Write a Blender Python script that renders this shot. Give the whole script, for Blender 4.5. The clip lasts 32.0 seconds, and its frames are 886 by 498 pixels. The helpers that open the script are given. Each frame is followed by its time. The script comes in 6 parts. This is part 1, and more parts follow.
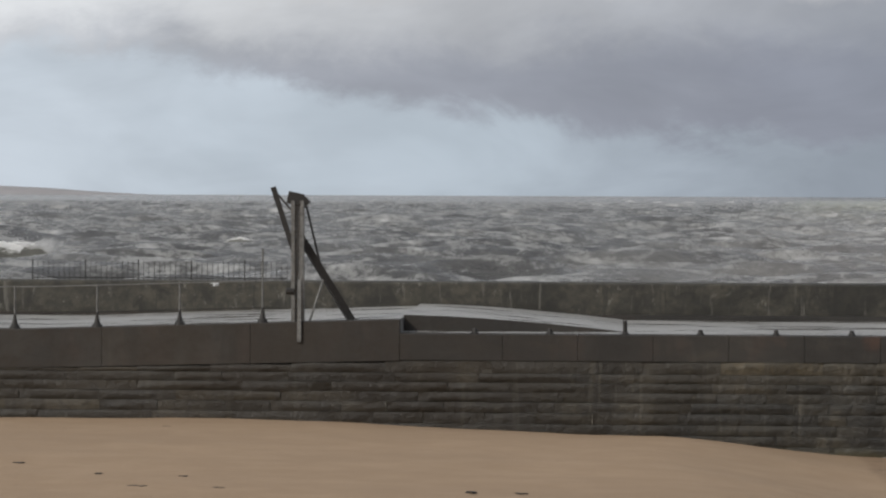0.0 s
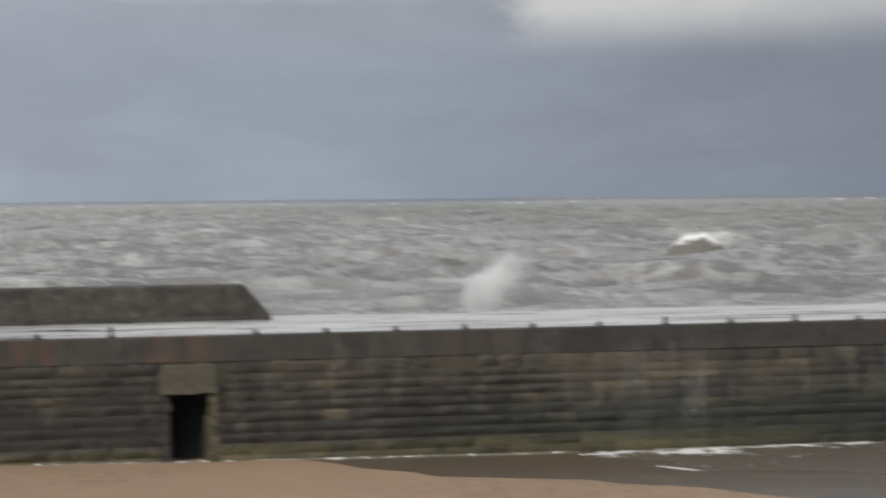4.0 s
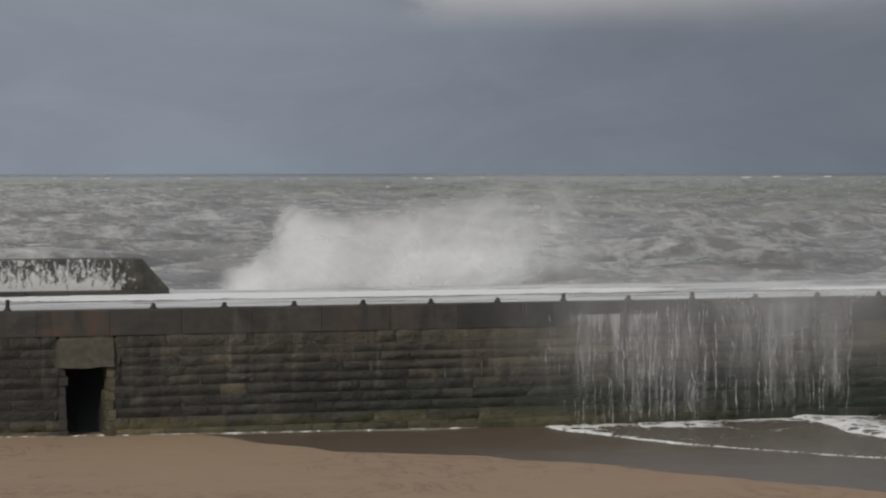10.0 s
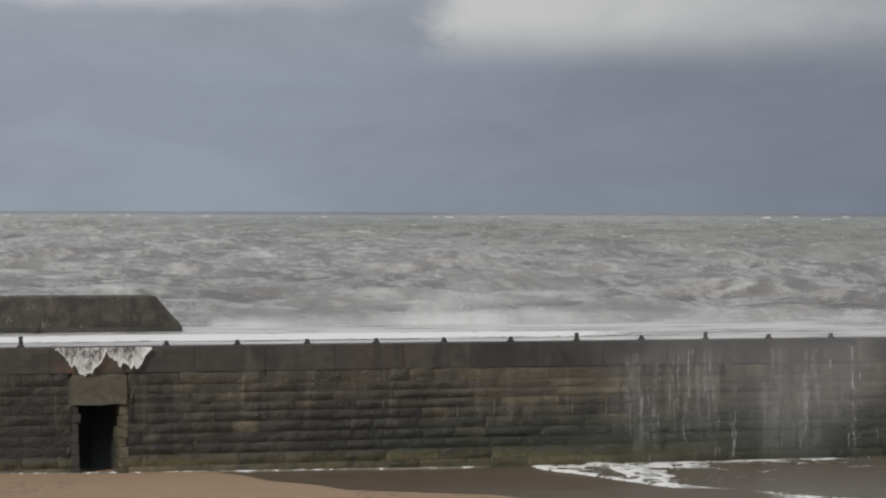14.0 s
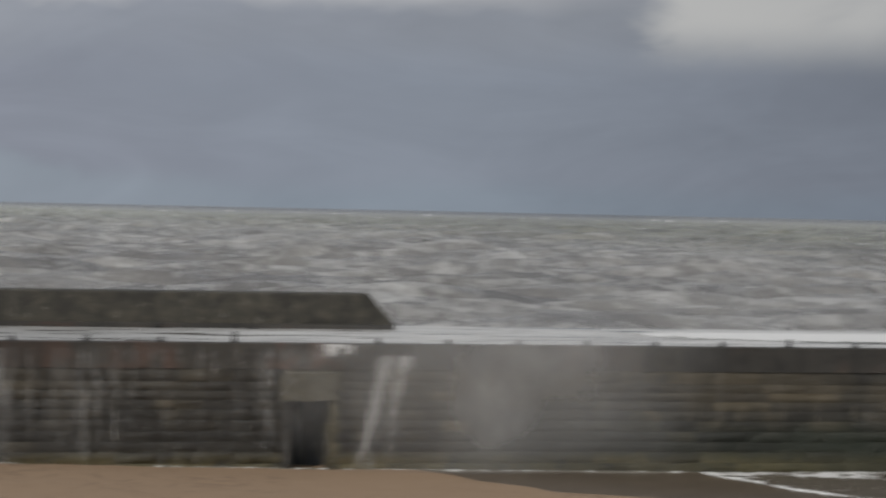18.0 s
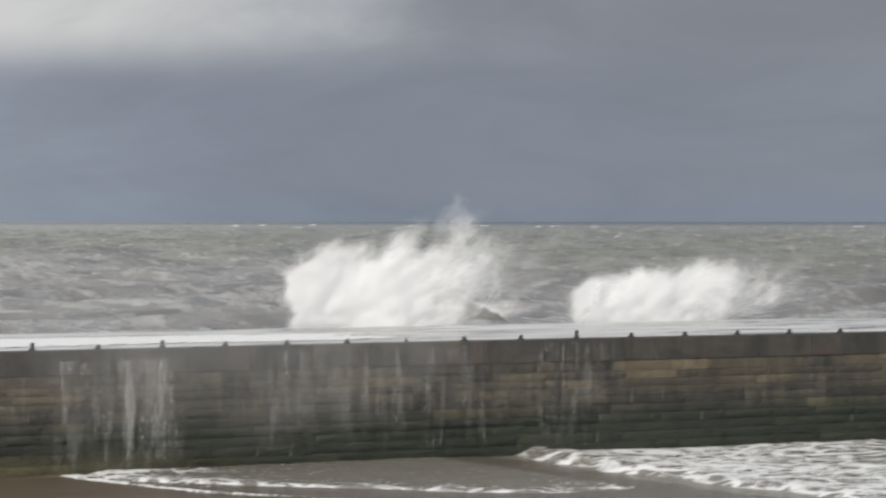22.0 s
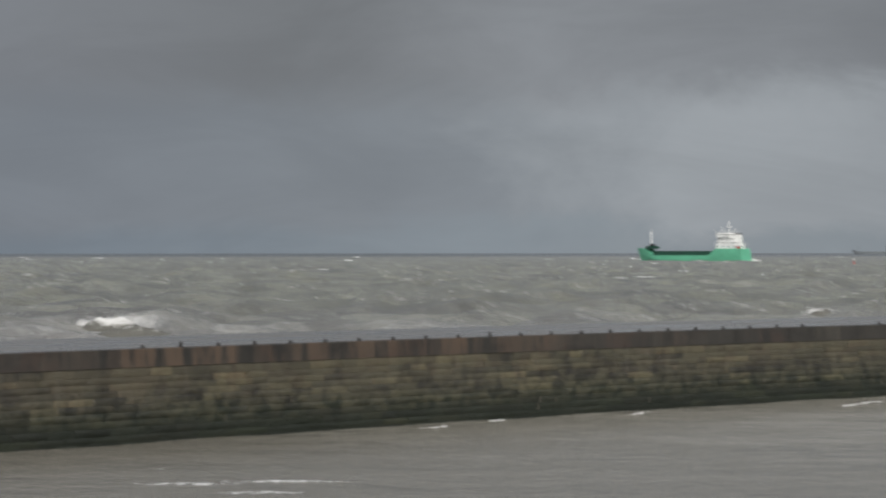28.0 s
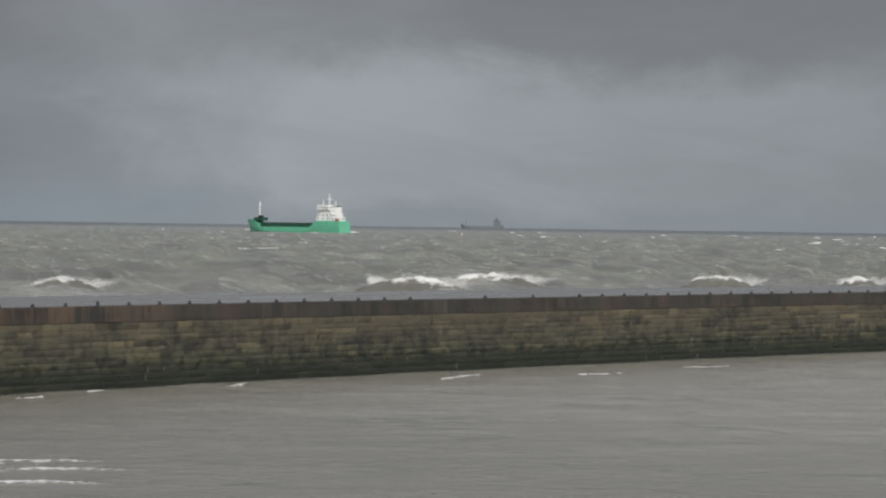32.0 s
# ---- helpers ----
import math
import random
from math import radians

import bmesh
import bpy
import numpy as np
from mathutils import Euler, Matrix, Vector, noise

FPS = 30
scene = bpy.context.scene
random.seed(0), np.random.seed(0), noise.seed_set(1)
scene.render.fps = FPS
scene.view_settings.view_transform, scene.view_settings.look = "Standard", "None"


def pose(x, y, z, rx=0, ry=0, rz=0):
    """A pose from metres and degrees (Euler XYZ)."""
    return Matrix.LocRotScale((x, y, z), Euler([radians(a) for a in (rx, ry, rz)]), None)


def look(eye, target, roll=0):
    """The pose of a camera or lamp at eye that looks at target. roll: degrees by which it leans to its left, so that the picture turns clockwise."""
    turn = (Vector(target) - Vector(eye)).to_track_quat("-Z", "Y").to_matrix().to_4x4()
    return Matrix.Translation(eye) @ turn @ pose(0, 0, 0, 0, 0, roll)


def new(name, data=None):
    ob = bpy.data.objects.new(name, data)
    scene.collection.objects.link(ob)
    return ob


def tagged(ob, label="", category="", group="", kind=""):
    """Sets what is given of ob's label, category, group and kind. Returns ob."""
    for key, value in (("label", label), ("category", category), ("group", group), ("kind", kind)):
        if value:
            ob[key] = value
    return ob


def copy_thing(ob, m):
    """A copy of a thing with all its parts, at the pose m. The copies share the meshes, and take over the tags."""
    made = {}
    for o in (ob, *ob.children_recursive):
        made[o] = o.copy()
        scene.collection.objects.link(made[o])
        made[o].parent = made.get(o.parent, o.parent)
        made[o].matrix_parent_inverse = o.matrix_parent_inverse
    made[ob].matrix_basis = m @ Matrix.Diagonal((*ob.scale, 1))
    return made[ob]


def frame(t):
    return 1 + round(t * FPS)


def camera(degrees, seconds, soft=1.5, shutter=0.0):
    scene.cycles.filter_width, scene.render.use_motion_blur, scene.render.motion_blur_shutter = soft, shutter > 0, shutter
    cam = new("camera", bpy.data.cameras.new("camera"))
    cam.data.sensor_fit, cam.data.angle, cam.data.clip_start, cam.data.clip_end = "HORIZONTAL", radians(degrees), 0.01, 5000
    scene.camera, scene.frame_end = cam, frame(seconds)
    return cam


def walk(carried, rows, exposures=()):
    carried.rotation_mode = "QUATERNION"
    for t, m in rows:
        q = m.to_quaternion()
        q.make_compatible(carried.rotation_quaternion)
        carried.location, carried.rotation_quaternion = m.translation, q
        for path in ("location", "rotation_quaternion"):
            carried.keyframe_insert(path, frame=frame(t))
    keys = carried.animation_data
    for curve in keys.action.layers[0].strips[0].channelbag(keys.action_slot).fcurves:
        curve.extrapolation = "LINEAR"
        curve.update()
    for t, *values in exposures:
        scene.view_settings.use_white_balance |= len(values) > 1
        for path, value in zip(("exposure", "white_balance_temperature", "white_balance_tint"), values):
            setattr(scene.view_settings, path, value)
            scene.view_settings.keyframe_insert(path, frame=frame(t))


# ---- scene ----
# An old stone pier in a storm, seen from the promenade across a sandy beach.
EYE = Vector((0.0, 0.0, 7.72))
cam = camera(17.55, 32.0, soft=2.2, shutter=0.5)


def aim(yaw, pitch, roll):
    """Heading to the right of +y, tilt up, and lean of the camera, in degrees."""
    y, p = radians(yaw), radians(pitch)
    ahead = Vector((math.sin(y) * math.cos(p), math.cos(y) * math.cos(p), math.sin(p)))
    return look(EYE, EYE + ahead * 100, roll)


# seconds, heading, tilt, lean
PATH = [
    (0, -7.239, -1.138, 0.229), (0.5, -7.000, -0.993, 0.371), (1, -6.328, -1.168, 0.162), (1.5, -3.633, -1.032, 0.655),
    (2, 1.355, -0.865, 0.246), (2.5, 5.454, -0.383, -0.011), (3, 9.338, -0.582, -0.322), (3.5, 11.295, -0.569, -0.549),
    (4, 13.383, -1.085, -0.560), (4.4, 18.028, -1.395, 0.342), (6.5, 23.864, -0.896, -0.002), (7, 22.455, -0.742, 0.363),
    (7.5, 21.774, -1.000, 0.693), (8, 21.166, -1.427, 0.746), (8.5, 20.002, -1.836, 0.246), (9, 16.145, -1.372, -0.117),
    (9.5, 15.639, -1.600, -0.358), (10, 15.399, -1.582, -0.088), (10.5, 14.440, -1.657, -0.048), (11, 12.767, -1.395, 0.072),
    (11.5, 12.274, -1.303, 0.299), (12, 12.309, -1.156, 0.139), (12.5, 12.561, -1.209, -0.040), (13, 12.501, -1.277, -0.032),
    (13.5, 14.037, -1.097, -0.230), (14, 15.130, -0.809, 0.203), (14.5, 14.458, -1.025, 0.432), (16.5, 15.902, -0.388, 0.731),
    (17, 14.853, -0.566, 0.895), (17.5, 14.098, -0.882, 0.639), (18, 10.880, -0.829, 1.234), (18.5, 4.492, -1.086, -0.502),
    (19, 1.040, -0.938, 0.075), (19.5, -1.235, -1.551, -1.051), (20, -1.267, -1.489, -1.184), (20.5, 0.312, -1.418, -1.360),
    (21, 11.451, -0.804, -0.638), (21.5, 21.888, -0.541, -0.650), (21.7, 24.475, -0.679, -0.942), (21.9, 25.308, -0.638, 0.127),
    (22, 25.950, -0.620, 0.007), (22.5, 26.712, -0.378, 0.461), (23, 25.953, -0.531, 0.378), (23.5, 25.637, -0.702, 0.355),
    (24, 25.108, -0.994, 0.504), (24.5, 26.932, -0.853, 0.899), (25, 32.237, -1.010, 2.820), (25.2, 32.991, -2.090, 3.563),
    (25.6, 39.606, -1.098, 1.126), (25.8, 41.224, -1.663, 2.321), (26, 43.385, -1.849, 1.594), (26.5, 45.171, -0.293, 0.781),
    (28.5, 52.486, -0.168, 0.134), (29, 54.601, -0.064, 0.624), (29.5, 55.744, -0.117, 0.475), (30, 56.033, -0.192, 0.448),
    (30.5, 56.402, 0.331, 0.255), (31, 57.826, -0.025, 0.457), (31.5, 58.114, -0.228, 0.716), (32, 58.038, -0.510, 0.834),
]

EXPOSURES = [(0.0, 0.0), (2.0, 0.15), (4.0, 0.3), (6.5, -0.15), (9.0, -0.2), (12.0, 0.04), (13.0, 0.14), (14.5, 0.12), (17.0, -0.12), (18.2, -0.12), (19.0, 0.08), (20.0, 0.2), (21.0, 0.35), (22.2, 0.35), (23.2, 0.02), (26.0, 0.05), (28.5, 0.15), (32.0, 0.15)]
walk(cam, [(t, aim(a, b, c)) for t, a, b, c in PATH], EXPOSURES)

# ---- light: a broken storm sky, low sun from behind the left shoulder through thin cloud ----
SUN_AZ, SUN_EL = -142.0, 33.0
sun = new("sun", bpy.data.lights.new("sun", "SUN"))
sun.data.energy, sun.data.angle, sun.data.color = 2.3, radians(10), (1.0, 0.95, 0.87)
sun.matrix_basis = look((0, 0, 50), (-math.sin(radians(SUN_AZ)), -math.cos(radians(SUN_AZ)), 50 - math.tan(radians(SUN_EL))))


class Nodes:
    """A small builder for node trees."""

    def __init__(self, tree):
        self.tree = tree
        tree.nodes.clear()

    def add(self, kind, **given):
        n = self.tree.nodes.new(kind)
        for key, value in given.items():
            if key == "op":
                n.operation = value
            elif key == "blend":
                n.blend_type = value
            elif key == "rgba":
                n.data_type = "RGBA"
        return n

    def put(self, socket, value):
        if isinstance(value, bpy.types.NodeSocket):
            self.tree.links.new(value, socket)
        elif isinstance(value, (tuple, list)) and len(value) == 3 and socket.type == "RGBA":
            socket.default_value = (*value, 1)
        else:
            socket.default_value = value

    def math(self, op, a, b=0.0, c=0.0):
        n = self.add("ShaderNodeMath", op=op)
        for s, v in zip(n.inputs, (a, b, c)):
            self.put(s, v)
        return n.outputs[0]

    def smooth(self, v, lo, hi, to0=0.0, to1=1.0):
        n = self.add("ShaderNodeMapRange")
        n.interpolation_type = "SMOOTHSTEP"
        for s, x in zip(n.inputs, (v, lo, hi, to0, to1)):
            self.put(s, x)
        return n.outputs[0]

    def mix(self, fac, a, b, blend="MIX"):
        n = self.add("ShaderNodeMix", rgba=1, blend=blend)
        self.put(n.inputs[0], fac), self.put(n.inputs[6], a), self.put(n.inputs[7], b)
        return n.outputs[2]

    def noise(self, vec, scale, detail=4.0, rough=0.55, dist=0.0):
        n = self.add("ShaderNodeTexNoise")
        self.put(n.inputs["Vector"], vec)
        n.inputs["Scale"].default_value, n.inputs["Detail"].default_value = scale, detail
        n.inputs["Roughness"].default_value, n.inputs["Distortion"].default_value = rough, dist
        return n.outputs[0]

    def stretch(self, vec, x, y, z, loc=(0, 0, 0)):
        n = self.add("ShaderNodeMapping")
        self.put(n.inputs[0], vec)
        n.inputs["Scale"].default_value, n.inputs["Location"].default_value = (x, y, z), loc
        return n.outputs[0]

    def ramp(self, fac, stops):
        n = self.add("ShaderNodeValToRGB")
        e = n.color_ramp.elements
        while len(e) < len(stops):
            e.new(0.5)
        for el, (p, col) in zip(e, stops):
            el.position, el.color = p, (*col, 1)
        self.put(n.inputs[0], fac)
        return n.outputs[0]


def grey(v, r=1.0, g=1.0, b=1.0):
    """Linear colour from a display level 0..255, with a tint."""
    c = ((v / 255 + 0.055) / 1.055) ** 2.4 if v > 10 else v / 3295
    return (c * r, c * g, c * b)


def make_world():
    world = bpy.data.worlds.new("storm_sky")
    scene.world = world
    world.use_nodes = True
    n = Nodes(world.node_tree)
    co = n.add("ShaderNodeTexCoord").outputs["Generated"]
    sep = n.add("ShaderNodeSeparateXYZ")
    n.put(sep.inputs[0], co)
    x, y, z = sep.outputs
    az = n.math("MULTIPLY", n.math("ARCTAN2", x, y), 57.2958)
    el = n.math("MULTIPLY", n.math("ARCSINE", z), 57.2958)
    flat = n.add("ShaderNodeCombineXYZ")
    n.put(flat.inputs[0], az), n.put(flat.inputs[1], n.math("MULTIPLY", el, 1.6))
    wob = n.math("SUBTRACT", n.noise(flat.outputs[0], 0.20, 6, 0.62, 0.5), 0.5)
    fine = n.math("SUBTRACT", n.noise(flat.outputs[0], 0.75, 6, 0.62, 0.3), 0.5)
    azw = n.math("ADD", az, n.math("MULTIPLY", wob, 9.0))
    calm = n.math("ADD", 0.35, n.math("MULTIPLY", 0.65, n.math("ADD", n.smooth(az, 8.0, 1.0), n.smooth(az, 46.0, 54.0))))
    ripple = n.math("MULTIPLY", calm, n.math("ADD", n.math("MULTIPLY", wob, 2.4), n.math("MULTIPLY", fine, 0.9)))
    elw = n.math("ADD", el, ripple)
    u = n.math("DIVIDE", n.math("ADD", azw, 20.0), 90.0)

    def at(*stops):
        return n.ramp(u, [((a + 20) / 90, c) for a, c in stops])

    low = at((-18, grey(206, 0.93, 1.0, 1.07)), (-6, grey(188, 0.90, 1.0, 1.09)), (0, grey(158, 0.91, 1, 1.12)), (12, grey(142, 0.88, 1, 1.15)),
             (24, grey(118, 0.88, 1, 1.19)), (44, grey(123, 0.88, 1, 1.13)), (54, grey(140, 0.92, 1, 1.07)), (68, grey(136, 0.92, 1, 1.08)))
    mid = at((-18, grey(176, 0.97, 1.0, 1.06)), (-10, grey(162, 0.97, 1.0, 1.09)), (-1, grey(146, 0.96, 1, 1.15)), (10, grey(146, 0.92, 1, 1.15)),
             (22, grey(121, 0.92, 1, 1.17)), (42, grey(122, 0.93, 1, 1.10)), (50, grey(128, 0.94, 1, 1.08)), (55, grey(152, 0.96, 1, 1.05)), (68, grey(134, 0.96, 1, 1.06)))
    high = at((-18, grey(236)), (-13, grey(214)), (-6, grey(184, 0.99, 1, 1.03)), (4, grey(152, 0.95, 1, 1.12)),
              (20, grey(136, 0.95, 1, 1.10)), (30, grey(120, 0.95, 1, 1.12)), (40, grey(124, 0.96, 1, 1.08)), (48, grey(114, 0.97, 1, 1.05)), (53, grey(132, 0.97, 1, 1.06)), (60, grey(120, 0.97, 1, 1.06)))
    # the long cloud's lower edge falls from left to right
    edge = n.math("MAXIMUM", n.math("MINIMUM", n.math("SUBTRACT", 0.85, n.math("MULTIPLY", az, 0.13)), 2.8), 0.35)
    above = n.math("SUBTRACT", elw, edge)
    col = n.mix(n.smooth(above, -0.22, 0.34), low, mid)
    col = n.mix(n.smooth(elw, 2.4, 3.7), col, high)
    shade = n.smooth(n.noise(n.stretch(flat.outputs[0], 1.0, 2.0, 1.0), 0.16, 5, 0.6, 0.8), 0.3, 0.7, 0.94, 1.05)
    lumps = n.smooth(n.noise(n.stretch(flat.outputs[0], 1.0, 1.3, 1.0), 0.30, 3, 0.5, 0.3), 0.34, 0.66, 0.95, 1.05)
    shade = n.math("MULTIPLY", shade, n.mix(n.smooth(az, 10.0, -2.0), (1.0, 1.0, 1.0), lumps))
    col = n.mix(1.0, col, shade, "MULTIPLY")
    col = n.mix(1.0, col, n.mix(n.smooth(az, 36.0, 48.0), (0.972, 1.0, 1.035), (0.965, 1.0, 1.02)), "MULTIPLY")
    # a pale torn cloud low over the sea
    puff = n.math("MULTIPLY", n.smooth(n.math("ADD", az, n.math("MULTIPLY", fine, 2.5)), 14.3, 15.9), n.smooth(azw, 27.0, 16.5))
    puff = n.math("MULTIPLY", puff, n.smooth(n.math("ADD", el, n.math("MULTIPLY", ripple, 0.55)), 2.7, 3.9))
    col = n.mix(n.math("MULTIPLY", puff, 0.85), col, grey(192, 1.0, 1.0, 0.98))
    strip = n.math("MULTIPLY", n.smooth(elw, 3.75, 4.4), n.smooth(az, 16.0, 8.0))
    col = n.mix(n.math("MULTIPLY", strip, 0.8), col, grey(200))
    sky = n.add("ShaderNodeTexSky")
    sky.sky_type, sky.sun_disc = "NISHITA", False
    sky.sun_elevation, sky.sun_rotation = radians(SUN_EL), radians(SUN_AZ)
    clear = n.mix(1.0, sky.outputs[0], (0.10, 0.10, 0.10), "MULTIPLY")
    over = n.mix(n.smooth(n.noise(co, 3.0, 5), 0.35, 0.7), grey(200), grey(150, 0.96, 1, 1.05))
    up = n.mix(0.72, clear, over)
    col = n.mix(n.smooth(el, 5.5, 22.0), col, up)
    bg = n.add("ShaderNodeBackground")
    n.put(bg.inputs[0], col)
    bg.inputs[1].default_value = 1.0
    out = n.add("ShaderNodeOutputWorld")
    n.put(out.inputs[0], bg.outputs[0])


make_world()

# ---- the line of the pier: k counts the railing posts, d goes seaward from the coping's edge ----
STEP = 2.1209
KK = np.arange(-400, 500, 0.05)
KC = np.clip(KK, -8, 78) / 40
HEAD = 0.069709 - 0.041166 * KC - 0.104155 * KC ** 2 + 0.030545 * KC ** 3
PX = np.cumsum(np.cos(HEAD)) * STEP * 0.05
PY = np.cumsum(np.sin(HEAD)) * STEP * 0.05
ZERO = int(np.argmin(np.abs(KK)))
PX += 5.4963 - PX[ZERO]
PY += 81.548 - PY[ZERO]
TOP, FOOT, DECK = 3.72, 2.97, 12.7


def pier(k, d, z):
    """World x, y, z of points along the pier (arrays or numbers)."""
    h = np.interp(k, KK, HEAD)
    return np.stack(np.broadcast_arrays(np.interp(k, KK, PX) - d * np.sin(h), np.interp(k, KK, PY) + d * np.cos(h), z), -1)


def on_pier(k, d, z, turn=0.0):
    """A pose whose x runs along the pier and y out to sea."""
    x, y, zz = pier(k, d, z)
    return pose(float(x), float(y), float(zz), 0, 0, math.degrees(float(np.interp(k, KK, HEAD))) + turn)


# ---- materials ----
def material(name, build):
    m = bpy.data.materials.new(name)
    m.use_nodes = True
    n = Nodes(m.node_tree)
    bsdf, out = n.add("ShaderNodeBsdfPrincipled"), n.add("ShaderNodeOutputMaterial")
    n.put(out.inputs[0], bsdf.outputs[0])
    build(n, bsdf)
    return m


def bump(n, bsdf, height, dist, strength=1.0):
    b = n.add("ShaderNodeBump")
    b.inputs["Strength"].default_value, b.inputs["Distance"].default_value = strength, dist
    n.put(b.inputs["Height"], height)
    n.put(bsdf.inputs["Normal"], b.outputs[0])


def place(n):
    return n.add("ShaderNodeNewGeometry").outputs["Position"]


def own(n):
    return n.add("ShaderNodeTexCoord").outputs["Object"]


def plain(name, colour, rough=0.6, metal=0.0, scale=6.0, vary=0.35, relief=0.004):
    def build(n, b):
        co = own(n)
        f = n.noise(co, scale, 5, 0.65)
        g = n.noise(co, scale * 0.17, 3, 0.6)
        c = n.mix(n.smooth(f, 0.3, 0.75), tuple(v * (1 - vary) for v in colour), tuple(v * (1 + vary) for v in colour))
        c = n.mix(n.math("MULTIPLY", n.smooth(g, 0.45, 0.7), 0.4), c, tuple(v * 0.6 for v in colour))
        n.put(b.inputs["Base Color"], c)
        n.put(b.inputs["Roughness"], n.smooth(f, 0.2, 0.8, rough - 0.1, min(1, rough + 0.15)))
        b.inputs["Metallic"].default_value = metal
        if relief:
            bump(n, b, f, relief)
    return material(name, build)


def stone_build(single):
    def build(n, b):
        co = place(n)
        sep = n.add("ShaderNodeSeparateXYZ")
        n.put(sep.inputs[0], co)
        x, z = sep.outputs[0], sep.outputs[2]
        rnd = n.add("ShaderNodeObjectInfo").outputs["Random"] if single else n.add("ShaderNodeNewGeometry").outputs["Random Per Island"]
        base = n.ramp(rnd, [(0.0, (0.024, 0.023, 0.020)), (0.32, (0.038, 0.036, 0.031)), (0.58, (0.050, 0.045, 0.037)), (0.80, (0.070, 0.061, 0.044)), (0.93, (0.096, 0.082, 0.057)), (1.0, (0.150, 0.128, 0.090))])
        g = n.noise(co, 0.33, 4, 0.6)
        f = n.noise(co, 6.0, 6, 0.70)
        mid = n.noise(co, 1.4, 5, 0.65, 0.4)
        c = n.mix(n.math("MULTIPLY", n.smooth(f, 0.40, 0.66), 0.65), base, n.mix(0.5, base, (0.095, 0.086, 0.070)))
        c = n.mix(n.math("MULTIPLY", n.smooth(mid, 0.46, 0.64), 0.40), c, (0.072, 0.063, 0.049))
        blot = n.noise(co, 2.6, 5, 0.7, 0.3)
        c = n.mix(n.math("MULTIPLY", n.smooth(blot, 0.50, 0.40), 0.55), c, (0.020, 0.020, 0.020))
        c = n.mix(n.math("MULTIPLY", n.smooth(blot, 0.55, 0.66), 0.40), c, (0.085, 0.076, 0.060))
        # broad black runs of wet and algae, with upright edges
        drip = n.noise(n.stretch(co, 0.62, 0.62, 0.07), 1.0, 7, 0.70, 0.7)
        c = n.mix(n.math("MULTIPLY", n.smooth(drip, 0.48, 0.60), 0.62), c, (0.021, 0.020, 0.017))
        stain = n.noise(n.stretch(co, 0.32, 0.32, 0.16), 1.0, 5, 0.62, 0.7)
        c = n.mix(n.math("MULTIPLY", n.smooth(stain, 0.50, 0.62), 0.60), c, (0.019, 0.018, 0.015))
        soaked = n.math("MULTIPLY", n.smooth(x, -20.0, -8.0), n.smooth(x, 30.0, 16.0))
        c = n.mix(n.math("MULTIPLY", soaked, n.smooth(n.math("ADD", drip, n.math("MULTIPLY", stain, 0.6)), 0.62, 0.86, n.smooth(x, 8.0, 0.0, 0.12, 0.34), 0.74)), c, (0.017, 0.016, 0.014))
        # buff upper courses, scoured pale in narrow runs
        run = n.noise(n.stretch(co, 2.6, 2.6, 0.10), 1.3, 5, 0.66, 0.3)
        reach = n.math("MULTIPLY", n.smooth(x, 14.0, 24.0, 0.25, 1.0), n.smooth(z, 1.7, 2.4))
        buff = n.math("MULTIPLY", reach, n.math("MULTIPLY", n.smooth(g, 0.40, 0.56), n.smooth(rnd, 0.15, 0.75, 0.8, 1.0)))
        c = n.mix(n.math("MULTIPLY", buff, 0.62), c, (0.100, 0.083, 0.057))
        scour = n.math("MULTIPLY", n.smooth(run, 0.56, 0.68), n.smooth(z, 0.4, 1.6, 0.25, 1.0))
        c = n.mix(n.math("MULTIPLY", scour, 0.42), c, (0.130, 0.122, 0.104))
        pale = n.math("MULTIPLY", n.smooth(n.noise(co, 2.1, 5, 0.72), 0.60, 0.69), n.smooth(f, 0.4, 0.6))
        c = n.mix(n.math("MULTIPLY", pale, 0.65), c, (0.165, 0.152, 0.125))
        # weed towards the water, lichen along the foot
        low = n.math("MULTIPLY", n.smooth(n.math("ADD", z, n.math("MULTIPLY", g, 0.9)), 2.3, 1.35), n.smooth(x, 14.0, 30.0))
        c = n.mix(n.math("MULTIPLY", low, 0.88), c, (0.012, 0.018, 0.011))
        moss = n.math("MULTIPLY", n.smooth(n.math("ADD", z, n.math("MULTIPLY", mid, 0.7)), 1.05, 0.55), n.smooth(mid, 0.30, 0.50))
        moss = n.math("MULTIPLY", moss, n.smooth(x, 36.0, 24.0))
        c = n.mix(n.math("MULTIPLY", moss, 0.72), c, (0.100, 0.088, 0.044))
        old = n.math("MULTIPLY", n.smooth(x, 55.0, 95.0), n.smooth(mid, 0.36, 0.60))
        old = n.math("MULTIPLY", old, n.smooth(z, 0.3, 1.2))
        c = n.mix(n.math("MULTIPLY", old, 0.62), c, (0.105, 0.100, 0.068))
        earthy = n.math("MULTIPLY", n.smooth(x, 0.0, -12.0), n.smooth(stain, 0.35, 0.6, 0.55, 0.85))
        c = n.mix(earthy, c, (0.020, 0.015, 0.010))
        # no two stones weather alike
        own_tone = n.ramp(n.math("FRACT", n.math("MULTIPLY", rnd, 7.31)), [(0.0, (0.72, 0.72, 0.72)), (0.5, (0.97, 0.97, 0.95)), (0.85, (1.12, 1.10, 1.04)), (1.0, (1.42, 1.36, 1.20))])
        c = n.mix(n.smooth(x, -14.0, 2.0, 0.35, 1.0), c, n.mix(1.0, c, own_tone, "MULTIPLY"))
        n.put(b.inputs["Base Color"], c)
        n.put(b.inputs["Roughness"], n.smooth(f, 0.3, 0.8, 0.42, 0.80))
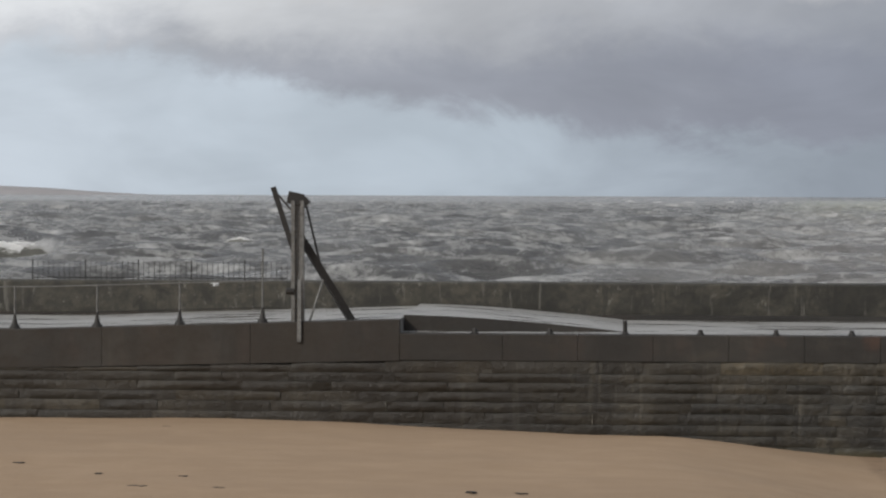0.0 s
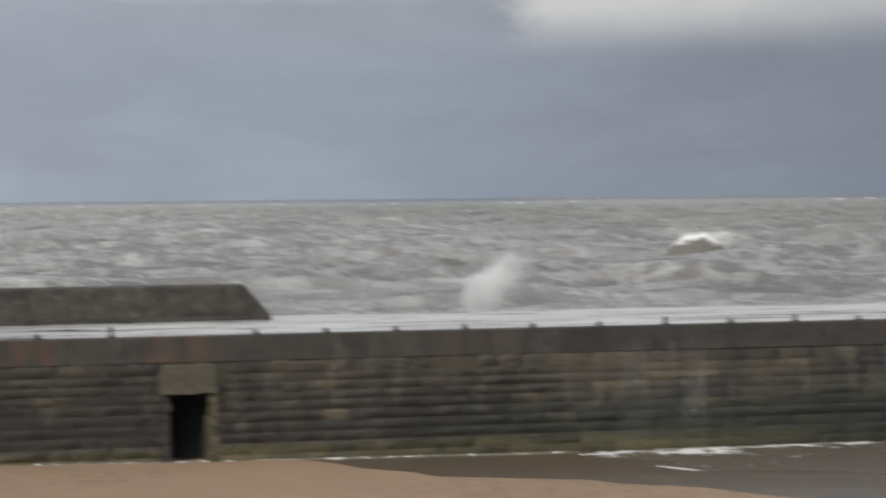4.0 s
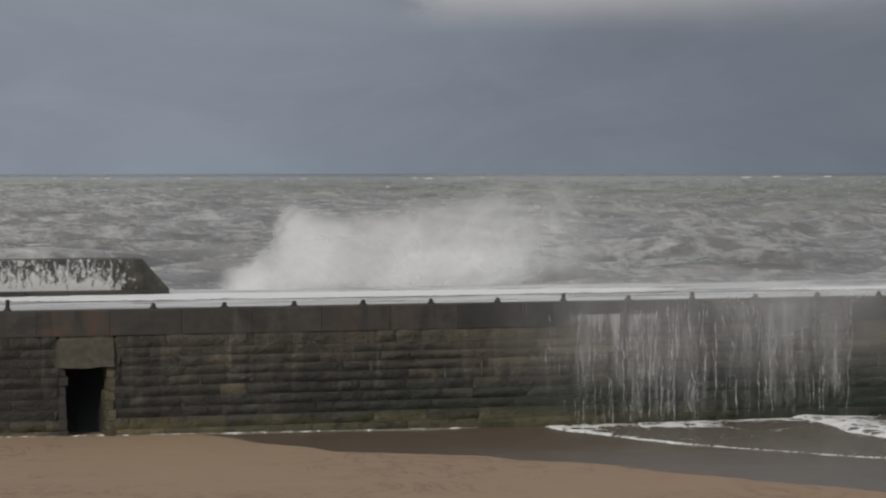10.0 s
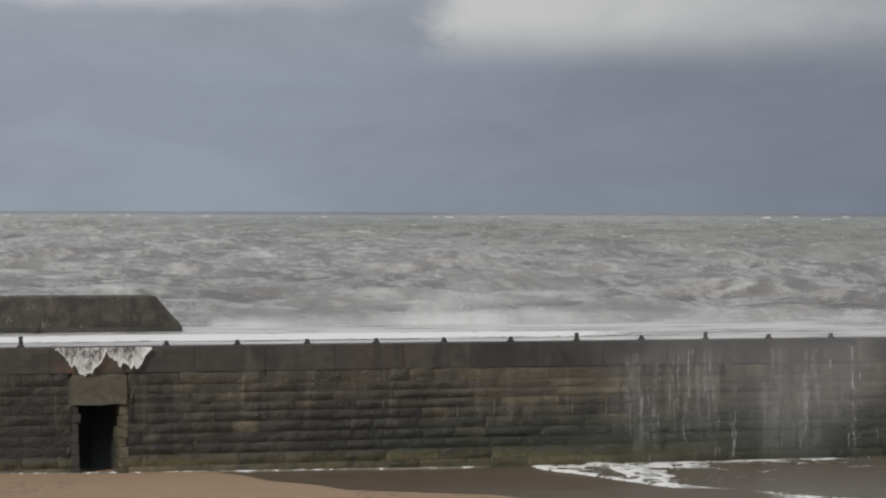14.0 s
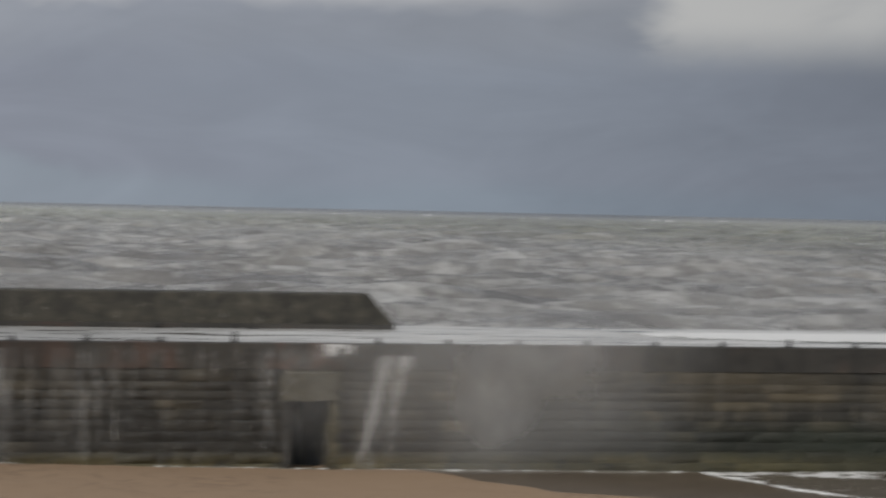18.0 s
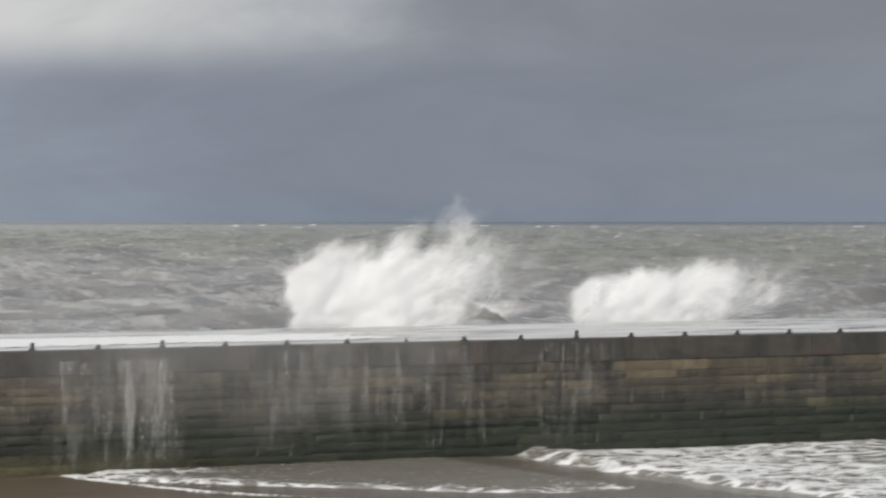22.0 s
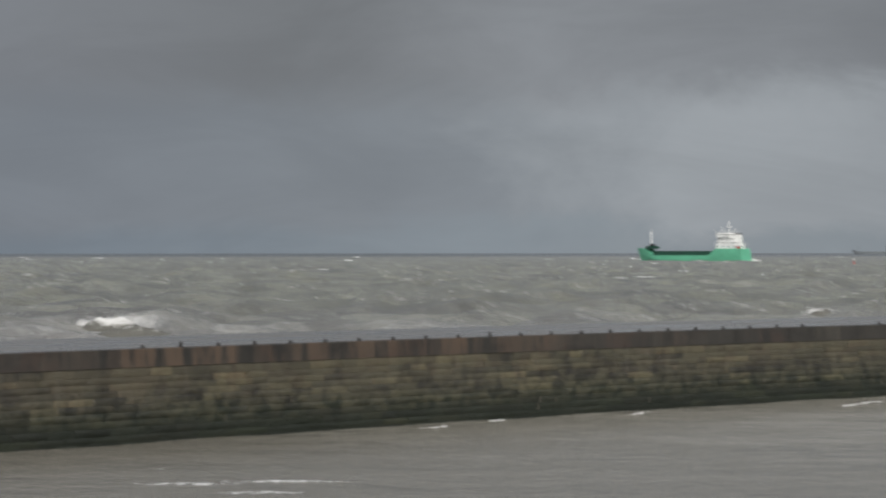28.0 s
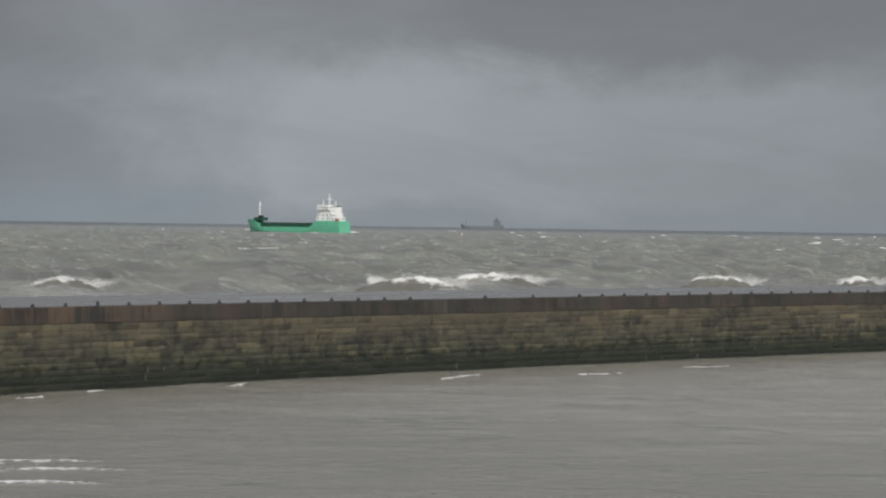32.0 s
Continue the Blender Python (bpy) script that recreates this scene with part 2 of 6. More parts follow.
        bump(n, b, n.math("ADD", f, n.math("MULTIPLY", mid, 1.5)), 0.05)
    return build


STONE_ONE = material("wall_stone_single", stone_build(True))
STONE = material("wall_stone", stone_build(False))
MORTAR = plain("dark_mortar", (0.034, 0.032, 0.029), 0.8, scale=9)
POINTING = plain("pale_lime_pointing", (0.135, 0.126, 0.106), 0.8, scale=7, vary=0.5)


def concrete_build(n, b):
    co = place(n)
    sep = n.add("ShaderNodeSeparateXYZ")
    n.put(sep.inputs[0], co)
    rnd = n.add("ShaderNodeObjectInfo").outputs["Random"]
    f = n.noise(co, 5.0, 6, 0.65)
    drip = n.noise(n.stretch(co, 0.9, 0.9, 0.14), 1.2, 5, 0.62, 0.4)
    c = n.mix(n.smooth(f, 0.3, 0.75), (0.036, 0.034, 0.031), (0.054, 0.050, 0.044))
    c = n.mix(1.0, c, n.mix(rnd, (0.84, 0.84, 0.85), (1.18, 1.16, 1.12)), "MULTIPLY")
    patch = n.noise(n.stretch(co, 0.45, 0.45, 0.9), 1.0, 6, 0.68, 0.6)
    c = n.mix(n.math("MULTIPLY", n.smooth(drip, 0.48, 0.64), 0.58), c, (0.020, 0.019, 0.017))
    c = n.mix(n.math("MULTIPLY", n.smooth(patch, 0.52, 0.64), 0.6), c, (0.019, 0.018, 0.017))
    c = n.mix(n.math("MULTIPLY", n.smooth(patch, 0.42, 0.30), 0.45), c, (0.082, 0.069, 0.052))
    c = n.mix(n.math("MULTIPLY", n.smooth(drip, 0.40, 0.32), 0.35), c, (0.105, 0.095, 0.078))
    rust = n.math("MULTIPLY", n.smooth(n.noise(n.stretch(co, 1.0, 1.0, 0.6), 0.42, 4, 0.6), 0.49, 0.58), n.smooth(drip, 0.62, 0.42))
    near = n.math("MULTIPLY", n.smooth(sep.outputs[0], -1.5, 2.0), n.smooth(sep.outputs[0], 16.0, 9.0))
    c = n.mix(n.math("MULTIPLY", rust, n.math("ADD", 0.22, n.math("MULTIPLY", near, 0.62))), c, (0.098, 0.050, 0.034))
    brown = n.math("MULTIPLY", n.smooth(sep.outputs[0], 0.0, -12.0), n.smooth(n.noise(co, 0.8, 4, 0.65), 0.3, 0.6, 0.35, 1.0))
    c = n.mix(n.math("MULTIPLY", brown, 0.85), c, (0.025, 0.018, 0.012))
    sodden = n.math("MULTIPLY", n.smooth(sep.outputs[0], -18.0, -8.0), n.smooth(sep.outputs[0], 10.0, 2.0))
    c = n.mix(n.math("MULTIPLY", sodden, n.smooth(patch, 0.35, 0.6, 0.35, 0.75)), c, (0.020, 0.018, 0.016))
    warm = n.smooth(sep.outputs[0], 72.0, 84.0)
    warm = n.math("MULTIPLY", warm, n.smooth(sep.outputs[0], 112.0, 100.0))
    c = n.mix(n.math("MULTIPLY", n.math("MULTIPLY", warm, n.smooth(rnd, 0.1, 0.9, 0.25, 0.75)), n.smooth(drip, 0.62, 0.46)), c, (0.115, 0.078, 0.054))
    n.put(b.inputs["Base Color"], c)
    n.put(b.inputs["Roughness"], n.smooth(f, 0.3, 0.8, 0.5, 0.8))
    bump(n, b, f, 0.012)


LINTEL = plain("rough_lintel_concrete", (0.076, 0.069, 0.050), 0.75, scale=5, vary=0.3, relief=0.02)
OCHRE = plain("lichened_stone", (0.086, 0.076, 0.048), 0.75, scale=7, vary=0.6, relief=0.02)
CONCRETE = material("old_wet_concrete", concrete_build)


def parapet_build(n, b):
    co = place(n)
    f = n.noise(co, 3.0, 6, 0.68)
    spots = n.noise(co, 1.1, 5, 0.7, 0.5)
    drip = n.noise(n.stretch(co, 2.4, 2.4, 0.22), 1.6, 5, 0.66, 0.4)
    c = n.mix(n.smooth(f, 0.35, 0.68), (0.036, 0.034, 0.027), (0.074, 0.066, 0.050))
    c = n.mix(n.math("MULTIPLY", n.smooth(spots, 0.50, 0.60), 0.75), c, (0.026, 0.024, 0.020))
    broad = n.noise(n.stretch(co, 0.35, 0.35, 0.4), 1.0, 5, 0.65, 0.6)
    c = n.mix(n.math("MULTIPLY", n.smooth(broad, 0.48, 0.62), 0.7), c, (0.018, 0.017, 0.014))
    c = n.mix(n.math("MULTIPLY", n.smooth(drip, 0.60, 0.70), 0.6), c, (0.17, 0.16, 0.14))
    c = n.mix(n.math("MULTIPLY", n.smooth(drip, 0.42, 0.34), 0.6), c, (0.018, 0.017, 0.015))
    salt = n.math("MULTIPLY", n.smooth(n.noise(n.stretch(co, 2.5, 2.5, 1.6), 1.6, 6, 0.75), 0.58, 0.66), n.smooth(broad, 0.56, 0.42))
    c = n.mix(n.math("MULTIPLY", salt, 0.7), c, (0.26, 0.25, 0.22))
    n.put(b.inputs["Base Color"], c)
    b.inputs["Roughness"].default_value = 0.62
    bump(n, b, f, 0.03)


PARAPET = material("weathered_parapet_concrete", parapet_build)


def deck_build(n, b):
    co = place(n)
    f = n.noise(n.stretch(co, 0.25, 0.9, 1), 1.0, 5, 0.6, 0.6)
    g = n.noise(co, 4.0, 4, 0.6)
    along = n.add("ShaderNodeSeparateXYZ")
    n.put(along.inputs[0], co)
    wash = n.math("MULTIPLY", n.smooth(f, 0.31, 0.58), n.math("MULTIPLY", n.smooth(along.outputs[0], 4.0, 14.0, 0.55, 1.0), n.smooth(along.outputs[0], 74.0, 62.0, 0.12, 1.0)))
    c = n.mix(n.smooth(g, 0.3, 0.7), (0.07, 0.065, 0.058), (0.12, 0.11, 0.098))
    c = n.mix(n.math("MULTIPLY", wash, 0.88), c, (0.66, 0.66, 0.65))
    n.put(b.inputs["Base Color"], c)
    n.put(b.inputs["Roughness"], n.mix(wash, n.mix(n.smooth(f, 0.35, 0.65), (0.10, 0.10, 0.10), (0.42, 0.42, 0.42)), (0.55, 0.55, 0.55)))
    b.inputs["IOR"].default_value = 1.33
    bump(n, b, g, 0.006)


DECKING = material("flooded_deck", deck_build)


def sand_build(n, b):
    co = place(n)
    wet = n.add("ShaderNodeAttribute")
    wet.attribute_name = "wet"
    w = n.math("ADD", wet.outputs["Fac"], n.math("MULTIPLY", n.math("SUBTRACT", n.noise(co, 0.5, 4, 0.6), 0.5), 0.12))
    w = n.smooth(w, 0.46, 0.54)
    f = n.noise(co, 60.0, 3, 0.6)
    g = n.noise(n.stretch(co, 0.7, 0.9, 1), 1.1, 6, 0.62)
    h = n.noise(n.stretch(co, 0.12, 0.2, 1), 1.0, 4, 0.6)
    c = n.mix(n.smooth(g, 0.3, 0.75), (0.345, 0.240, 0.152), (0.395, 0.280, 0.182))
    c = n.mix(n.math("MULTIPLY", n.smooth(h, 0.4, 0.65), 0.3), c, (0.290, 0.205, 0.135))
    pit = n.smooth(n.noise(co, 3.2, 3, 0.6), 0.66, 0.74)
    c = n.mix(n.math("MULTIPLY", pit, 0.35), c, (0.19, 0.13, 0.085))
    c = n.mix(n.math("MULTIPLY", n.smooth(f, 0.45, 0.75), 0.3), c, (0.25, 0.17, 0.10))
    damp = n.add("ShaderNodeAttribute")
    damp.attribute_name = "damp"
    dm = n.smooth(n.math("ADD", damp.outputs["Fac"], n.math("MULTIPLY", n.math("SUBTRACT", g, 0.5), 0.5)), 0.35, 0.65)
    c = n.mix(n.math("MULTIPLY", dm, 0.65), c, (0.262, 0.178, 0.112))
    marks = n.smooth(n.math("ABSOLUTE", n.math("SUBTRACT", n.noise(n.stretch(co, 0.55, 0.30, 1), 1.2, 4, 0.6, 1.2), 0.5)), 0.030, 0.006)
    c = n.mix(n.math("MULTIPLY", marks, n.math("MULTIPLY", dm, n.smooth(h, 0.42, 0.58, 0.0, 0.55))), c, (0.165, 0.108, 0.068))
    c = n.mix(n.math("MULTIPLY", w, 0.92), c, n.mix(n.smooth(g, 0.35, 0.7), (0.085, 0.066, 0.048), (0.12, 0.092, 0.065)))
    n.put(b.inputs["Base Color"], c)
    n.put(b.inputs["Roughness"], n.mix(w, (0.9, 0.9, 0.9), (0.28, 0.28, 0.28)))
    bump(n, b, n.math("SUBTRACT", n.math("ADD", g, n.math("MULTIPLY", f, 0.2)), n.math("MULTIPLY", pit, 0.6)), 0.03)


SAND = material("beach_sand", sand_build)


def sea_build(n, b):
    co = own(n)
    foam = n.add("ShaderNodeAttribute")
    foam.attribute_name = "foam"
    streak = n.noise(n.stretch(co, 0.15, 0.17, 0.3), 1.0, 7, 0.72, 0.5)
    spot = n.noise(n.stretch(co, 0.55, 0.35, 1), 0.9, 6, 0.72, 0.4)
    big = n.noise(n.stretch(co, 0.012, 0.02, 0.02), 1.0, 5, 0.6)
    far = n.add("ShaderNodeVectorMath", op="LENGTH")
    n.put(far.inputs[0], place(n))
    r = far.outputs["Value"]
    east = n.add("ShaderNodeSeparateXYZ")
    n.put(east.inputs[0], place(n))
    # silt inshore, greener water further out, cloud shadow painted in at the very end
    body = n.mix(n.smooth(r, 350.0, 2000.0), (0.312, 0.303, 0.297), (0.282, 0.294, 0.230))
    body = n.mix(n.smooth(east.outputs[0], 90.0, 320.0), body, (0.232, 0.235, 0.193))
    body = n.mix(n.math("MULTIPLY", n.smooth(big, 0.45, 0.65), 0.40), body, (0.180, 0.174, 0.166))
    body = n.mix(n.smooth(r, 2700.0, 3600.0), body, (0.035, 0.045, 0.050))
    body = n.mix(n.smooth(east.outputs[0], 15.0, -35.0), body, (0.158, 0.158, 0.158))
    # pale surf and the spray haze over it, put into the water's colour
    surf_haze = n.add("ShaderNodeAttribute")
    surf_haze.attribute_name = "surf_haze"
    body = n.mix(n.math("MULTIPLY", surf_haze.outputs["Fac"], n.smooth(east.outputs[0], 150.0, 60.0, 0.50, 0.88)), body, (0.470, 0.462, 0.456))
    swath = n.noise(n.stretch(co, 0.05, 0.055, 0.05), 1.0, 6, 0.66, 0.5)
    body = n.mix(1.0, body, n.mix(n.smooth(swath, 0.36, 0.64), (0.68, 0.68, 0.69), (1.22, 1.22, 1.20)), "MULTIPLY")
    calm = n.smooth(east.outputs[0], 110.0, 240.0, 1.0, 0.62)
    chop = n.math("ADD", n.math("MULTIPLY", n.math("SUBTRACT", streak, 0.52), 4.4), n.math("MULTIPLY", n.math("SUBTRACT", spot, 0.50), 2.6))
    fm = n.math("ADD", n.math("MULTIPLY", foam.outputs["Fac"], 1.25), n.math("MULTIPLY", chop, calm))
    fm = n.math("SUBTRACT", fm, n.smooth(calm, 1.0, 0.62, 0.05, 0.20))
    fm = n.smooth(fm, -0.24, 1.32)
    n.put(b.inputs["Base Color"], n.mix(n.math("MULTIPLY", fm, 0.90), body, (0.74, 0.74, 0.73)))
    n.put(b.inputs["Roughness"], n.mix(fm, (0.16, 0.16, 0.16), (0.7, 0.7, 0.7)))
    b.inputs["IOR"].default_value = 1.33
    rip = n.noise(n.stretch(co, 0.40, 0.65, 1), 1.1, 8, 0.74)
    bump(n, b, rip, 0.85)


SEA = material("storm_sea", sea_build)


def basin_build(n, b):
    co = own(n)
    rip = n.noise(n.stretch(co, 0.9, 0.9, 1), 1.1, 6, 0.68)
    big = n.noise(n.stretch(co, 0.16, 0.16, 1), 1.0, 6, 0.66)
    turned = n.add("ShaderNodeMapping")
    n.put(turned.inputs[0], co)
    turned.inputs["Rotation"].default_value = (0, 0, radians(57))
    swell = n.noise(n.stretch(turned.outputs[0], 0.05, 0.20, 1), 1.0, 5, 0.60, 0.5)
    c = n.mix(n.smooth(big, 0.35, 0.65), (0.262, 0.246, 0.212), (0.312, 0.296, 0.258))
    east = n.add("ShaderNodeSeparateXYZ")
    n.put(east.inputs[0], place(n))
    c = n.mix(n.smooth(n.math("ADD", east.outputs[0], n.math("MULTIPLY", big, 30.0)), 128.0, 92.0, 0.0, 0.8), c, (0.196, 0.182, 0.152))  # darker towards the beach
    # dark steep sides of small ripples, painted as thin lines
    ripple_shade = n.smooth(n.math("ABSOLUTE", n.math("SUBTRACT", swell, 0.53)), 0.022, 0.004)
    c = n.mix(n.math("MULTIPLY", ripple_shade, n.smooth(big, 0.40, 0.56, 0.0, 0.55)), c, (0.105, 0.098, 0.086))
    n.put(b.inputs["Base Color"], c)
    b.inputs["Roughness"].default_value = 0.22
    b.inputs["IOR"].default_value = 1.33
    bump(n, b, n.math("ADD", rip, n.math("MULTIPLY", swell, 0.7)), 0.13)


BASIN = material("silty_harbour_water", basin_build)


def wash_build(n, b, under=(0.205, 0.190, 0.163)):
    co = own(n)
    edge = n.add("ShaderNodeAttribute")
    edge.attribute_name = "foam"
    e = edge.outputs["Fac"]
    cell = n.noise(n.stretch(co, 0.75, 0.60, 1), 2.2, 7, 0.74, 1.4)
    warp = n.add("ShaderNodeTexNoise")
    n.put(warp.inputs["Vector"], co)
    warp.inputs["Scale"].default_value, warp.inputs["Detail"].default_value = 0.9, 4.0
    bent = n.add("ShaderNodeVectorMath", op="MULTIPLY_ADD")
    n.put(bent.inputs[0], warp.outputs["Color"])
    bent.inputs[1].default_value = (1.6, 1.6, 0.0)
    n.put(bent.inputs[2], co)
    nets = []
    for size, thick in ((0.85, 0.19), (2.5, 0.28)):
        v = n.add("ShaderNodeTexVoronoi")
        v.feature = "DISTANCE_TO_EDGE"
        n.put(v.inputs["Vector"], n.stretch(bent.outputs[0], 1.0, 0.7, 1))
        v.inputs["Scale"].default_value = size
        nets.append(n.smooth(n.math("ADD", v.outputs["Distance"], n.math("MULTIPLY", cell, 0.12)), thick, 0.05))
    lace = n.math("ADD", n.math("MULTIPLY", nets[0], 0.75), n.math("MULTIPLY", nets[1], 0.55))
    f = n.math("ADD", n.math("MULTIPLY", lace, n.smooth(e, 0.05, 0.55, 0.15, 0.55)), n.math("MULTIPLY", n.math("SUBTRACT", cell, 0.5), 0.9))
    f = n.smooth(n.math("ADD", f, n.math("MULTIPLY", e, 0.46)), 0.36, 0.62)
    f = n.math("MULTIPLY", f, n.smooth(e, 0.0, 0.10))
    n.put(b.inputs["Base Color"], n.mix(f, under, (0.76, 0.76, 0.75)))
    n.put(b.inputs["Roughness"], n.mix(f, (0.25, 0.25, 0.25), (0.8, 0.8, 0.8)))
    bump(n, b, n.math("ADD", f, cell), 0.02)


WASH = material("foam_laced_water", wash_build)
FILM = material("thin_silty_film", lambda n, b: wash_build(n, b, (0.140, 0.119, 0.095)))


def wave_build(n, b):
    """The sea's water darkened to paint a breaker's shaded face, with a white crest."""
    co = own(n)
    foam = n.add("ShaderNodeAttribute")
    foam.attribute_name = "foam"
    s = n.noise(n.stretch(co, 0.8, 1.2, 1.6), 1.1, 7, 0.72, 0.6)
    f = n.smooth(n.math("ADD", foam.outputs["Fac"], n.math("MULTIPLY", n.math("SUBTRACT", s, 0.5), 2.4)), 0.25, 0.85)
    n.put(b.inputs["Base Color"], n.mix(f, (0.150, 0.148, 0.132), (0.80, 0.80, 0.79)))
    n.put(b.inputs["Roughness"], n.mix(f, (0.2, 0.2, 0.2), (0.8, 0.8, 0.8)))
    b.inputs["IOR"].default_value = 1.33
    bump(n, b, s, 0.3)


WAVE = material("shaded_wave_water", wave_build)
FOAM = plain("white_foam", (0.80, 0.80, 0.79), 0.85, scale=3, vary=0.06, relief=0.02)
IRON = plain("dark_iron", (0.030, 0.028, 0.027), 0.55, 0.3, scale=14)
GALV = plain("weathered_galvanised_steel", (0.20, 0.20, 0.195), 0.5, 0.6, scale=10)
BLACK = plain("dark_passage", (0.022, 0.022, 0.020), 0.9, scale=4)


# ---- building helpers ----
def part(name, bm, mat, parent=None, label=""):
    """Links a bmesh (or a finished mesh) as one mesh object under a thing or a part."""
    if isinstance(bm, bmesh.types.BMesh):
        data = bpy.data.meshes.new(name)
        bm.to_mesh(data)
        bm.free()
    else:
        data = bm
    if mat and not data.materials:
        data.materials.append(mat)
    ob = new(name, data)
    if parent:
        ob.parent = parent
    if label:
        ob["label"] = label
    return ob


def mesh(name, verts, faces, smooth=False, **marks):
    """A mesh from arrays of points and quads or triangles, with float marks on its points; smooth may differ face by face."""
    verts, faces = np.asarray(verts, dtype=np.float32), np.asarray(faces, dtype=np.int32)
    data = bpy.data.meshes.new(name)
    side = faces.shape[1]
    data.vertices.add(len(verts))
    data.vertices.foreach_set("co", verts.ravel())
    data.loops.add(faces.size)
    data.loops.foreach_set("vertex_index", faces.ravel())
    data.polygons.add(len(faces))
    data.polygons.foreach_set("loop_start", np.arange(0, faces.size, side, dtype=np.int32))
    round_ = np.broadcast_to(np.asarray(smooth, dtype=bool), len(faces))
    data.polygons.foreach_set("use_smooth", np.ascontiguousarray(round_))
    data.update(calc_edges=True)
    if not round_.any():
        data.shade_flat()
    for key, values in marks.items():
        data.attributes.new(key, "FLOAT", "POINT").data.foreach_set("value", np.asarray(values, dtype=np.float32).ravel())
    return data


def grid_faces(rows, cols):
    i = np.arange(rows * cols).reshape(rows, cols)
    return np.stack([i[:-1, :-1], i[:-1, 1:], i[1:, 1:], i[1:, :-1]], -1).reshape(-1, 4)


def sweep(name, ks, section, mat, parent=None, label="", close=True):
    """A profile of (d, z) pairs carried along the pier at the given k; z may be a function of k."""
    pts = []
    for d, z in section:
        zz = z(ks) if callable(z) else np.full(len(ks), z)
        pts.append(pier(ks, d, zz))
    v = np.stack(pts, 0)
    n, m = len(section), len(ks)
    f = grid_faces(n, m)
    faces = list(map(tuple, f))
    if close:
        i = np.arange(n * m).reshape(n, m)
        faces += list(map(tuple, np.stack([i[-1, :-1], i[-1, 1:], i[0, 1:], i[0, :-1]], -1)))
    data = bpy.data.meshes.new(name)
    ends = [tuple(range(0, n * m, m)), tuple(range(m - 1, n * m, m))[::-1]] if close else []
    data.from_pydata(v.reshape(-1, 3).tolist(), [], faces + ends)
    data.update()
    return part(name, data, mat, parent, label)


def box(bm, lo, hi, bevel=0.0):
    r = bmesh.ops.create_cube(bm, size=1.0)
    c = [(a + b) / 2 for a, b in zip(lo, hi)]
    s = [b - a for a, b in zip(lo, hi)]
    for v in r["verts"]:
        v.co = Vector((v.co.x * s[0] + c[0], v.co.y * s[1] + c[1], v.co.z * s[2] + c[2]))
    if bevel:
        edges = list({e for v in r["verts"] for e in v.link_edges})
        bmesh.ops.bevel(bm, geom=edges, offset=bevel, segments=2, affect="EDGES")
    return bm


def beam(bm, a, b, wide, deep):
    """A square bar from a to b."""
    a, b = Vector(a), Vector(b)
    q = (b - a).to_track_quat("Z", "Y").to_matrix().to_4x4()
    r = bmesh.ops.create_cube(bm, size=1.0)
    m = Matrix.Translation((a + b) / 2) @ q @ Matrix.Diagonal((wide, deep, (b - a).length, 1))
    bmesh.ops.transform(bm, matrix=m, verts=r["verts"])
    return bm


def rod(bm, a, b, r0, r1=None, sides=10):
    a, b = Vector(a), Vector(b)
    q = (b - a).to_track_quat("Z", "Y").to_matrix().to_4x4()
    r = bmesh.ops.create_cone(bm, cap_ends=True, segments=sides, radius1=r0, radius2=r0 if r1 is None else r1, depth=(b - a).length)
    bmesh.ops.transform(bm, matrix=Matrix.Translation((a + b) / 2) @ q, verts=r["verts"])
    return bm


def lathe(bm, rings, sides=12):
    """A turned shape from (radius, height) pairs."""
    loops = []
    for r, z in rings:
        loops.append([bm.verts.new((r * math.cos(2 * math.pi * i / sides), r * math.sin(2 * math.pi * i / sides), z)) for i in range(sides)])
    for lo, hi in zip(loops, loops[1:]):
        for i in range(sides):
            bm.faces.new((lo[i], lo[(i + 1) % sides], hi[(i + 1) % sides], hi[i]))
    bm.faces.new(loops[-1])
    bm.faces.new(loops[0][::-1])
    return bm


def thing(name, label, category, group="", kind="", at=None):
    ob = new(name)
    ob.empty_display_size = 0.3
    if at is not None:
        ob.matrix_basis = at
    return tagged(ob, label, category, group, kind)


# ---- ground: the beach, with a bank of dry sand and a wet strip that runs under the water ----
def step(v, lo, hi):
    t = np.clip((v - lo) / (hi - lo), 0, 1)
    return t * t * (3 - 2 * t)


def shore_line(out):
    """Where the wet strip begins, by the distance from the wall: it hugs the wall, then swings out in scallops."""
    return np.interp(out, [0, 2, 6.5, 7.6, 8.6, 10.3, 13.5, 17, 30, 60, 650], [4.5, 4.95, 5.7, 6.4, 7.2, 7.65, 8.65, 9.35, 13.0, 21.5, 180]) + 0.06 * np.sin(out * 1.7)


def sand_height(k, d):
    out = np.maximum(-d, 0.0)
    # the bank thins out towards its end, more so close to the wall
    far = 1 - np.exp(-out / 4.0)
    edge = -1.85 + 0.2 * np.sin(out * 0.5)
    bank = (0.45 + 0.30 * far) * (1 - step(k, edge - 2.9, edge + 0.1)) + (0.40 - 0.25 * far) * (1 - step(k, -10.5, -4.2))
    flat = 0.42 - 0.36 * step(k, -5.0, 5.0)
    z = flat + bank
    shore = shore_line(out)
    z = z - 0.022 * np.maximum(k - shore, 0) - 0.01
    return np.maximum(z, -1.2)


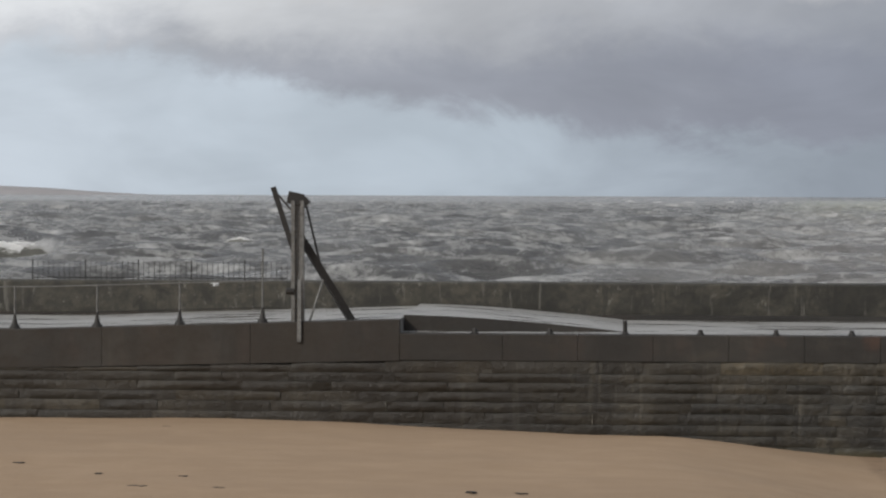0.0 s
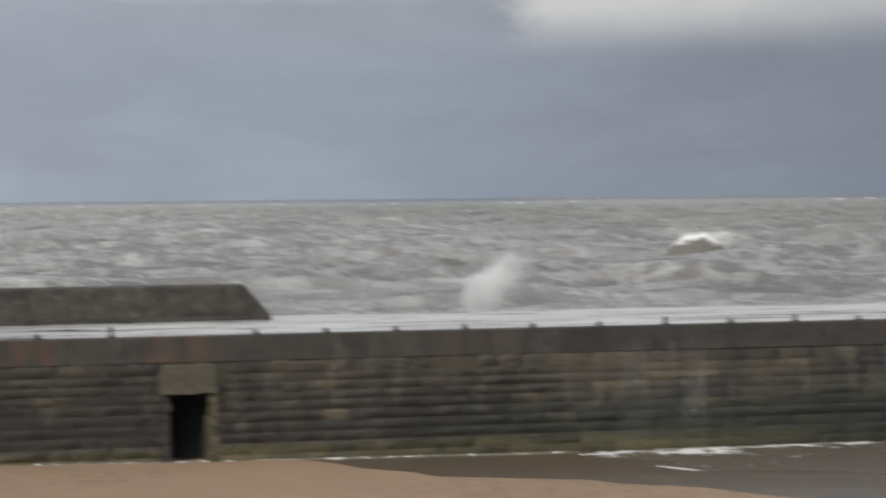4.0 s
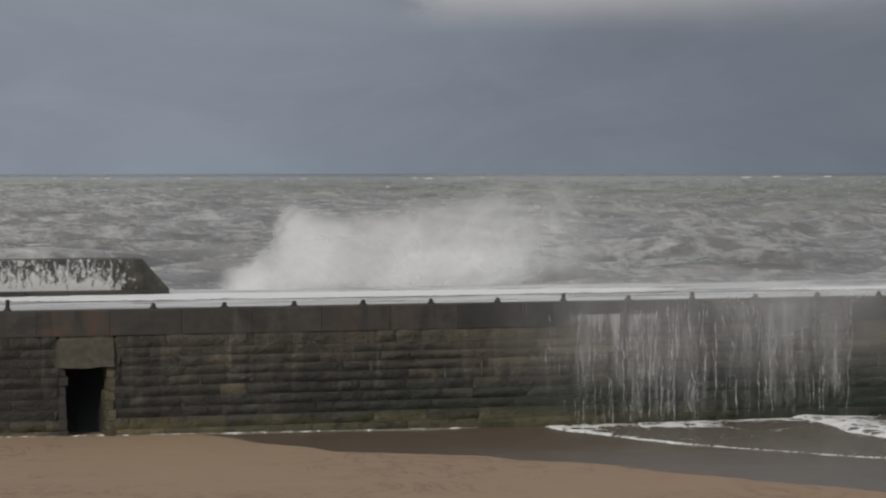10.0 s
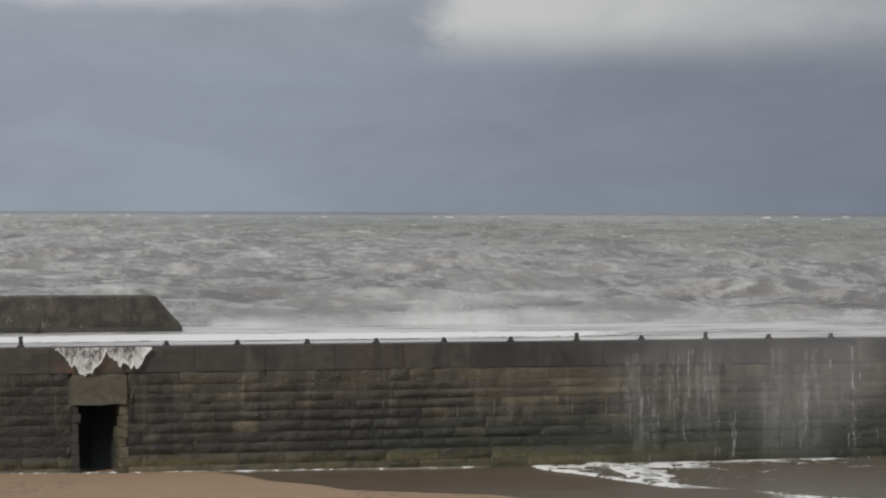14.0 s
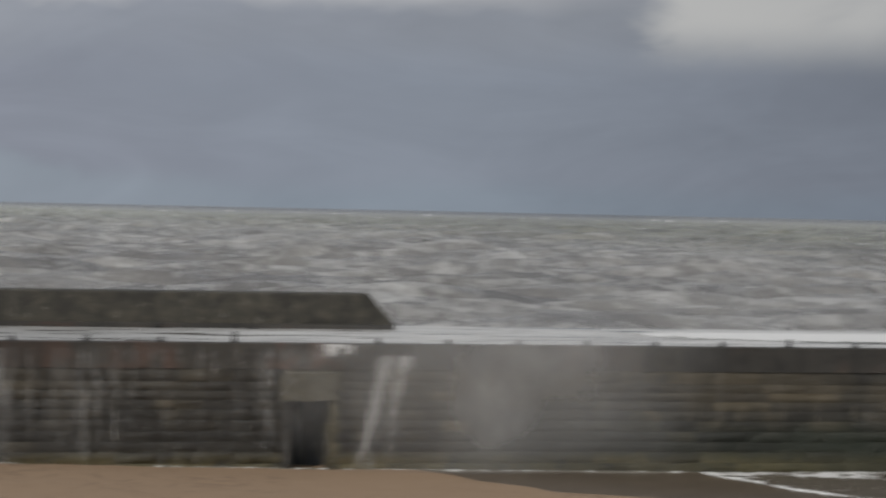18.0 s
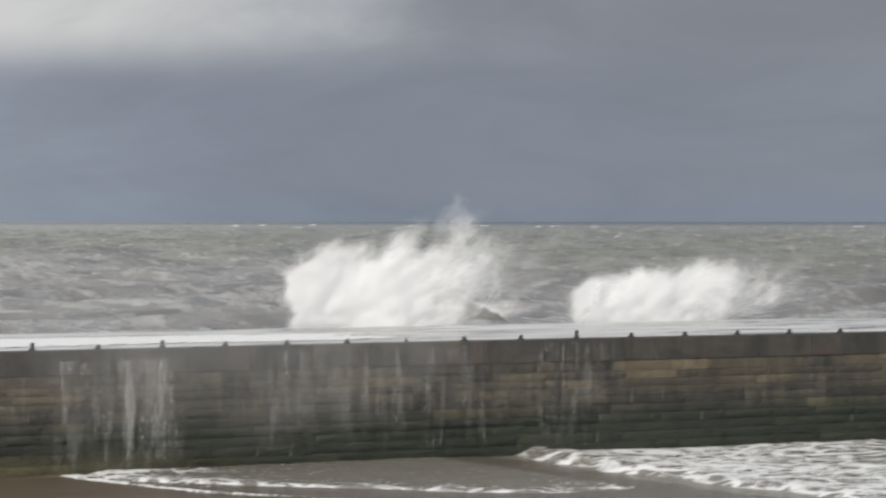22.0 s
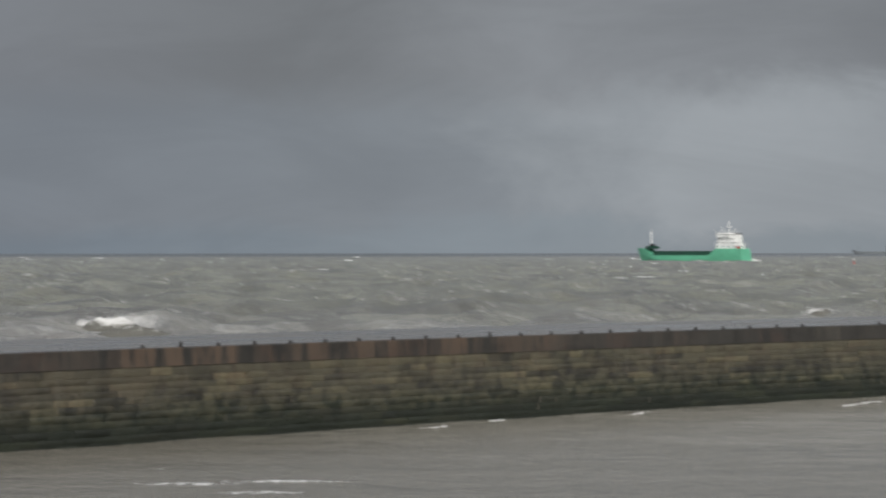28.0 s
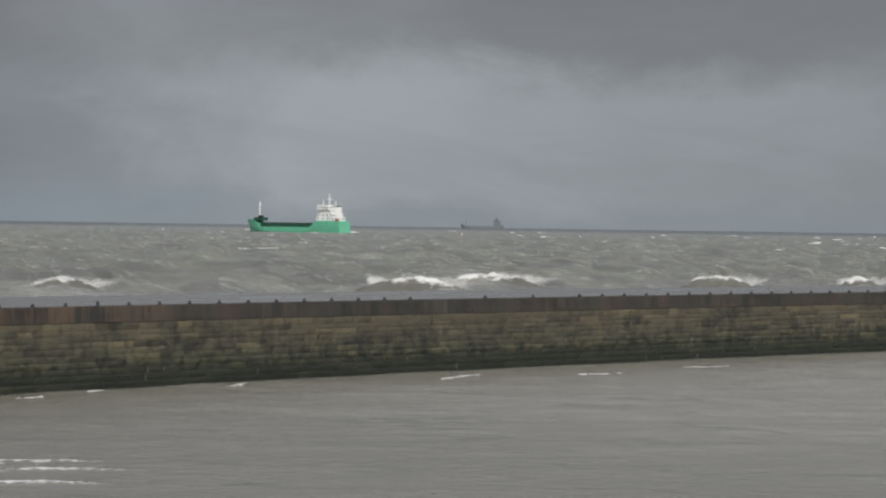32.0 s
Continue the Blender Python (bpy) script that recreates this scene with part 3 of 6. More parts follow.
def make_ground():
    ks = np.concatenate([[-390, -120, -50], np.arange(-24, 34, 0.25), np.arange(34, 110, 2.0), [150, 300, 480]])
    ds = np.concatenate([[-650, -300, -150, -90], np.arange(-60, -36, 2.0), np.arange(-36, 1.6, 0.5)])
    k, d = np.meshgrid(ks, ds)
    z = sand_height(k, d)
    rng = np.random.RandomState(3)
    z = z + np.where((k > -24) & (k < 40), 0.02 * np.sin(k * 1.9 + d * 0.6) * np.sin(d * 0.8 - k) + rng.normal(0, 0.004, k.shape), 0)
    land = pier(k, d, 0.0)
    z = z + 5.6 * step(np.hypot(land[..., 0], land[..., 1] + 12), 46, 22)
    wet = 0.5 + (k - shore_line(np.maximum(-d, 0))) * 0.6
    v = pier(k.ravel(), d.ravel(), z.ravel())
    g = part("ground", mesh("ground", v, grid_faces(len(ds), len(ks)), True, wet=np.clip(wet, 0, 1).ravel(), damp=step(k, -2.3, -1.5).ravel()), SAND)
    tagged(g, "smooth tan beach sand with a dark wet strip below the pier", "sand", kind="structure")


make_ground()


def make_basin():
    ks = np.concatenate([np.arange(4, 60, 0.8), np.arange(60, 130, 3.0), [200, 480]])
    ds = np.concatenate([[-300, -120, -60], np.arange(-45, 1.2, 0.6)])
    k, d = np.meshgrid(ks, ds)
    z = -0.10 + 0.03 * np.sin(k * 1.3 + d * 0.9) * np.sin(d * 0.45 + k * 0.3)
    w = part("water", mesh("water", pier(k.ravel(), d.ravel(), z.ravel()), grid_faces(len(ds), len(ks)), True), BASIN)
    return tagged(w, "calm grey-brown silty water inside the pier", "water", kind="structure")


make_basin()


# ---- the open sea ----
def wave_field(x, y):
    """Short-crested storm waves: height, sideways pull towards the crests, and how far each crest is pinched."""
    rng = np.random.RandomState(11)
    z, px, py, pinch = np.zeros_like(x), np.zeros_like(x), np.zeros_like(x), np.zeros_like(x)
    for length in np.exp(np.linspace(math.log(2.6), math.log(30.0), 34)):
        a = -math.pi / 2 + 0.10 + rng.normal(0, 0.27)
        q = 2 * math.pi / length
        amp = 0.0094 * length * rng.uniform(0.6, 1.3)
        th = q * (x * math.cos(a) + y * math.sin(a)) + rng.uniform(0, 6.28) + 0.5 * np.sin(0.30 * q * (x * math.sin(a) - y * math.cos(a)) + rng.uniform(0, 6.28))
        c, s = np.cos(th), np.sin(th)
        z += amp * c
        px -= 0.8 * amp * math.cos(a) * s
        py -= 0.8 * amp * math.sin(a) * s
        pinch += amp * q * c
    return z, px, py, pinch


def make_sea():
    az = np.radians(np.arange(-34, 80, 0.14))
    ranges = np.exp(np.linspace(math.log(1.0), math.log(24.0), 760))
    # from under the deck outwards: distances count from the pier's sea side
    base = np.array([np.interp(math.tan(min(max(a, -1.2), 1.25)), PX[6000:12000] / PY[6000:12000], np.hypot(PX, PY)[6000:12000]) for a in az]) + 9.0
    base = np.minimum(base, 330)
    R = base[None, :] * ranges[:, None]
    A = np.broadcast_to(az[None, :], R.shape)
    x, y = R * np.sin(A), R * np.cos(A)
    z, px, py, pinch = wave_field(x, y)
    near = step(R, 330, 170)
    calm = 1 - 0.12 * step(x, 90, 260)
    z = z * calm * (0.35 + 0.95 * step(R, 3000, 900))
    x, y = x + px * calm, y + py * calm
    patch = np.clip(0.35 + 1.3 * (0.5 + 0.5 * np.sin(x * 0.037 + 1.3 * np.sin(y * 0.021)) * np.sin(y * 0.029 + 0.8 * np.sin(x * 0.017)) - 0.35), 0.1, 1.4)
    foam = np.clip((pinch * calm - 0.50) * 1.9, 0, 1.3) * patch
    # also paints wave shading: crests lighter, troughs darker by height
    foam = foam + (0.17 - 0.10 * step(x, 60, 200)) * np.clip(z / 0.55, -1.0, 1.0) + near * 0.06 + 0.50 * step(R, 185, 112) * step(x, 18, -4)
    surf_haze = step(R / base[None, :], 2.6, 1.05)
    v = np.stack([x, y, z - 0.1], -1).reshape(-1, 3)
    s = part("water", mesh("open_sea", v, grid_faces(*R.shape), True, foam=foam.ravel(), surf_haze=surf_haze.ravel()), SEA)
    tagged(s, "rough grey-green open sea streaked with foam and whitecaps", "sea", kind="structure")
    # still water out to the horizon
    az2 = np.radians(np.linspace(-88, 88, 90))
    r2 = np.array([1700, 2000, 2400, 2800, 3400, 4200, 4900.0])
    Rf, Af = np.meshgrid(r2, az2, indexing="ij")
    v = np.stack([Rf * np.sin(Af), Rf * np.cos(Af), -0.62 + 2.0 * step(Rf, 1700, 4900)], -1).reshape(-1, 3)
    f = part("water", mesh("far_sea", v, grid_faces(*Rf.shape), True, foam=np.zeros(Rf.size), surf_haze=np.zeros(Rf.size)), SEA)
    tagged(f, "distant grey-green sea reaching the horizon", "sea", kind="structure")
    return s


OPEN_SEA = make_sea()

# ---- the pier ----
LEFT, RIGHT = -24.0, 104.0


def front_top(k):
    """The front edge of the deck: a little higher on the stretch with the railing."""
    return np.where(k < -8.0, 3.78 + 0.068 * (np.clip(k, -13, -8) + 13), TOP)


def make_pier():
    wall = thing("wall_pier", "long dark stone pier wall with a plain concrete coping", "pier", kind="structure")
    ks = np.concatenate([np.arange(LEFT, -8.0, 1.0), [-8.001]])
    kr = np.concatenate([[-8.0], np.arange(-7, RIGHT + 1, 1.0)])
    for span in (ks, np.array([-8.0, -4.0, 0.0, 2.75]), np.array([3.36, 3.7] + list(np.arange(4.0, RIGHT + 1, 1.0)))):
        sweep("core", span, [(0.06, -1.5), (0.06, FOOT + 0.03), (DECK - 0.1, FOOT + 0.03), (DECK - 0.1, -1.5)], MORTAR, wall)
    sweep("core", np.array([2.75, 3.36]), [(0.06, 2.3), (0.06, FOOT + 0.03), (DECK - 0.1, FOOT + 0.03), (DECK - 0.1, 2.3)], MORTAR, wall)
    # added near-black sheet across the passage, its inner shade put into the colour
    sweep("passage_lining", np.array([2.745, 3.365]), [(4.5, -0.6), (4.5, 2.4), (4.6, 2.4), (4.6, -0.6)], BLACK, wall)
    # deck and its seaward edge
    deck = sweep("floor", kr, [(0.5, TOP - 0.012), (DECK, TOP - 0.012), (DECK, FOOT), (0.5, FOOT)], DECKING)
    tagged(deck, "flat pier deck flooded with white foaming water", "deck", kind="structure")
    deck = sweep("floor", ks, [(0.5, lambda k: front_top(k) - 0.01), (DECK, lambda k: front_top(k) - 0.01), (DECK, FOOT), (0.5, FOOT)], DECKING)
    tagged(deck, "raised wet pier deck beside the railing", "deck", kind="structure")
    kk = np.linspace(-8.0, -5.0, 7)
    ramp = sweep("ramp", kk, [(1.7, TOP - 0.3), (1.7, lambda k: TOP + 0.45 * (1 - ((k + 8.0) / 3.0) ** 1.6)), (1.9, lambda k: TOP + 0.01 + 0.45 * (1 - ((k + 8.0) / 3.0) ** 1.6)),
                              (9.7, lambda k: TOP + 0.01 + 0.45 * (1 - ((k + 8.0) / 3.0) ** 1.6)), (9.7, TOP - 0.3)], CONCRETE)
    ramp.data.materials.append(DECKING)
    for p in ramp.data.polygons:
        if p.normal.z > 0.7:
            p.material_index = 1
    tagged(ramp, "low concrete ramp up to the raised deck", "ramp", kind="structure")
    # coping, one block a post
    edges = [LEFT + 0.5 * i for i in range(0, 1)] + list(np.arange(LEFT, -8.5, 2.0)) + [-8.0] + list(np.arange(-6.63, RIGHT, 1.0))
    for a, b in zip(edges[1:], edges[2:]):
        left = b <= -7.9
        low = (lambda k: 2.68 + 0.054 * (np.clip(k, -13, -8) + 13)) if left else FOOT
        kq = np.linspace(a + 0.0028, b - 0.0028, 3)
        hi = (lambda k: front_top(np.minimum(k, -8.01))) if left else (lambda k: np.full(len(k), TOP))
        prof = [(-0.06, low), (-0.06, lambda k, hi=hi: hi(k) - 0.03), (-0.03, hi), (0.5, hi), (0.5, low)]
        sweep("coping_block", kq, prof, CONCRETE, wall)
    return wall


WALL = make_pier()


def make_parapet():
    ks = np.arange(LEFT, 4.2, 0.8)
    end = np.array([4.90])
    ks = np.concatenate([ks, end])
    w = sweep("wall_parapet", ks, [(9.8, TOP - 0.1), (9.8, 4.80), (9.86, 4.86), (11.2, 4.86), (11.26, 4.80), (11.26, TOP - 0.1)], PARAPET)
    tagged(w, "stained concrete sea parapet with a sloping end", "parapet", kind="structure")
    bm = bmesh.new()
    a, b = pier(4.90, 9.8, 0), pier(5.32, 9.8, 0)
    c, d = pier(4.90, 11.26, 0), pier(5.32, 11.26, 0)
    pts = [(a, 3.62), (b, 3.62), (b, 3.86), (a, 4.86), (c, 3.62), (d, 3.62), (d, 3.86), (c, 4.86)]
    vs = [bm.verts.new((float(p[0]), float(p[1]), z)) for p, z in pts]
    for f in ((0, 1, 2, 3), (5, 4, 7, 6), (1, 5, 6, 2), (3, 2, 6, 7), (4, 0, 3, 7)):
        bm.faces.new([vs[i] for i in f])
    part("sloped_end", bm, PARAPET, w)
    sweep("kerb", np.concatenate([ks, [5.27]]), [(9.45, TOP - 0.05), (9.45, TOP + 0.10), (9.5, TOP + 0.14), (9.797, TOP + 0.14), (9.797, TOP - 0.05)], CONCRETE, w)


make_parapet()


def make_passage():
    door = thing("door_passage", "dark open passage through the pier under a rough concrete lintel", "doorway", kind="structure", at=on_pier(3.055, 0.0, 0.0))
    rng = np.random.RandomState(8)
    bm = box(bmesh.new(), (-0.91, -0.17, 2.06), (0.91, 0.5, 3.0), 0.0)
    bmesh.ops.bevel(bm, geom=[e for e in bm.edges if min(v.co.z for v in e.verts) > 2.9 or abs(e.verts[0].co.z - e.verts[1].co.z) > 0.5], offset=0.14, segments=5, affect="EDGES")
    bmesh.ops.subdivide_edges(bm, edges=bm.edges[:], cuts=3, use_grid_fill=True)
    for v in bm.verts:
        v.co += Vector((noise.noise(v.co * 3.0), noise.noise(v.co * 3.0 + Vector((7, 0, 0))), noise.noise(v.co * 3.0 + Vector((0, 9, 0))))) * 0.035
    part("lintel", bm, LINTEL, door, "rough grey-brown concrete lintel")
    # rough quoins up both sides
    for side, mat in ((-1, MORTAR), (1, OCHRE)):
        z = -0.4
        while z < 2.05:
            hi = min(z + rng.uniform(0.26, 0.40), 2.065)
            inner, outer = 0.57 + rng.uniform(-0.05, 0.05), 0.80 + rng.uniform(-0.01, 0.06)
            lo, up = sorted((side * inner, side * outer))
            bm = box(bmesh.new(), (lo, -0.05 - rng.uniform(0, 0.03), z + 0.004), (up, 0.5, hi), 0.018)
            for v in bm.verts:
                v.co += Vector((noise.noise(v.co * 4.0), noise.noise(v.co * 4.0 + Vector((5, 0, 0))), 0)) * 0.03
            part("quoin", bm, mat, door)
            z = hi


make_passage()


# ---- moored along the top: the stumps of the old railing ----
def make_stumps():
    tall = {-5: 2.6, 2: 2.0, 10: 1.4, 19: 1.6, 12: 1.3, 37: 1.3, 46: 1.2, 0: 0.9}
    kinds = {}
    for k in range(-7, 101):
        if k in (3, 29, 33, 34, 35, 58, 59, 61, 63):
            continue
        h = 0.5 if k == 16 else tall.get(k, 0.6)
        m = on_pier(k, 0.14, TOP)
        if h not in kinds:
            ob = thing("railing_stump", "rusty black cast-iron railing stump on the pier coping" if h < 2 else "taller broken cast-iron railing stump on the pier coping", "railing stump", "railing stumps", at=m)
            s = 0.6 if k == 16 else 1.0
            part("base", lathe(bmesh.new(), [(0.120 * s, -0.02), (0.120 * s, 0.02), (0.090 * s, 0.04), (0.078 * s, 0.075)]), IRON, ob)
            part("stub", lathe(bmesh.new(), [(0.060 * s, 0.08), (0.062 * s, 0.09), (0.058 * s, 0.03 + 0.12 * h), (0.072 * s, 0.035 + 0.12 * h), (0.062 * s, 0.065 + 0.12 * h), (0.025 * s, 0.08 + 0.12 * h)]), IRON, ob)
            kinds[h] = ob
        else:
            copy_thing(kinds[h], m)
    for k in (1.62, 3.05):  # two more before the parapet's kerb
        copy_thing(kinds[0.6], on_pier(k, 9.3, TOP))


make_stumps()


def make_railing():
    fence = thing("railing", "thin grey steel railing on flared iron feet beside the raised deck", "railing")
    for i in range(10):
        k = -9.85 - 1.117 * i
        z = float(front_top(np.array(k)))
        x, y, _ = pier(k, 0.2, 0)
        bm = lathe(bmesh.new(), [(0.16, 0), (0.15, 0.05), (0.09, 0.12), (0.055, 0.28), (0.035, 0.42)])
        foot = part("stanchion_foot", bm, IRON, fence)
        foot.location = (x, y, z - 0.005)
        h = 2.1 if i == 0 else 1.22
        part("post", rod(bmesh.new(), (0, 0, 0.305), (0, 0, h), 0.028), GALV, foot)
    for h, r in ((0.42, 0.016), (1.18, 0.018)):
        ks = np.arange(-20.0, -9.3, 0.8)
        pts = pier(ks, 0.2, front_top(ks) + h)
        for a, b in zip(pts, pts[1:]):
            part("rail", rod(bmesh.new(), a, b, r, sides=6), IRON if h < 1 else GALV, fence)
    pal = thing("palisade_fence", "dark thin iron palings along the top of the sea parapet", "fence")
    ks = np.arange(-13.9, -9.75, 0.0806)
    pale = None
    for i, k in enumerate(ks):
        x, y, z = pier(k, 10.3, 4.855)
        thick = i % 10 == 0
        if pale is None:
            pale = rod(bmesh.new(), (0, 0, 0), (0, 0, 0.62), 0.010, sides=5)
            pm = bpy.data.meshes.new("paling")
            pale.to_mesh(pm)
            pale.free()
            qb = rod(bmesh.new(), (0, 0, 0), (0, 0, 0.66), 0.021, sides=6)
            qm = bpy.data.meshes.new("post")
            qb.to_mesh(qm)
            qb.free()
            pm.materials.append(IRON), qm.materials.append(IRON)
        o = part("post" if thick else "paling", qm if thick else pm, None, pal)
        o.location = (x, y, z)
    bm = bmesh.new()
    pts = pier(ks[::8], 10.3, 4.935)
    for a, b in zip(pts, pts[1:]):
        rod(bm, a, b, 0.016, sides=5)
    part("rail", bm, IRON, pal)


make_railing()


def make_crane():
    c = thing("davit_crane", "weathered grey steel hand crane bolted to the pier edge", "crane", at=on_pier(-9.37, -0.02, 3.54))
    bm = bmesh.new()
    beam(bm, (-0.13, 0.14, 0.48), (-0.13, 0.02, 3.92), 0.10, 0.22)
    beam(bm, (0.13, 0.14, 0.48), (0.13, 0.02, 3.92), 0.10, 0.22)
    beam(bm, (0, 0.16, 0.48), (0, 0.08, 3.92), 0.2, 0.05)
    mast = part("post", bm, GALV, c)
    bm = bmesh.new()
    beam(bm, (0.06, -0.09, -0.08), (0.06, -0.09, 0.55), 0.11, 0.06)
    beam(bm, (0.06, -0.09, 0.5), (0.06, -0.02, 1.7), 0.10, 0.06)
    part("foot_strap", bm, GALV, mast)
    bm = bmesh.new()
    beam(bm, (-0.28, 0, 4.02), (0.16, 0, 3.93), 0.12, 0.34)
    beam(bm, (0.1, 0, 3.95), (0.26, 0, 3.78), 0.10, 0.3)
    part("cap", bm, IRON, mast)
    jib = part("jib", beam(bmesh.new(), (-0.72, 0.16, 4.30), (-0.15, 0.18, 2.55), 0.11, 0.15), IRON, c, "dark rusted jib")
    part("strut", beam(bmesh.new(), (0.02, 0.25, 2.95), (1.50, 0.75, 0.46), 0.24, 0.2), IRON, c, "dark rusted raking strut")
    part("tie_bar", beam(bmesh.new(), (-0.70, 0.16, 4.22), (-0.1, 0.14, 3.55), 0.05, 0.05), IRON, jib)
    part("stay", rod(bmesh.new(), (0.24, 0.1, 3.75), (0.62, 0.42, 2.05), 0.03), IRON, c)
    part("brace", rod(bmesh.new(), (0.72, 0.45, 1.75), (0.22, 0.1, 0.15), 0.032), GALV, c)
    part("winch_drum", rod(bmesh.new(), (-0.32, 0.0, 1.35), (-0.1, 0.0, 1.35), 0.09), IRON, mast)


make_crane()


# ---- noise for shapes ----
def lattice(x, y, seed):
    """Smooth random values over the plane, 0 to 1."""
    xi, yi = np.floor(x).astype(np.int64), np.floor(y).astype(np.int64)
    fx, fy = x - xi, y - yi
    fx, fy = fx * fx * (3 - 2 * fx), fy * fy * (3 - 2 * fy)

    def h(a, b):
        v = np.sin(a * 127.1 + b * 311.7 + seed * 74.7) * 43758.5453
        return v - np.floor(v)

    top = h(xi, yi) * (1 - fx) + h(xi + 1, yi) * fx
    low = h(xi, yi + 1) * (1 - fx) + h(xi + 1, yi + 1) * fx
    return top * (1 - fy) + low * fy


def billow(x, y, seed, octaves=4):
    total, amp, out = 0.0, 1.0, 0.0
    for i in range(octaves):
        out = out + amp * lattice(x * 2 ** i, y * 2 ** i, seed + i * 9)
        total += amp
        amp *= 0.55
    return out / total


# ---- spray, mist and falling water: lit veils of droplets ----
def veil_build(sx, sz, scale, grain, most=1.0, lo=0.02, hi=0.98, relief=0.0, lean=0.0):
    def build(n, b):
        co = own(n)
        a = n.add("ShaderNodeAttribute")
        a.attribute_name = "dense"
        turned = n.add("ShaderNodeMapping")
        n.put(turned.inputs[0], co)
        turned.inputs["Rotation"].default_value = (0, radians(lean), 0)
        f = n.noise(n.stretch(turned.outputs[0], sx, 0.6, sz), scale, 7, 0.68, 0.6)
        g = n.noise(n.stretch(turned.outputs[0], sx, 0.6, sz), scale * 6, 3, 0.6)
        v = n.math("ADD", a.outputs["Fac"], n.math("MULTIPLY", n.math("SUBTRACT", f, 0.5), grain))
        v = n.math("ADD", v, n.math("MULTIPLY", n.math("SUBTRACT", g, 0.5), grain * 0.3))
        v = n.math("MULTIPLY", n.smooth(v, lo, hi, 0.0, most), n.smooth(a.outputs["Fac"], 0.0, 0.12))
        b.inputs["Base Color"].default_value = (0.92, 0.92, 0.92, 1)
        b.inputs["Roughness"].default_value = 1.0
        b.inputs["Specular IOR Level"].default_value = 0.0
        tl = n.add("ShaderNodeBsdfTranslucent")
        tl.inputs[0].default_value = (0.92, 0.92, 0.92, 1)
        if relief:
            lumps = n.noise(n.stretch(turned.outputs[0], 0.42, 0.42, 0.55), scale, 2, 0.45, 0.2)
            bump(n, b, lumps, relief)
        both = n.add("ShaderNodeMixShader")
        both.inputs[0].default_value = 0.35 if relief else 0.45
        n.put(both.inputs[1], b.outputs[0]), n.put(both.inputs[2], tl.outputs[0])
        clear = n.add("ShaderNodeBsdfTransparent")
        mixed = n.add("ShaderNodeMixShader")
        n.put(mixed.inputs[0], v), n.put(mixed.inputs[1], clear.outputs[0]), n.put(mixed.inputs[2], both.outputs[0])
        out = [o for o in n.tree.nodes if o.bl_idname == "ShaderNodeOutputMaterial"][0]
        n.put(out.inputs[0], mixed.outputs[0])
    return build


SPRAY = material("thrown_spray", veil_build(0.42, 0.80, 0.9, 1.10, 0.97, 0.03, 1.10, 0.9, 24.0))
MIST = material("drifting_mist", veil_build(0.26, 0.34, 0.8, 0.62))
SOFT = material("soft_even_mist", veil_build(0.14, 0.10, 0.8, 0.40))
FALL = material("falling_water", veil_build(6.5, 0.60, 1.3, 1.5, 0.55, 0.05, 1.0))
STRAND = material("strand_of_white_water", veil_build(5.0, 2.2, 1.4, 1.3, 0.85, 0.05, 0.9))
NET = material("thin_net_of_white_water", veil_build(3.4, 1.5, 2.1, 2.8, 0.92, 0.20, 0.72))
LACE = material("running_white_water", veil_build(2.2, 1.3, 1.6, 2.8, 0.9))
DROP = plain("water_drops", (0.80, 0.80, 0.80), 0.8, scale=1, vary=0.03, relief=0)

TETRA = np.array([(1, 1, 1), (-1, -1, 1), (-1, 1, -1), (1, -1, -1)], dtype=float) * 0.6
TETRA_FACES = np.array([(0, 1, 2), (0, 3, 1), (0, 2, 3), (1, 3, 2)])


def drops(name, points, sizes, long=1.0):
    """Many small droplets as one mesh."""
    rng = np.random.RandomState(len(points))
    jit = rng.normal(0, 0.35, (len(points), 4, 3)) + TETRA[None]
    jit[..., 2] *= long
    v = (points[:, None, :] + jit * sizes[:, None, None]).reshape(-1, 3)
    f = (TETRA_FACES[None] + 4 * np.arange(len(points))[:, None, None]).reshape(-1, 3)
    return mesh(name, v, f)


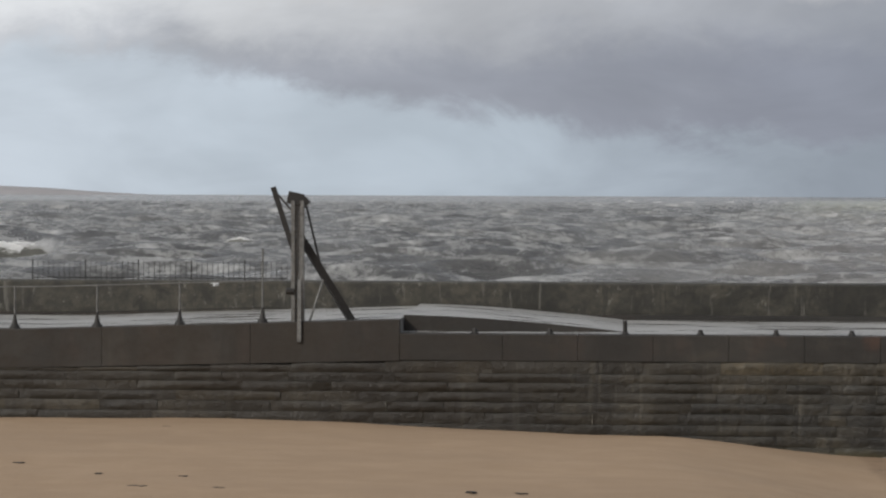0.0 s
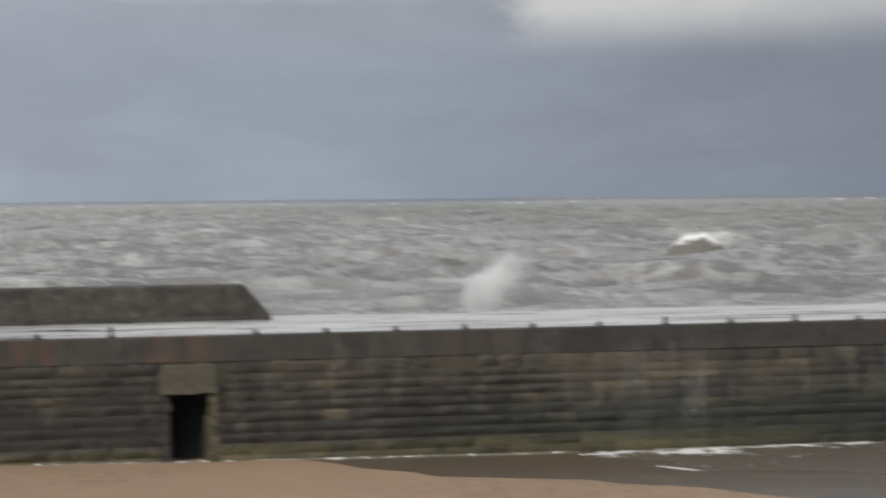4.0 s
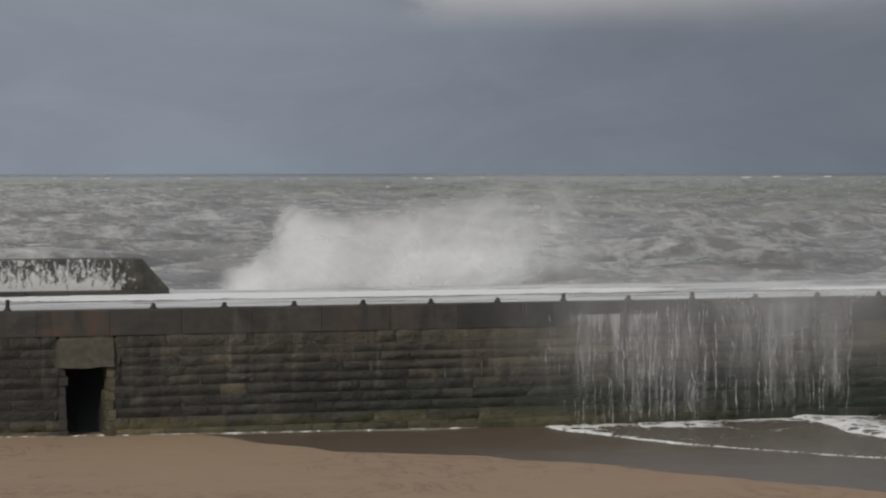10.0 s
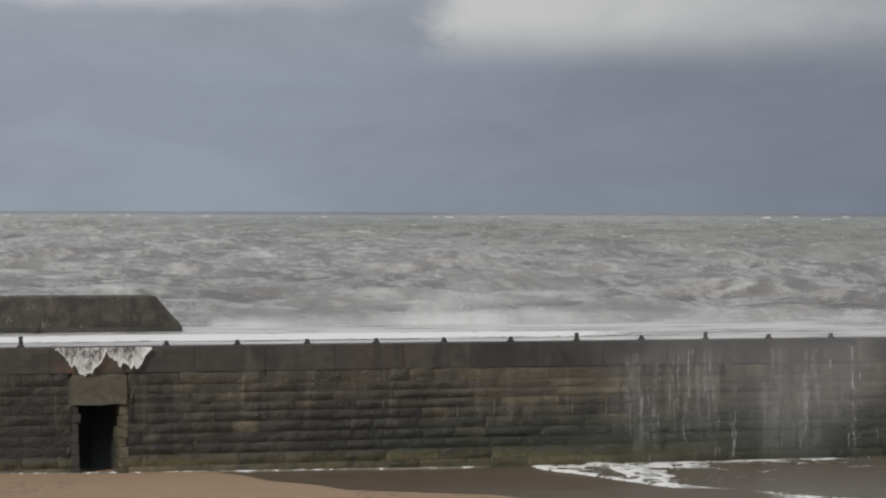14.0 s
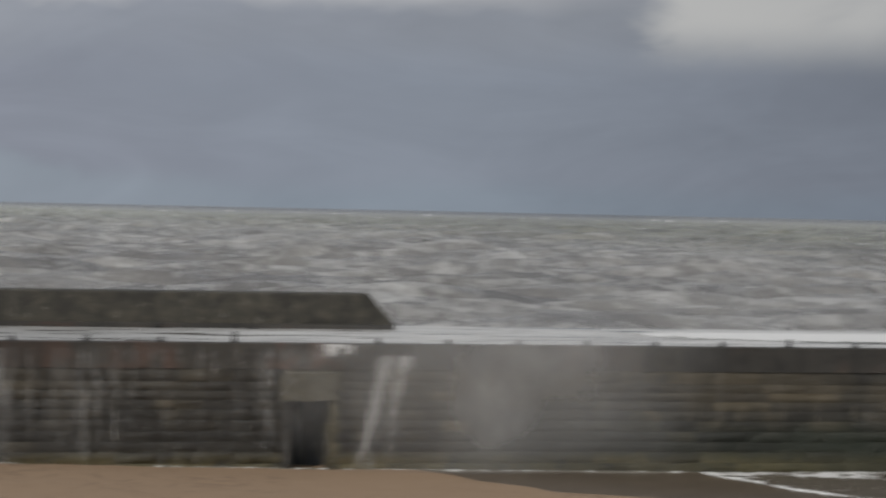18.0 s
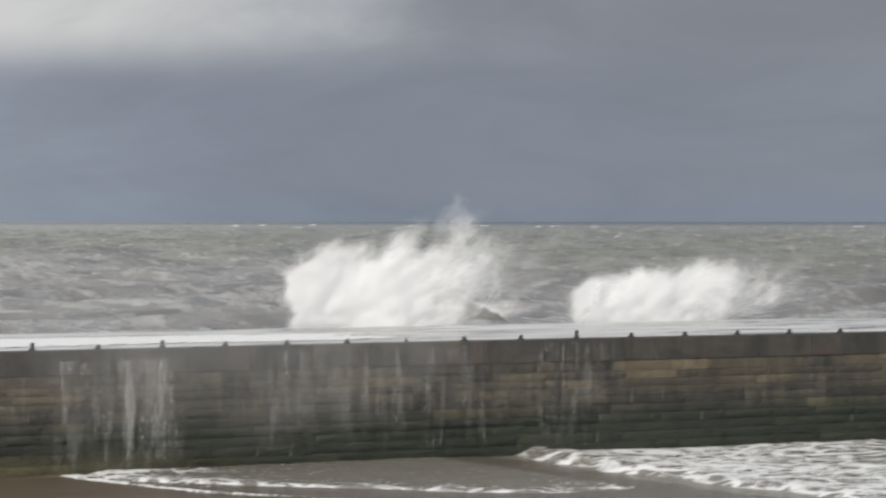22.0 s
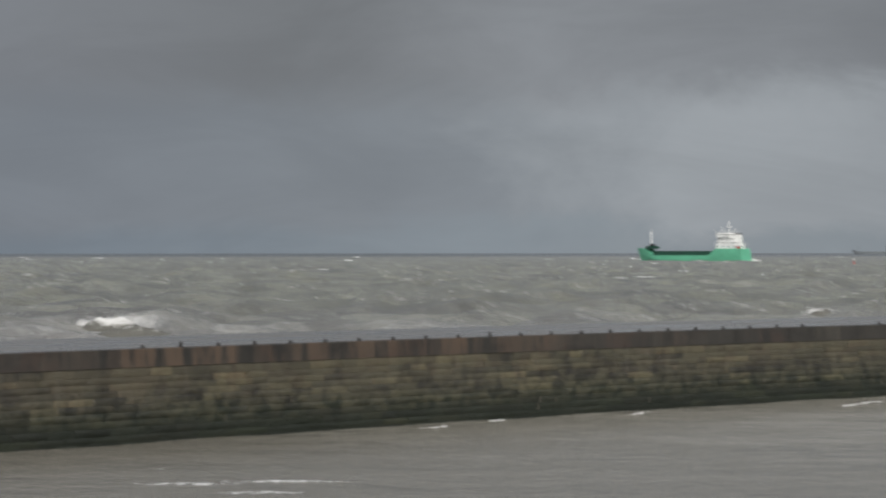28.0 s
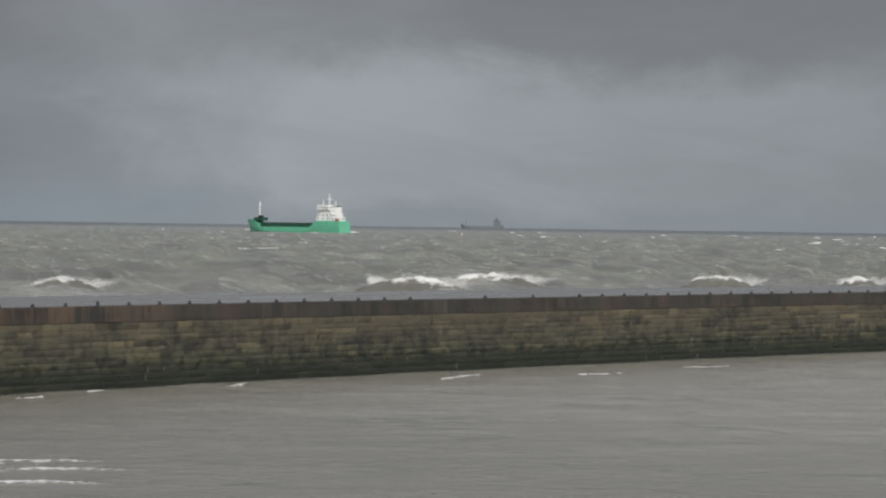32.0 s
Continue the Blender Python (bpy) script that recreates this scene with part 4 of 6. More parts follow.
def spray_shape(x, z, wide, high, lean, drift, seed, spikes, fingers=(), head=None):
    """How dense a burst is: steep on its windward side, torn on top, smoking off to leeward."""
    low = np.clip(z / 1.2, 0, 1)
    big = min(1.0, high / 5)
    x = x + low * 2.8 * (billow(x * 0.30 + 3, z * 0.42, seed + 60, 4) - 0.5) * big
    z = z + low * 2.4 * (billow(x * 0.42, z * 0.30 + 7, seed + 64, 4) - 0.5) * big
    x = x + low * 1.3 * (billow(x * 1.1 + 5, z * 1.3, seed + 66, 4) - 0.5) * big
    v = np.clip(z / high, 0, 1.5)
    ragged = (billow(z * 0.9, z * 0 + 3.1, seed, 4) - 0.5) * 2.2 * (0.4 + v) * min(1.0, high / 3)
    xl = -wide / 2 + lean * v ** 1.3 + ragged
    xr = wide / 2 + drift * np.clip(v, 0, 1) ** 0.8 + lean * v * 0.6
    for height, out, thick in fingers:
        xl = xl - out * np.exp(-((z - height) / thick) ** 2)
    if head:
        xr = xr + head[1] * np.exp(-((z - head[0]) / head[2]) ** 2)
    mid = (xl + xr) / 2 - 0.15 * (xr - xl)
    crown = high * (1.0 - 0.55 * np.clip(np.abs(x - mid - lean * 0.3) / (0.62 * (wide + drift + (head[1] if head else 0))), 0, 1.4) ** 1.7)
    crown = crown + spikes * (billow((x - 0.45 * z) * 0.7, z * 0.25 + 0.7, seed + 5, 4) - 0.5) * high * 0.7
    side = step(x, xl - 0.2, xl + 0.8) * (1 - step(x, xr - 0.85 * (xr - xl) * (0.35 + 0.4 * v), xr + 0.6))
    top = 1 - step(z, crown * 0.58, crown * 1.05)
    lee = np.exp(-1.35 * np.clip((x - xl) / np.maximum(xr - xl, 1.0) - 0.22, 0, 1))
    return side * top * lee * (1 - 0.30 * np.clip(v, 0, 1)) * (0.55 + 0.9 * billow(x * 0.45, z * 0.45, seed + 70, 4))


def burst(name, label, wide, high, lean=0.0, drift=4.0, seed=1, spikes=0.6, layers=3, strong=1.2, flakes=9000, mat=None, fingers=(), head=None):
    layers = max(1, layers - 2) if mat else max(2, min(3, layers - 1))
    strong = strong * 1.25
    flakes = flakes // 12 if mat else flakes // 2
    ob = thing(name, label, "spray", kind="stuff")
    x0, x1 = -wide / 2 - 2.5 + min(lean, 0) - max([f[1] for f in fingers] + [0]), wide / 2 + drift + max(lean, 0) + 2.0 + (head[1] if head else 0)
    xs, zs = np.arange(x0, x1, 0.22), np.arange(-2.2, high * 1.35, 0.22)
    for i in range(layers):
        X, Z = np.meshgrid(xs, zs)
        dens = spray_shape(X, np.maximum(Z, 0), wide * (1 - 0.08 * i), high * (1 - 0.1 * i), lean, drift * (1 - 0.12 * i), seed + 0.13 * i, spikes, fingers, head) * strong
        Y = (i - (layers - 1) / 2) * 1.2 + 0.8 * (billow(X * 0.3, Z * 0.3, seed + 20 + i, 2) - 0.5)
        v = np.stack([X, Y, Z], -1).reshape(-1, 3)
        f = grid_faces(len(zs), len(xs))
        f = f[dens.ravel()[f].max(1) > 0.004]
        part("veil", mesh("veil", v, f, True, dense=np.clip(dens, 0, 1.6).ravel()), mat or SPRAY, ob)
    rng = np.random.RandomState(int(seed * 7) + 1)
    n = flakes * 6
    px, pz = rng.uniform(x0, x1, n), rng.uniform(-0.5, high * 1.3, n)
    dd = np.clip(spray_shape(px, np.maximum(pz, 0), wide, high, lean, drift, seed, spikes, fingers, head) - 0.12, 0, 1)
    clump = billow(px * 1.1, pz * 1.1, seed + 40, 4)
    keep = rng.uniform(0, 1, n) < dd * (0.15 + 1.6 * np.clip(clump - 0.42, 0, 1))
    px, pz = px[keep][:flakes], pz[keep][:flakes]
    if len(px) > 8:
        pts = np.stack([px, rng.normal(0, 1.2, len(px)), pz], -1)
        part("droplets", drops("droplets", pts, np.exp(rng.normal(math.log(0.009), 0.4, len(px)))), DROP, ob)
    return ob


def cascade(label, wide, tall, strong, seed, ragged=0.8, mat=None, lean=0.0):
    """Water running off the deck and down the wall: a thin torn film and many meandering strands."""
    ob = thing("falling_water", label, "waterfall", kind="stuff")
    rng = np.random.RandomState(seed + 200)
    heavy = min(strong, 1.6)
    xs, zs = np.arange(-wide / 2, wide / 2 + 0.05, 0.10), np.arange(0, tall + 0.01, 0.15)
    X, Z = np.meshgrid(xs, zs)
    edge = np.clip((wide / 2 - np.abs(X)) / min(1.6, wide * 0.3), 0, 1)
    tail = billow(X * 1.1, X * 0 + 1.0, seed, 4)
    foot = tall * (1 - ragged) * 0.3 + ragged * tall * 1.3 * (tail - 0.25)
    dens = 0.75 * heavy * edge * step(Z, foot, foot + 0.9) * np.clip(billow(X * 3.4, Z * 0.22, seed + 3, 4) - 0.30, 0, 1) * (0.5 + 0.5 * Z / tall)
    for i in range(int(wide * 2.2) + 2):
        at, broad, much = rng.uniform(-0.5, 0.5) * wide * 0.92, math.exp(rng.normal(math.log(0.15), 0.55)), rng.uniform(0.25, 1.0)
        low = tall * max(0.0, rng.uniform(-1.0, 0.7 * ragged))
        sway = 0.22 * (billow(Z * 0.8 + 5 * i, Z * 0, seed + 31, 2) - 0.5) + rng.normal(0.0, 0.10) * (1 - Z / tall)
        grow = broad * (0.75 + 0.6 * (1 - Z / tall))
        dens = dens + 0.27 * heavy ** 0.6 * much * np.exp(-((X - at - sway) / grow) ** 2) * step(Z, low, low + 1.1) * (0.45 + 0.55 * step(Z, tall, tall - 0.9)) * (0.65 + 0.7 * billow(X * 6, Z * 1.4 + i, seed + 37, 3))
    if heavy > 1.0:  # a thick torn lip where the water leaves the coping
        lip = 0.35 + 1.1 * billow(X * 1.3, X * 0 + 4.0, seed + 41, 3)
        dens = dens + 0.42 * edge * step(tail, 0.36, 0.56) * step(Z, tall - lip, tall - 0.25 * lip) * (0.3 + 1.2 * billow(X * 5.0, Z * 0.8, seed + 43, 3))
    if mat:
        dens = 1.0 * edge * step(Z, foot, foot + 0.9) * (0.30 + 1.0 * billow(X * 1.5, Z * 1.5, seed + 3, 3)) * (0.6 + 0.4 * Z / tall)
    f = grid_faces(len(zs), len(xs))
    f = f[dens.ravel()[f].max(1) > 0.01]
    Y = -0.04 * np.sin(X * 4.0) - 0.10 * (1 - Z / tall)
    if len(f):
        part("film", mesh("film", np.stack([X + lean * (1 - Z / tall), Y, Z], -1).reshape(-1, 3), f, True, dense=np.clip(dens, 0, 1.3).ravel()), mat or FALL, ob)
    verts, faces, marks, count = [], [], [], 0
    # threads run in loose bundles, each broken into short lengths that cross and part again
    bundles = int(wide * (3.8 + 3.4 * heavy))
    for i in range(bundles):
        centre = rng.uniform(-0.5, 0.5) * wide
        if rng.uniform() > 1.4 * max(0.0, 1 - (2 * abs(centre) / wide) ** 2.4) * (0.30 + 1.2 * float(lattice(np.array(centre * 0.7), np.array(1.5), seed))):
            continue
        much = rng.uniform(0.35, 1.0) ** 1.4 * min(0.95, 0.32 + 0.45 * heavy)
        reach = tall * max(0.0, rng.uniform(-0.6, 0.7 * ragged))
        if mat:
            reach = max(reach, tall * 0.35)
        spread = rng.uniform(0.04, 0.20)
        for j in range(rng.randint(3, 8)):
            x0 = centre + rng.normal(0, spread)
            top = tall - (0.0 if rng.uniform() < 0.35 else tall * rng.uniform(0.0, 0.75))
            low = max(reach, top - tall * min(1.0, rng.exponential(0.38) + 0.12))
            if top - low < 0.3:
                continue
            z = np.arange(top, low, -0.08)
            fall = (tall - z) / tall
            sway = (billow(z * 2.3 + i * 7.3 + j * 1.9, z * 0, seed + 17, 3) - 0.5) * 0.17
            x = x0 + sway + (lean + rng.normal(0.02, 0.03)) * fall
            thick = rng.uniform(0.008, 0.020) * (0.5 + 1.0 * billow(z * 3.0 + i + j, z * 0 + 3, seed + 19, 2))
            y = -0.13 - 0.10 * fall - rng.uniform(0, 0.03) + 0 * z
            ends = np.clip((z - low) / 0.35, 0, 1) * np.clip((top - z) / 0.25 + (0.6 if top == tall else 0.0), 0, 1)
            strength = much * np.clip(2.2 * billow(z * 2.6 + i * 3 + j, z * 0 + 9, seed + 23, 3) - 0.40, 0.05, 1.1) * ends
            for off, share in ((-1, 0.0), (0, 1.0), (1, 0.0)):
                verts.append(np.stack([x + off * thick, y - 0.02 * share, z], -1))
                marks.append(strength * share)
            faces.append(grid_faces(3, len(z)) + count)
            count += 3 * len(z)
    if verts:
        part("strands", mesh("strands", np.concatenate(verts), np.concatenate(faces), True, dense=np.concatenate(marks)), STRAND, ob, "meandering white strands")
    return ob


def shroud(wide, tall, strong, seed, mat=None):
    """Fine mist that spills over the coping, thick above and fading downwards."""
    ob = thing("sea_mist", "thin grey sea mist spilling over the pier wall", "spray", kind="stuff")
    X, Z = np.meshgrid(np.arange(-wide * 0.85, wide * 0.85, 0.25), np.arange(-tall * 1.3, 1.6, 0.2))
    xw = X + 2.2 * (billow(X * 0.25, Z * 0.35, seed, 3) - 0.5)
    low = -tall * (0.55 + 1.0 * billow(xw * 0.16, Z * 0.10, seed + 4, 3))
    bell = np.cos(np.clip(xw / (wide * 0.72), -1, 1) * math.pi / 2) ** 1.6
    dens = strong * bell * step(Z, low, low * 0.05 + 0.2) * (1 - step(Z, 0.2, 1.4)) * (0.45 + 1.0 * billow(X * 0.22 - Z * 0.12, Z * 0.20 + X * 0.06, seed + 8, 4))
    f = grid_faces(*X.shape)
    f = f[dens.ravel()[f].max(1) > 0.02]
    part("veil", mesh("veil", np.stack([X, 0.5 * (billow(X * 0.3, Z * 0.3, seed + 12, 2) - 0.5), Z], -1).reshape(-1, 3), f, True, dense=dens.ravel()), mat or MIST, ob)
    return ob


MOVES = []


def bursts():
    """Each burst rises from behind the pier, leans away with the wind and sinks back."""
    white = "tall white burst of storm spray thrown up behind the pier"
    low = "low white puff of spray breaking over the pier deck"
    thin = "thin grey veil of drifting sea mist"

    def smoke(wide, high, lean, drift, seed, k, d, t0, t1, t2, dk, strong=0.60):
        """The fine mist that the wind carries off a burst."""
        ob = burst("sea_mist", thin, wide, high, lean + 1.5, drift, seed, 0.5, 3, strong, 1500, MIST)
        rise(ob, k, d - 0.8, t0, t1, t2, dk)

    def rise(ob, k, d, t0, t1, t2, dk=1.0, z0=3.3, peak=0.0, deep=16.0, dd=0.0):
        hid = on_pier(k - 0.3, d, z0 - deep)
        rows = [(0.0, hid)]
        if t0 > 0.35:
            rows.append((t0 - 0.3, hid))
        rows += [(t0, on_pier(k, d, z0 - 1.6 + peak)), (t1, on_pier(k + dk * 0.4, d + dd * 0.4, z0 + peak)), ((t1 + t2) / 2, on_pier(k + dk * 0.8, d + dd * 0.7, z0 - 0.8)),
                 (t2, on_pier(k + dk * 1.3, d + dd, z0 - 5.5)), (t2 + 0.5, on_pier(k + dk * 1.4, d + dd, z0 - deep)), (32.0, hid)]
        MOVES.append((ob, rows))

    # two great bursts early on
    rise(burst("spray_plume", white, 5.0, 9.2, 0.0, 1.4, 3, 0.45, 4, 1.3, fingers=((2.2, 1.8, 0.6), (5.4, 0.9, 0.35), (7.2, 0.7, 0.35)), head=(6.0, 3.8, 1.5)), 14.1, 15.0, 6.3, 7.0, 7.7, 0.9)
    rise(burst("spray_plume", white, 17.0, 8.6, 12.0, 6.0, 8, 0.35, 4, 1.15, 14000), 21.9, 15.0, 6.05, 6.65, 7.5, 0.6)
    rise(burst("sea_mist", thin, 11.0, 5.0, 2.0, 7.0, 5, 0.4, 3, 0.42, 3000, MIST), 13.6, 13.6, 7.0, 7.9, 8.6, 2.2)
    rise(burst("spray_plume", white, 5.4, 7.2, 1.2, 6.5, 12, 0.35, 4, 1.3), 5.35, 13.6, 8.5, 9.05, 9.7, 0.9)
    rise(burst("spray_plume", low, 4.2, 2.1, 0.3, 7.0, 14, 0.5, 3, 1.0, 5000), 9.6, 13.6, 9.0, 9.9, 10.6, 0.9)
    rise(burst("spray_plume", low, 7.0, 1.9, 1.2, 6.0, 15, 0.5, 3, 0.8, 4000), 17.5, 13.6, 8.4, 9.1, 9.8, 1.2)
    rise(burst("spray_plume", low, 5.0, 3.0, 1.5, 4.0, 17, 0.5, 3, 1.1, 6000), 11.7, 13.6, 10.5, 11.05, 11.4, -1.0)
    rise(burst("spray_plume", low, 6.4, 2.6, 1.4, 8.5, 18, 0.7, 3, 1.05, 7000), 7.5, 13.6, 11.2, 11.7, 12.7, -0.8)
    rise(burst("sea_mist", thin, 8.0, 1.6, 0.6, 6.0, 19, 0.5, 2, 0.45, 2500, MIST), 8.6, 13.4, 11.8, 13.0, 14.6, 0.9)
    rise(burst("spray_plume", white, 8.6, 6.2, -4.2, 3.0, 21, 0.5, 4, 1.3, 10000), 7.0, 13.8, 15.7, 16.45, 17.1, 0.4)
    rise(burst("spray_plume", white, 3.4, 6.4, -0.2, 3.2, 23, 0.30, 3, 0.85, 7000), 5.1, 13.4, 16.6, 17.05, 17.5, 0.8)
    rise(burst("sea_mist", thin, 6.5, 6.4, -0.5, 6.0, 24, 0.4, 3, 0.66, 3000, MIST), 5.0, 13.0, 16.5, 17.0, 17.9, 0.9)
    rise(burst("sea_mist", thin, 6.5, 2.2, 0.4, 5.0, 26, 0.4, 3, 0.62, 1500, MIST), 5.0, 9.4, 16.5, 17.0, 17.6, 0.7, z0=3.0)
    rise(burst("sea_mist", thin, 3.0, 5.6, 1.0, 4.0, 27, 0.6, 3, 0.75, 4000, MIST), -9.0, 12.9, 18.2, 18.9, 20.3, 2.0)
    rise(burst("spray_plume", white, 7.5, 5.0, 0.6, 8.0, 31, 1.0, 3, 1.15, 6000), 19.0, 13.8, 21.6, 21.95, 22.5, -0.6)
    rise(burst("spray_plume", low, 7.2, 3.0, 1.6, 8.5, 33, 0.9, 3, 1.1, 6000), 24.6, 13.8, 21.55, 21.95, 23.0, -0.9)
    rise(burst("spray_plume", white, 9.0, 4.9, 2.4, 8.0, 35, 0.7, 4, 0.95, 9000), 17.3, 13.8, 22.2, 22.45, 22.95, -0.8)
    rise(burst("spray_plume", low, 6.0, 2.9, 1.0, 7.0, 37, 0.5, 3, 1.2, 6000), 14.0, 13.4, 22.4, 23.0, 23.7, 0.2)
    rise(burst("sea_mist", thin, 14.0, 3.2, 1.0, 9.0, 39, 0.4, 3, 0.42, 3000, MIST), 18.6, 13.4, 22.5, 23.3, 24.6, 1.5)
    rise(burst("sea_mist", thin, 1.4, 3.6, 1.2, 2.0, 41, 0.8, 3, 0.62, 3000, MIST), 8.0, 13.6, 2.0, 3.4, 5.6, 1.8)
    rise(burst("sea_mist", thin, 5.0, 2.2, 0.8, 4.0, 43, 0.8, 2, 0.4, 2500, MIST), 10.0, 13.6, 13.3, 14.1, 15.2, 0.8)

    smoke(6.0, 7.6, 2.5, 9.0, 71, 14.6, 13.2, 6.4, 7.15, 8.7, 2.0)
    smoke(18.0, 8.0, 9.0, 10.0, 72, 21.6, 13.2, 6.2, 7.0, 8.2, 2.0)
    smoke(16.0, 5.4, 3.0, 9.0, 78, 15.0, 12.9, 7.3, 8.1, 9.4, 1.0, 0.36)
    smoke(7.0, 4.2, 1.5, 15.0, 73, 7.4, 13.0, 8.7, 9.2, 9.9, 2.0, 0.78)
    smoke(6.0, 3.4, 0.0, 8.0, 74, 8.0, 13.0, 16.0, 16.7, 17.8, 2.0)
    smoke(9.0, 4.4, 2.0, 14.0, 75, 19.4, 13.0, 22.1, 22.7, 24.2, 1.6, 0.42)

    smoke(9.0, 3.4, 0.5, 11.0, 76, 7.6, 13.2, 11.2, 11.9, 13.4, 0.8)
    smoke(9.0, 4.6, 3.0, 11.0, 77, 7.9, 12.9, 9.3, 9.95, 11.2, 1.5, 0.64)
    smoke(12.0, 3.0, 1.0, 12.0, 79, 8.6, 12.7, 9.5, 10.1, 11.4, 1.0, 0.46)

    # mist that blows over the coping and sinks before the wall
    def over(ob, k, t0, t1, t2, dk=1.0, sink=0.8, top=TOP):
        hid = on_pier(k, 3.0, -4.5)
        MOVES.append((ob, [(0.0, hid), (t0 - 0.5, hid), (t0 - 0.25, on_pier(k, 2.0, 1.6)), (t0, on_pier(k + 0.2 * dk, -0.8, top)), (t1, on_pier(k + 0.7 * dk, -1.2, top - sink)),
                           (t2, on_pier(k + dk, 1.2, top - sink - 0.9)), (t2 + 0.5, on_pier(k + dk, 3.0, -5.0)), (32.0, on_pier(k + dk, 3.0, -5.0))]))

    over(shroud(10.0, 2.8, 0.74, 51, SOFT), 12.0, 7.8, 8.15, 9.0, 1.0, 0.35)
    over(shroud(9.0, 3.6, 0.55, 65, SOFT), 22.4, 6.9, 7.4, 8.1, -0.6, 0.3)
    over(shroud(14.0, 3.8, 0.42, 53, SOFT), 17.0, 7.5, 8.8, 10.4, 1.4, 0.4)
    over(shroud(20.0, 5.6, 0.50, 54, SOFT), 15.6, 8.25, 9.1, 9.8, -0.6, 0.9)
    over(shroud(18.0, 4.4, 0.40, 56, SOFT), 13.0, 9.6, 11.0, 13.4, 0.8, 0.7)
    over(shroud(14.0, 4.6, 0.26, 67, SOFT), 13.0, 12.9, 14.2, 15.6, 0.5, 0.5)
    over(shroud(13.0, 2.8, 0.44, 55, SOFT), 7.6, 16.7, 17.2, 18.2, 0.4, 0.3)
    over(shroud(13.0, 5.0, 0.40, 58, SOFT), 6.1, 17.3, 18.0, 19.2, -0.6, 0.3)
    over(shroud(9.0, 2.2, 0.36, 59, SOFT), -6.9, 19.6, 20.1, 20.9, 0.8, 0.1)
    over(shroud(22.0, 3.8, 0.26, 63, SOFT), 13.0, 20.9, 22.0, 22.9, 0.5, 0.3)
    over(shroud(28.0, 3.6, 0.36, 61, SOFT), 14.6, 22.7, 24.0, 24.7, 0.8, 0.4)
    rise(burst("sea_mist", thin, 34.0, 1.0, 0.5, 8.0, 47, 0.5, 3, 0.50, 900, MIST), 13.0, 12.7, 11.6, 13.6, 16.6, 1.5, z0=3.5)
    rise(burst("sea_mist", thin, 22.0, 1.7, 0.5, 10.0, 45, 0.4, 3, 0.75, 1500, MIST), 17.0, 12.6, 23.9, 25.0, 26.4, 1.2, z0=3.5)
    rise(burst("spray_plume", low, 1.8, 2.8, 1.3, 2.8, 81, 1.2, 3, 0.95, 4000), 8.6, 13.6, 7.6, 8.0, 8.4, 0.4)


bursts()


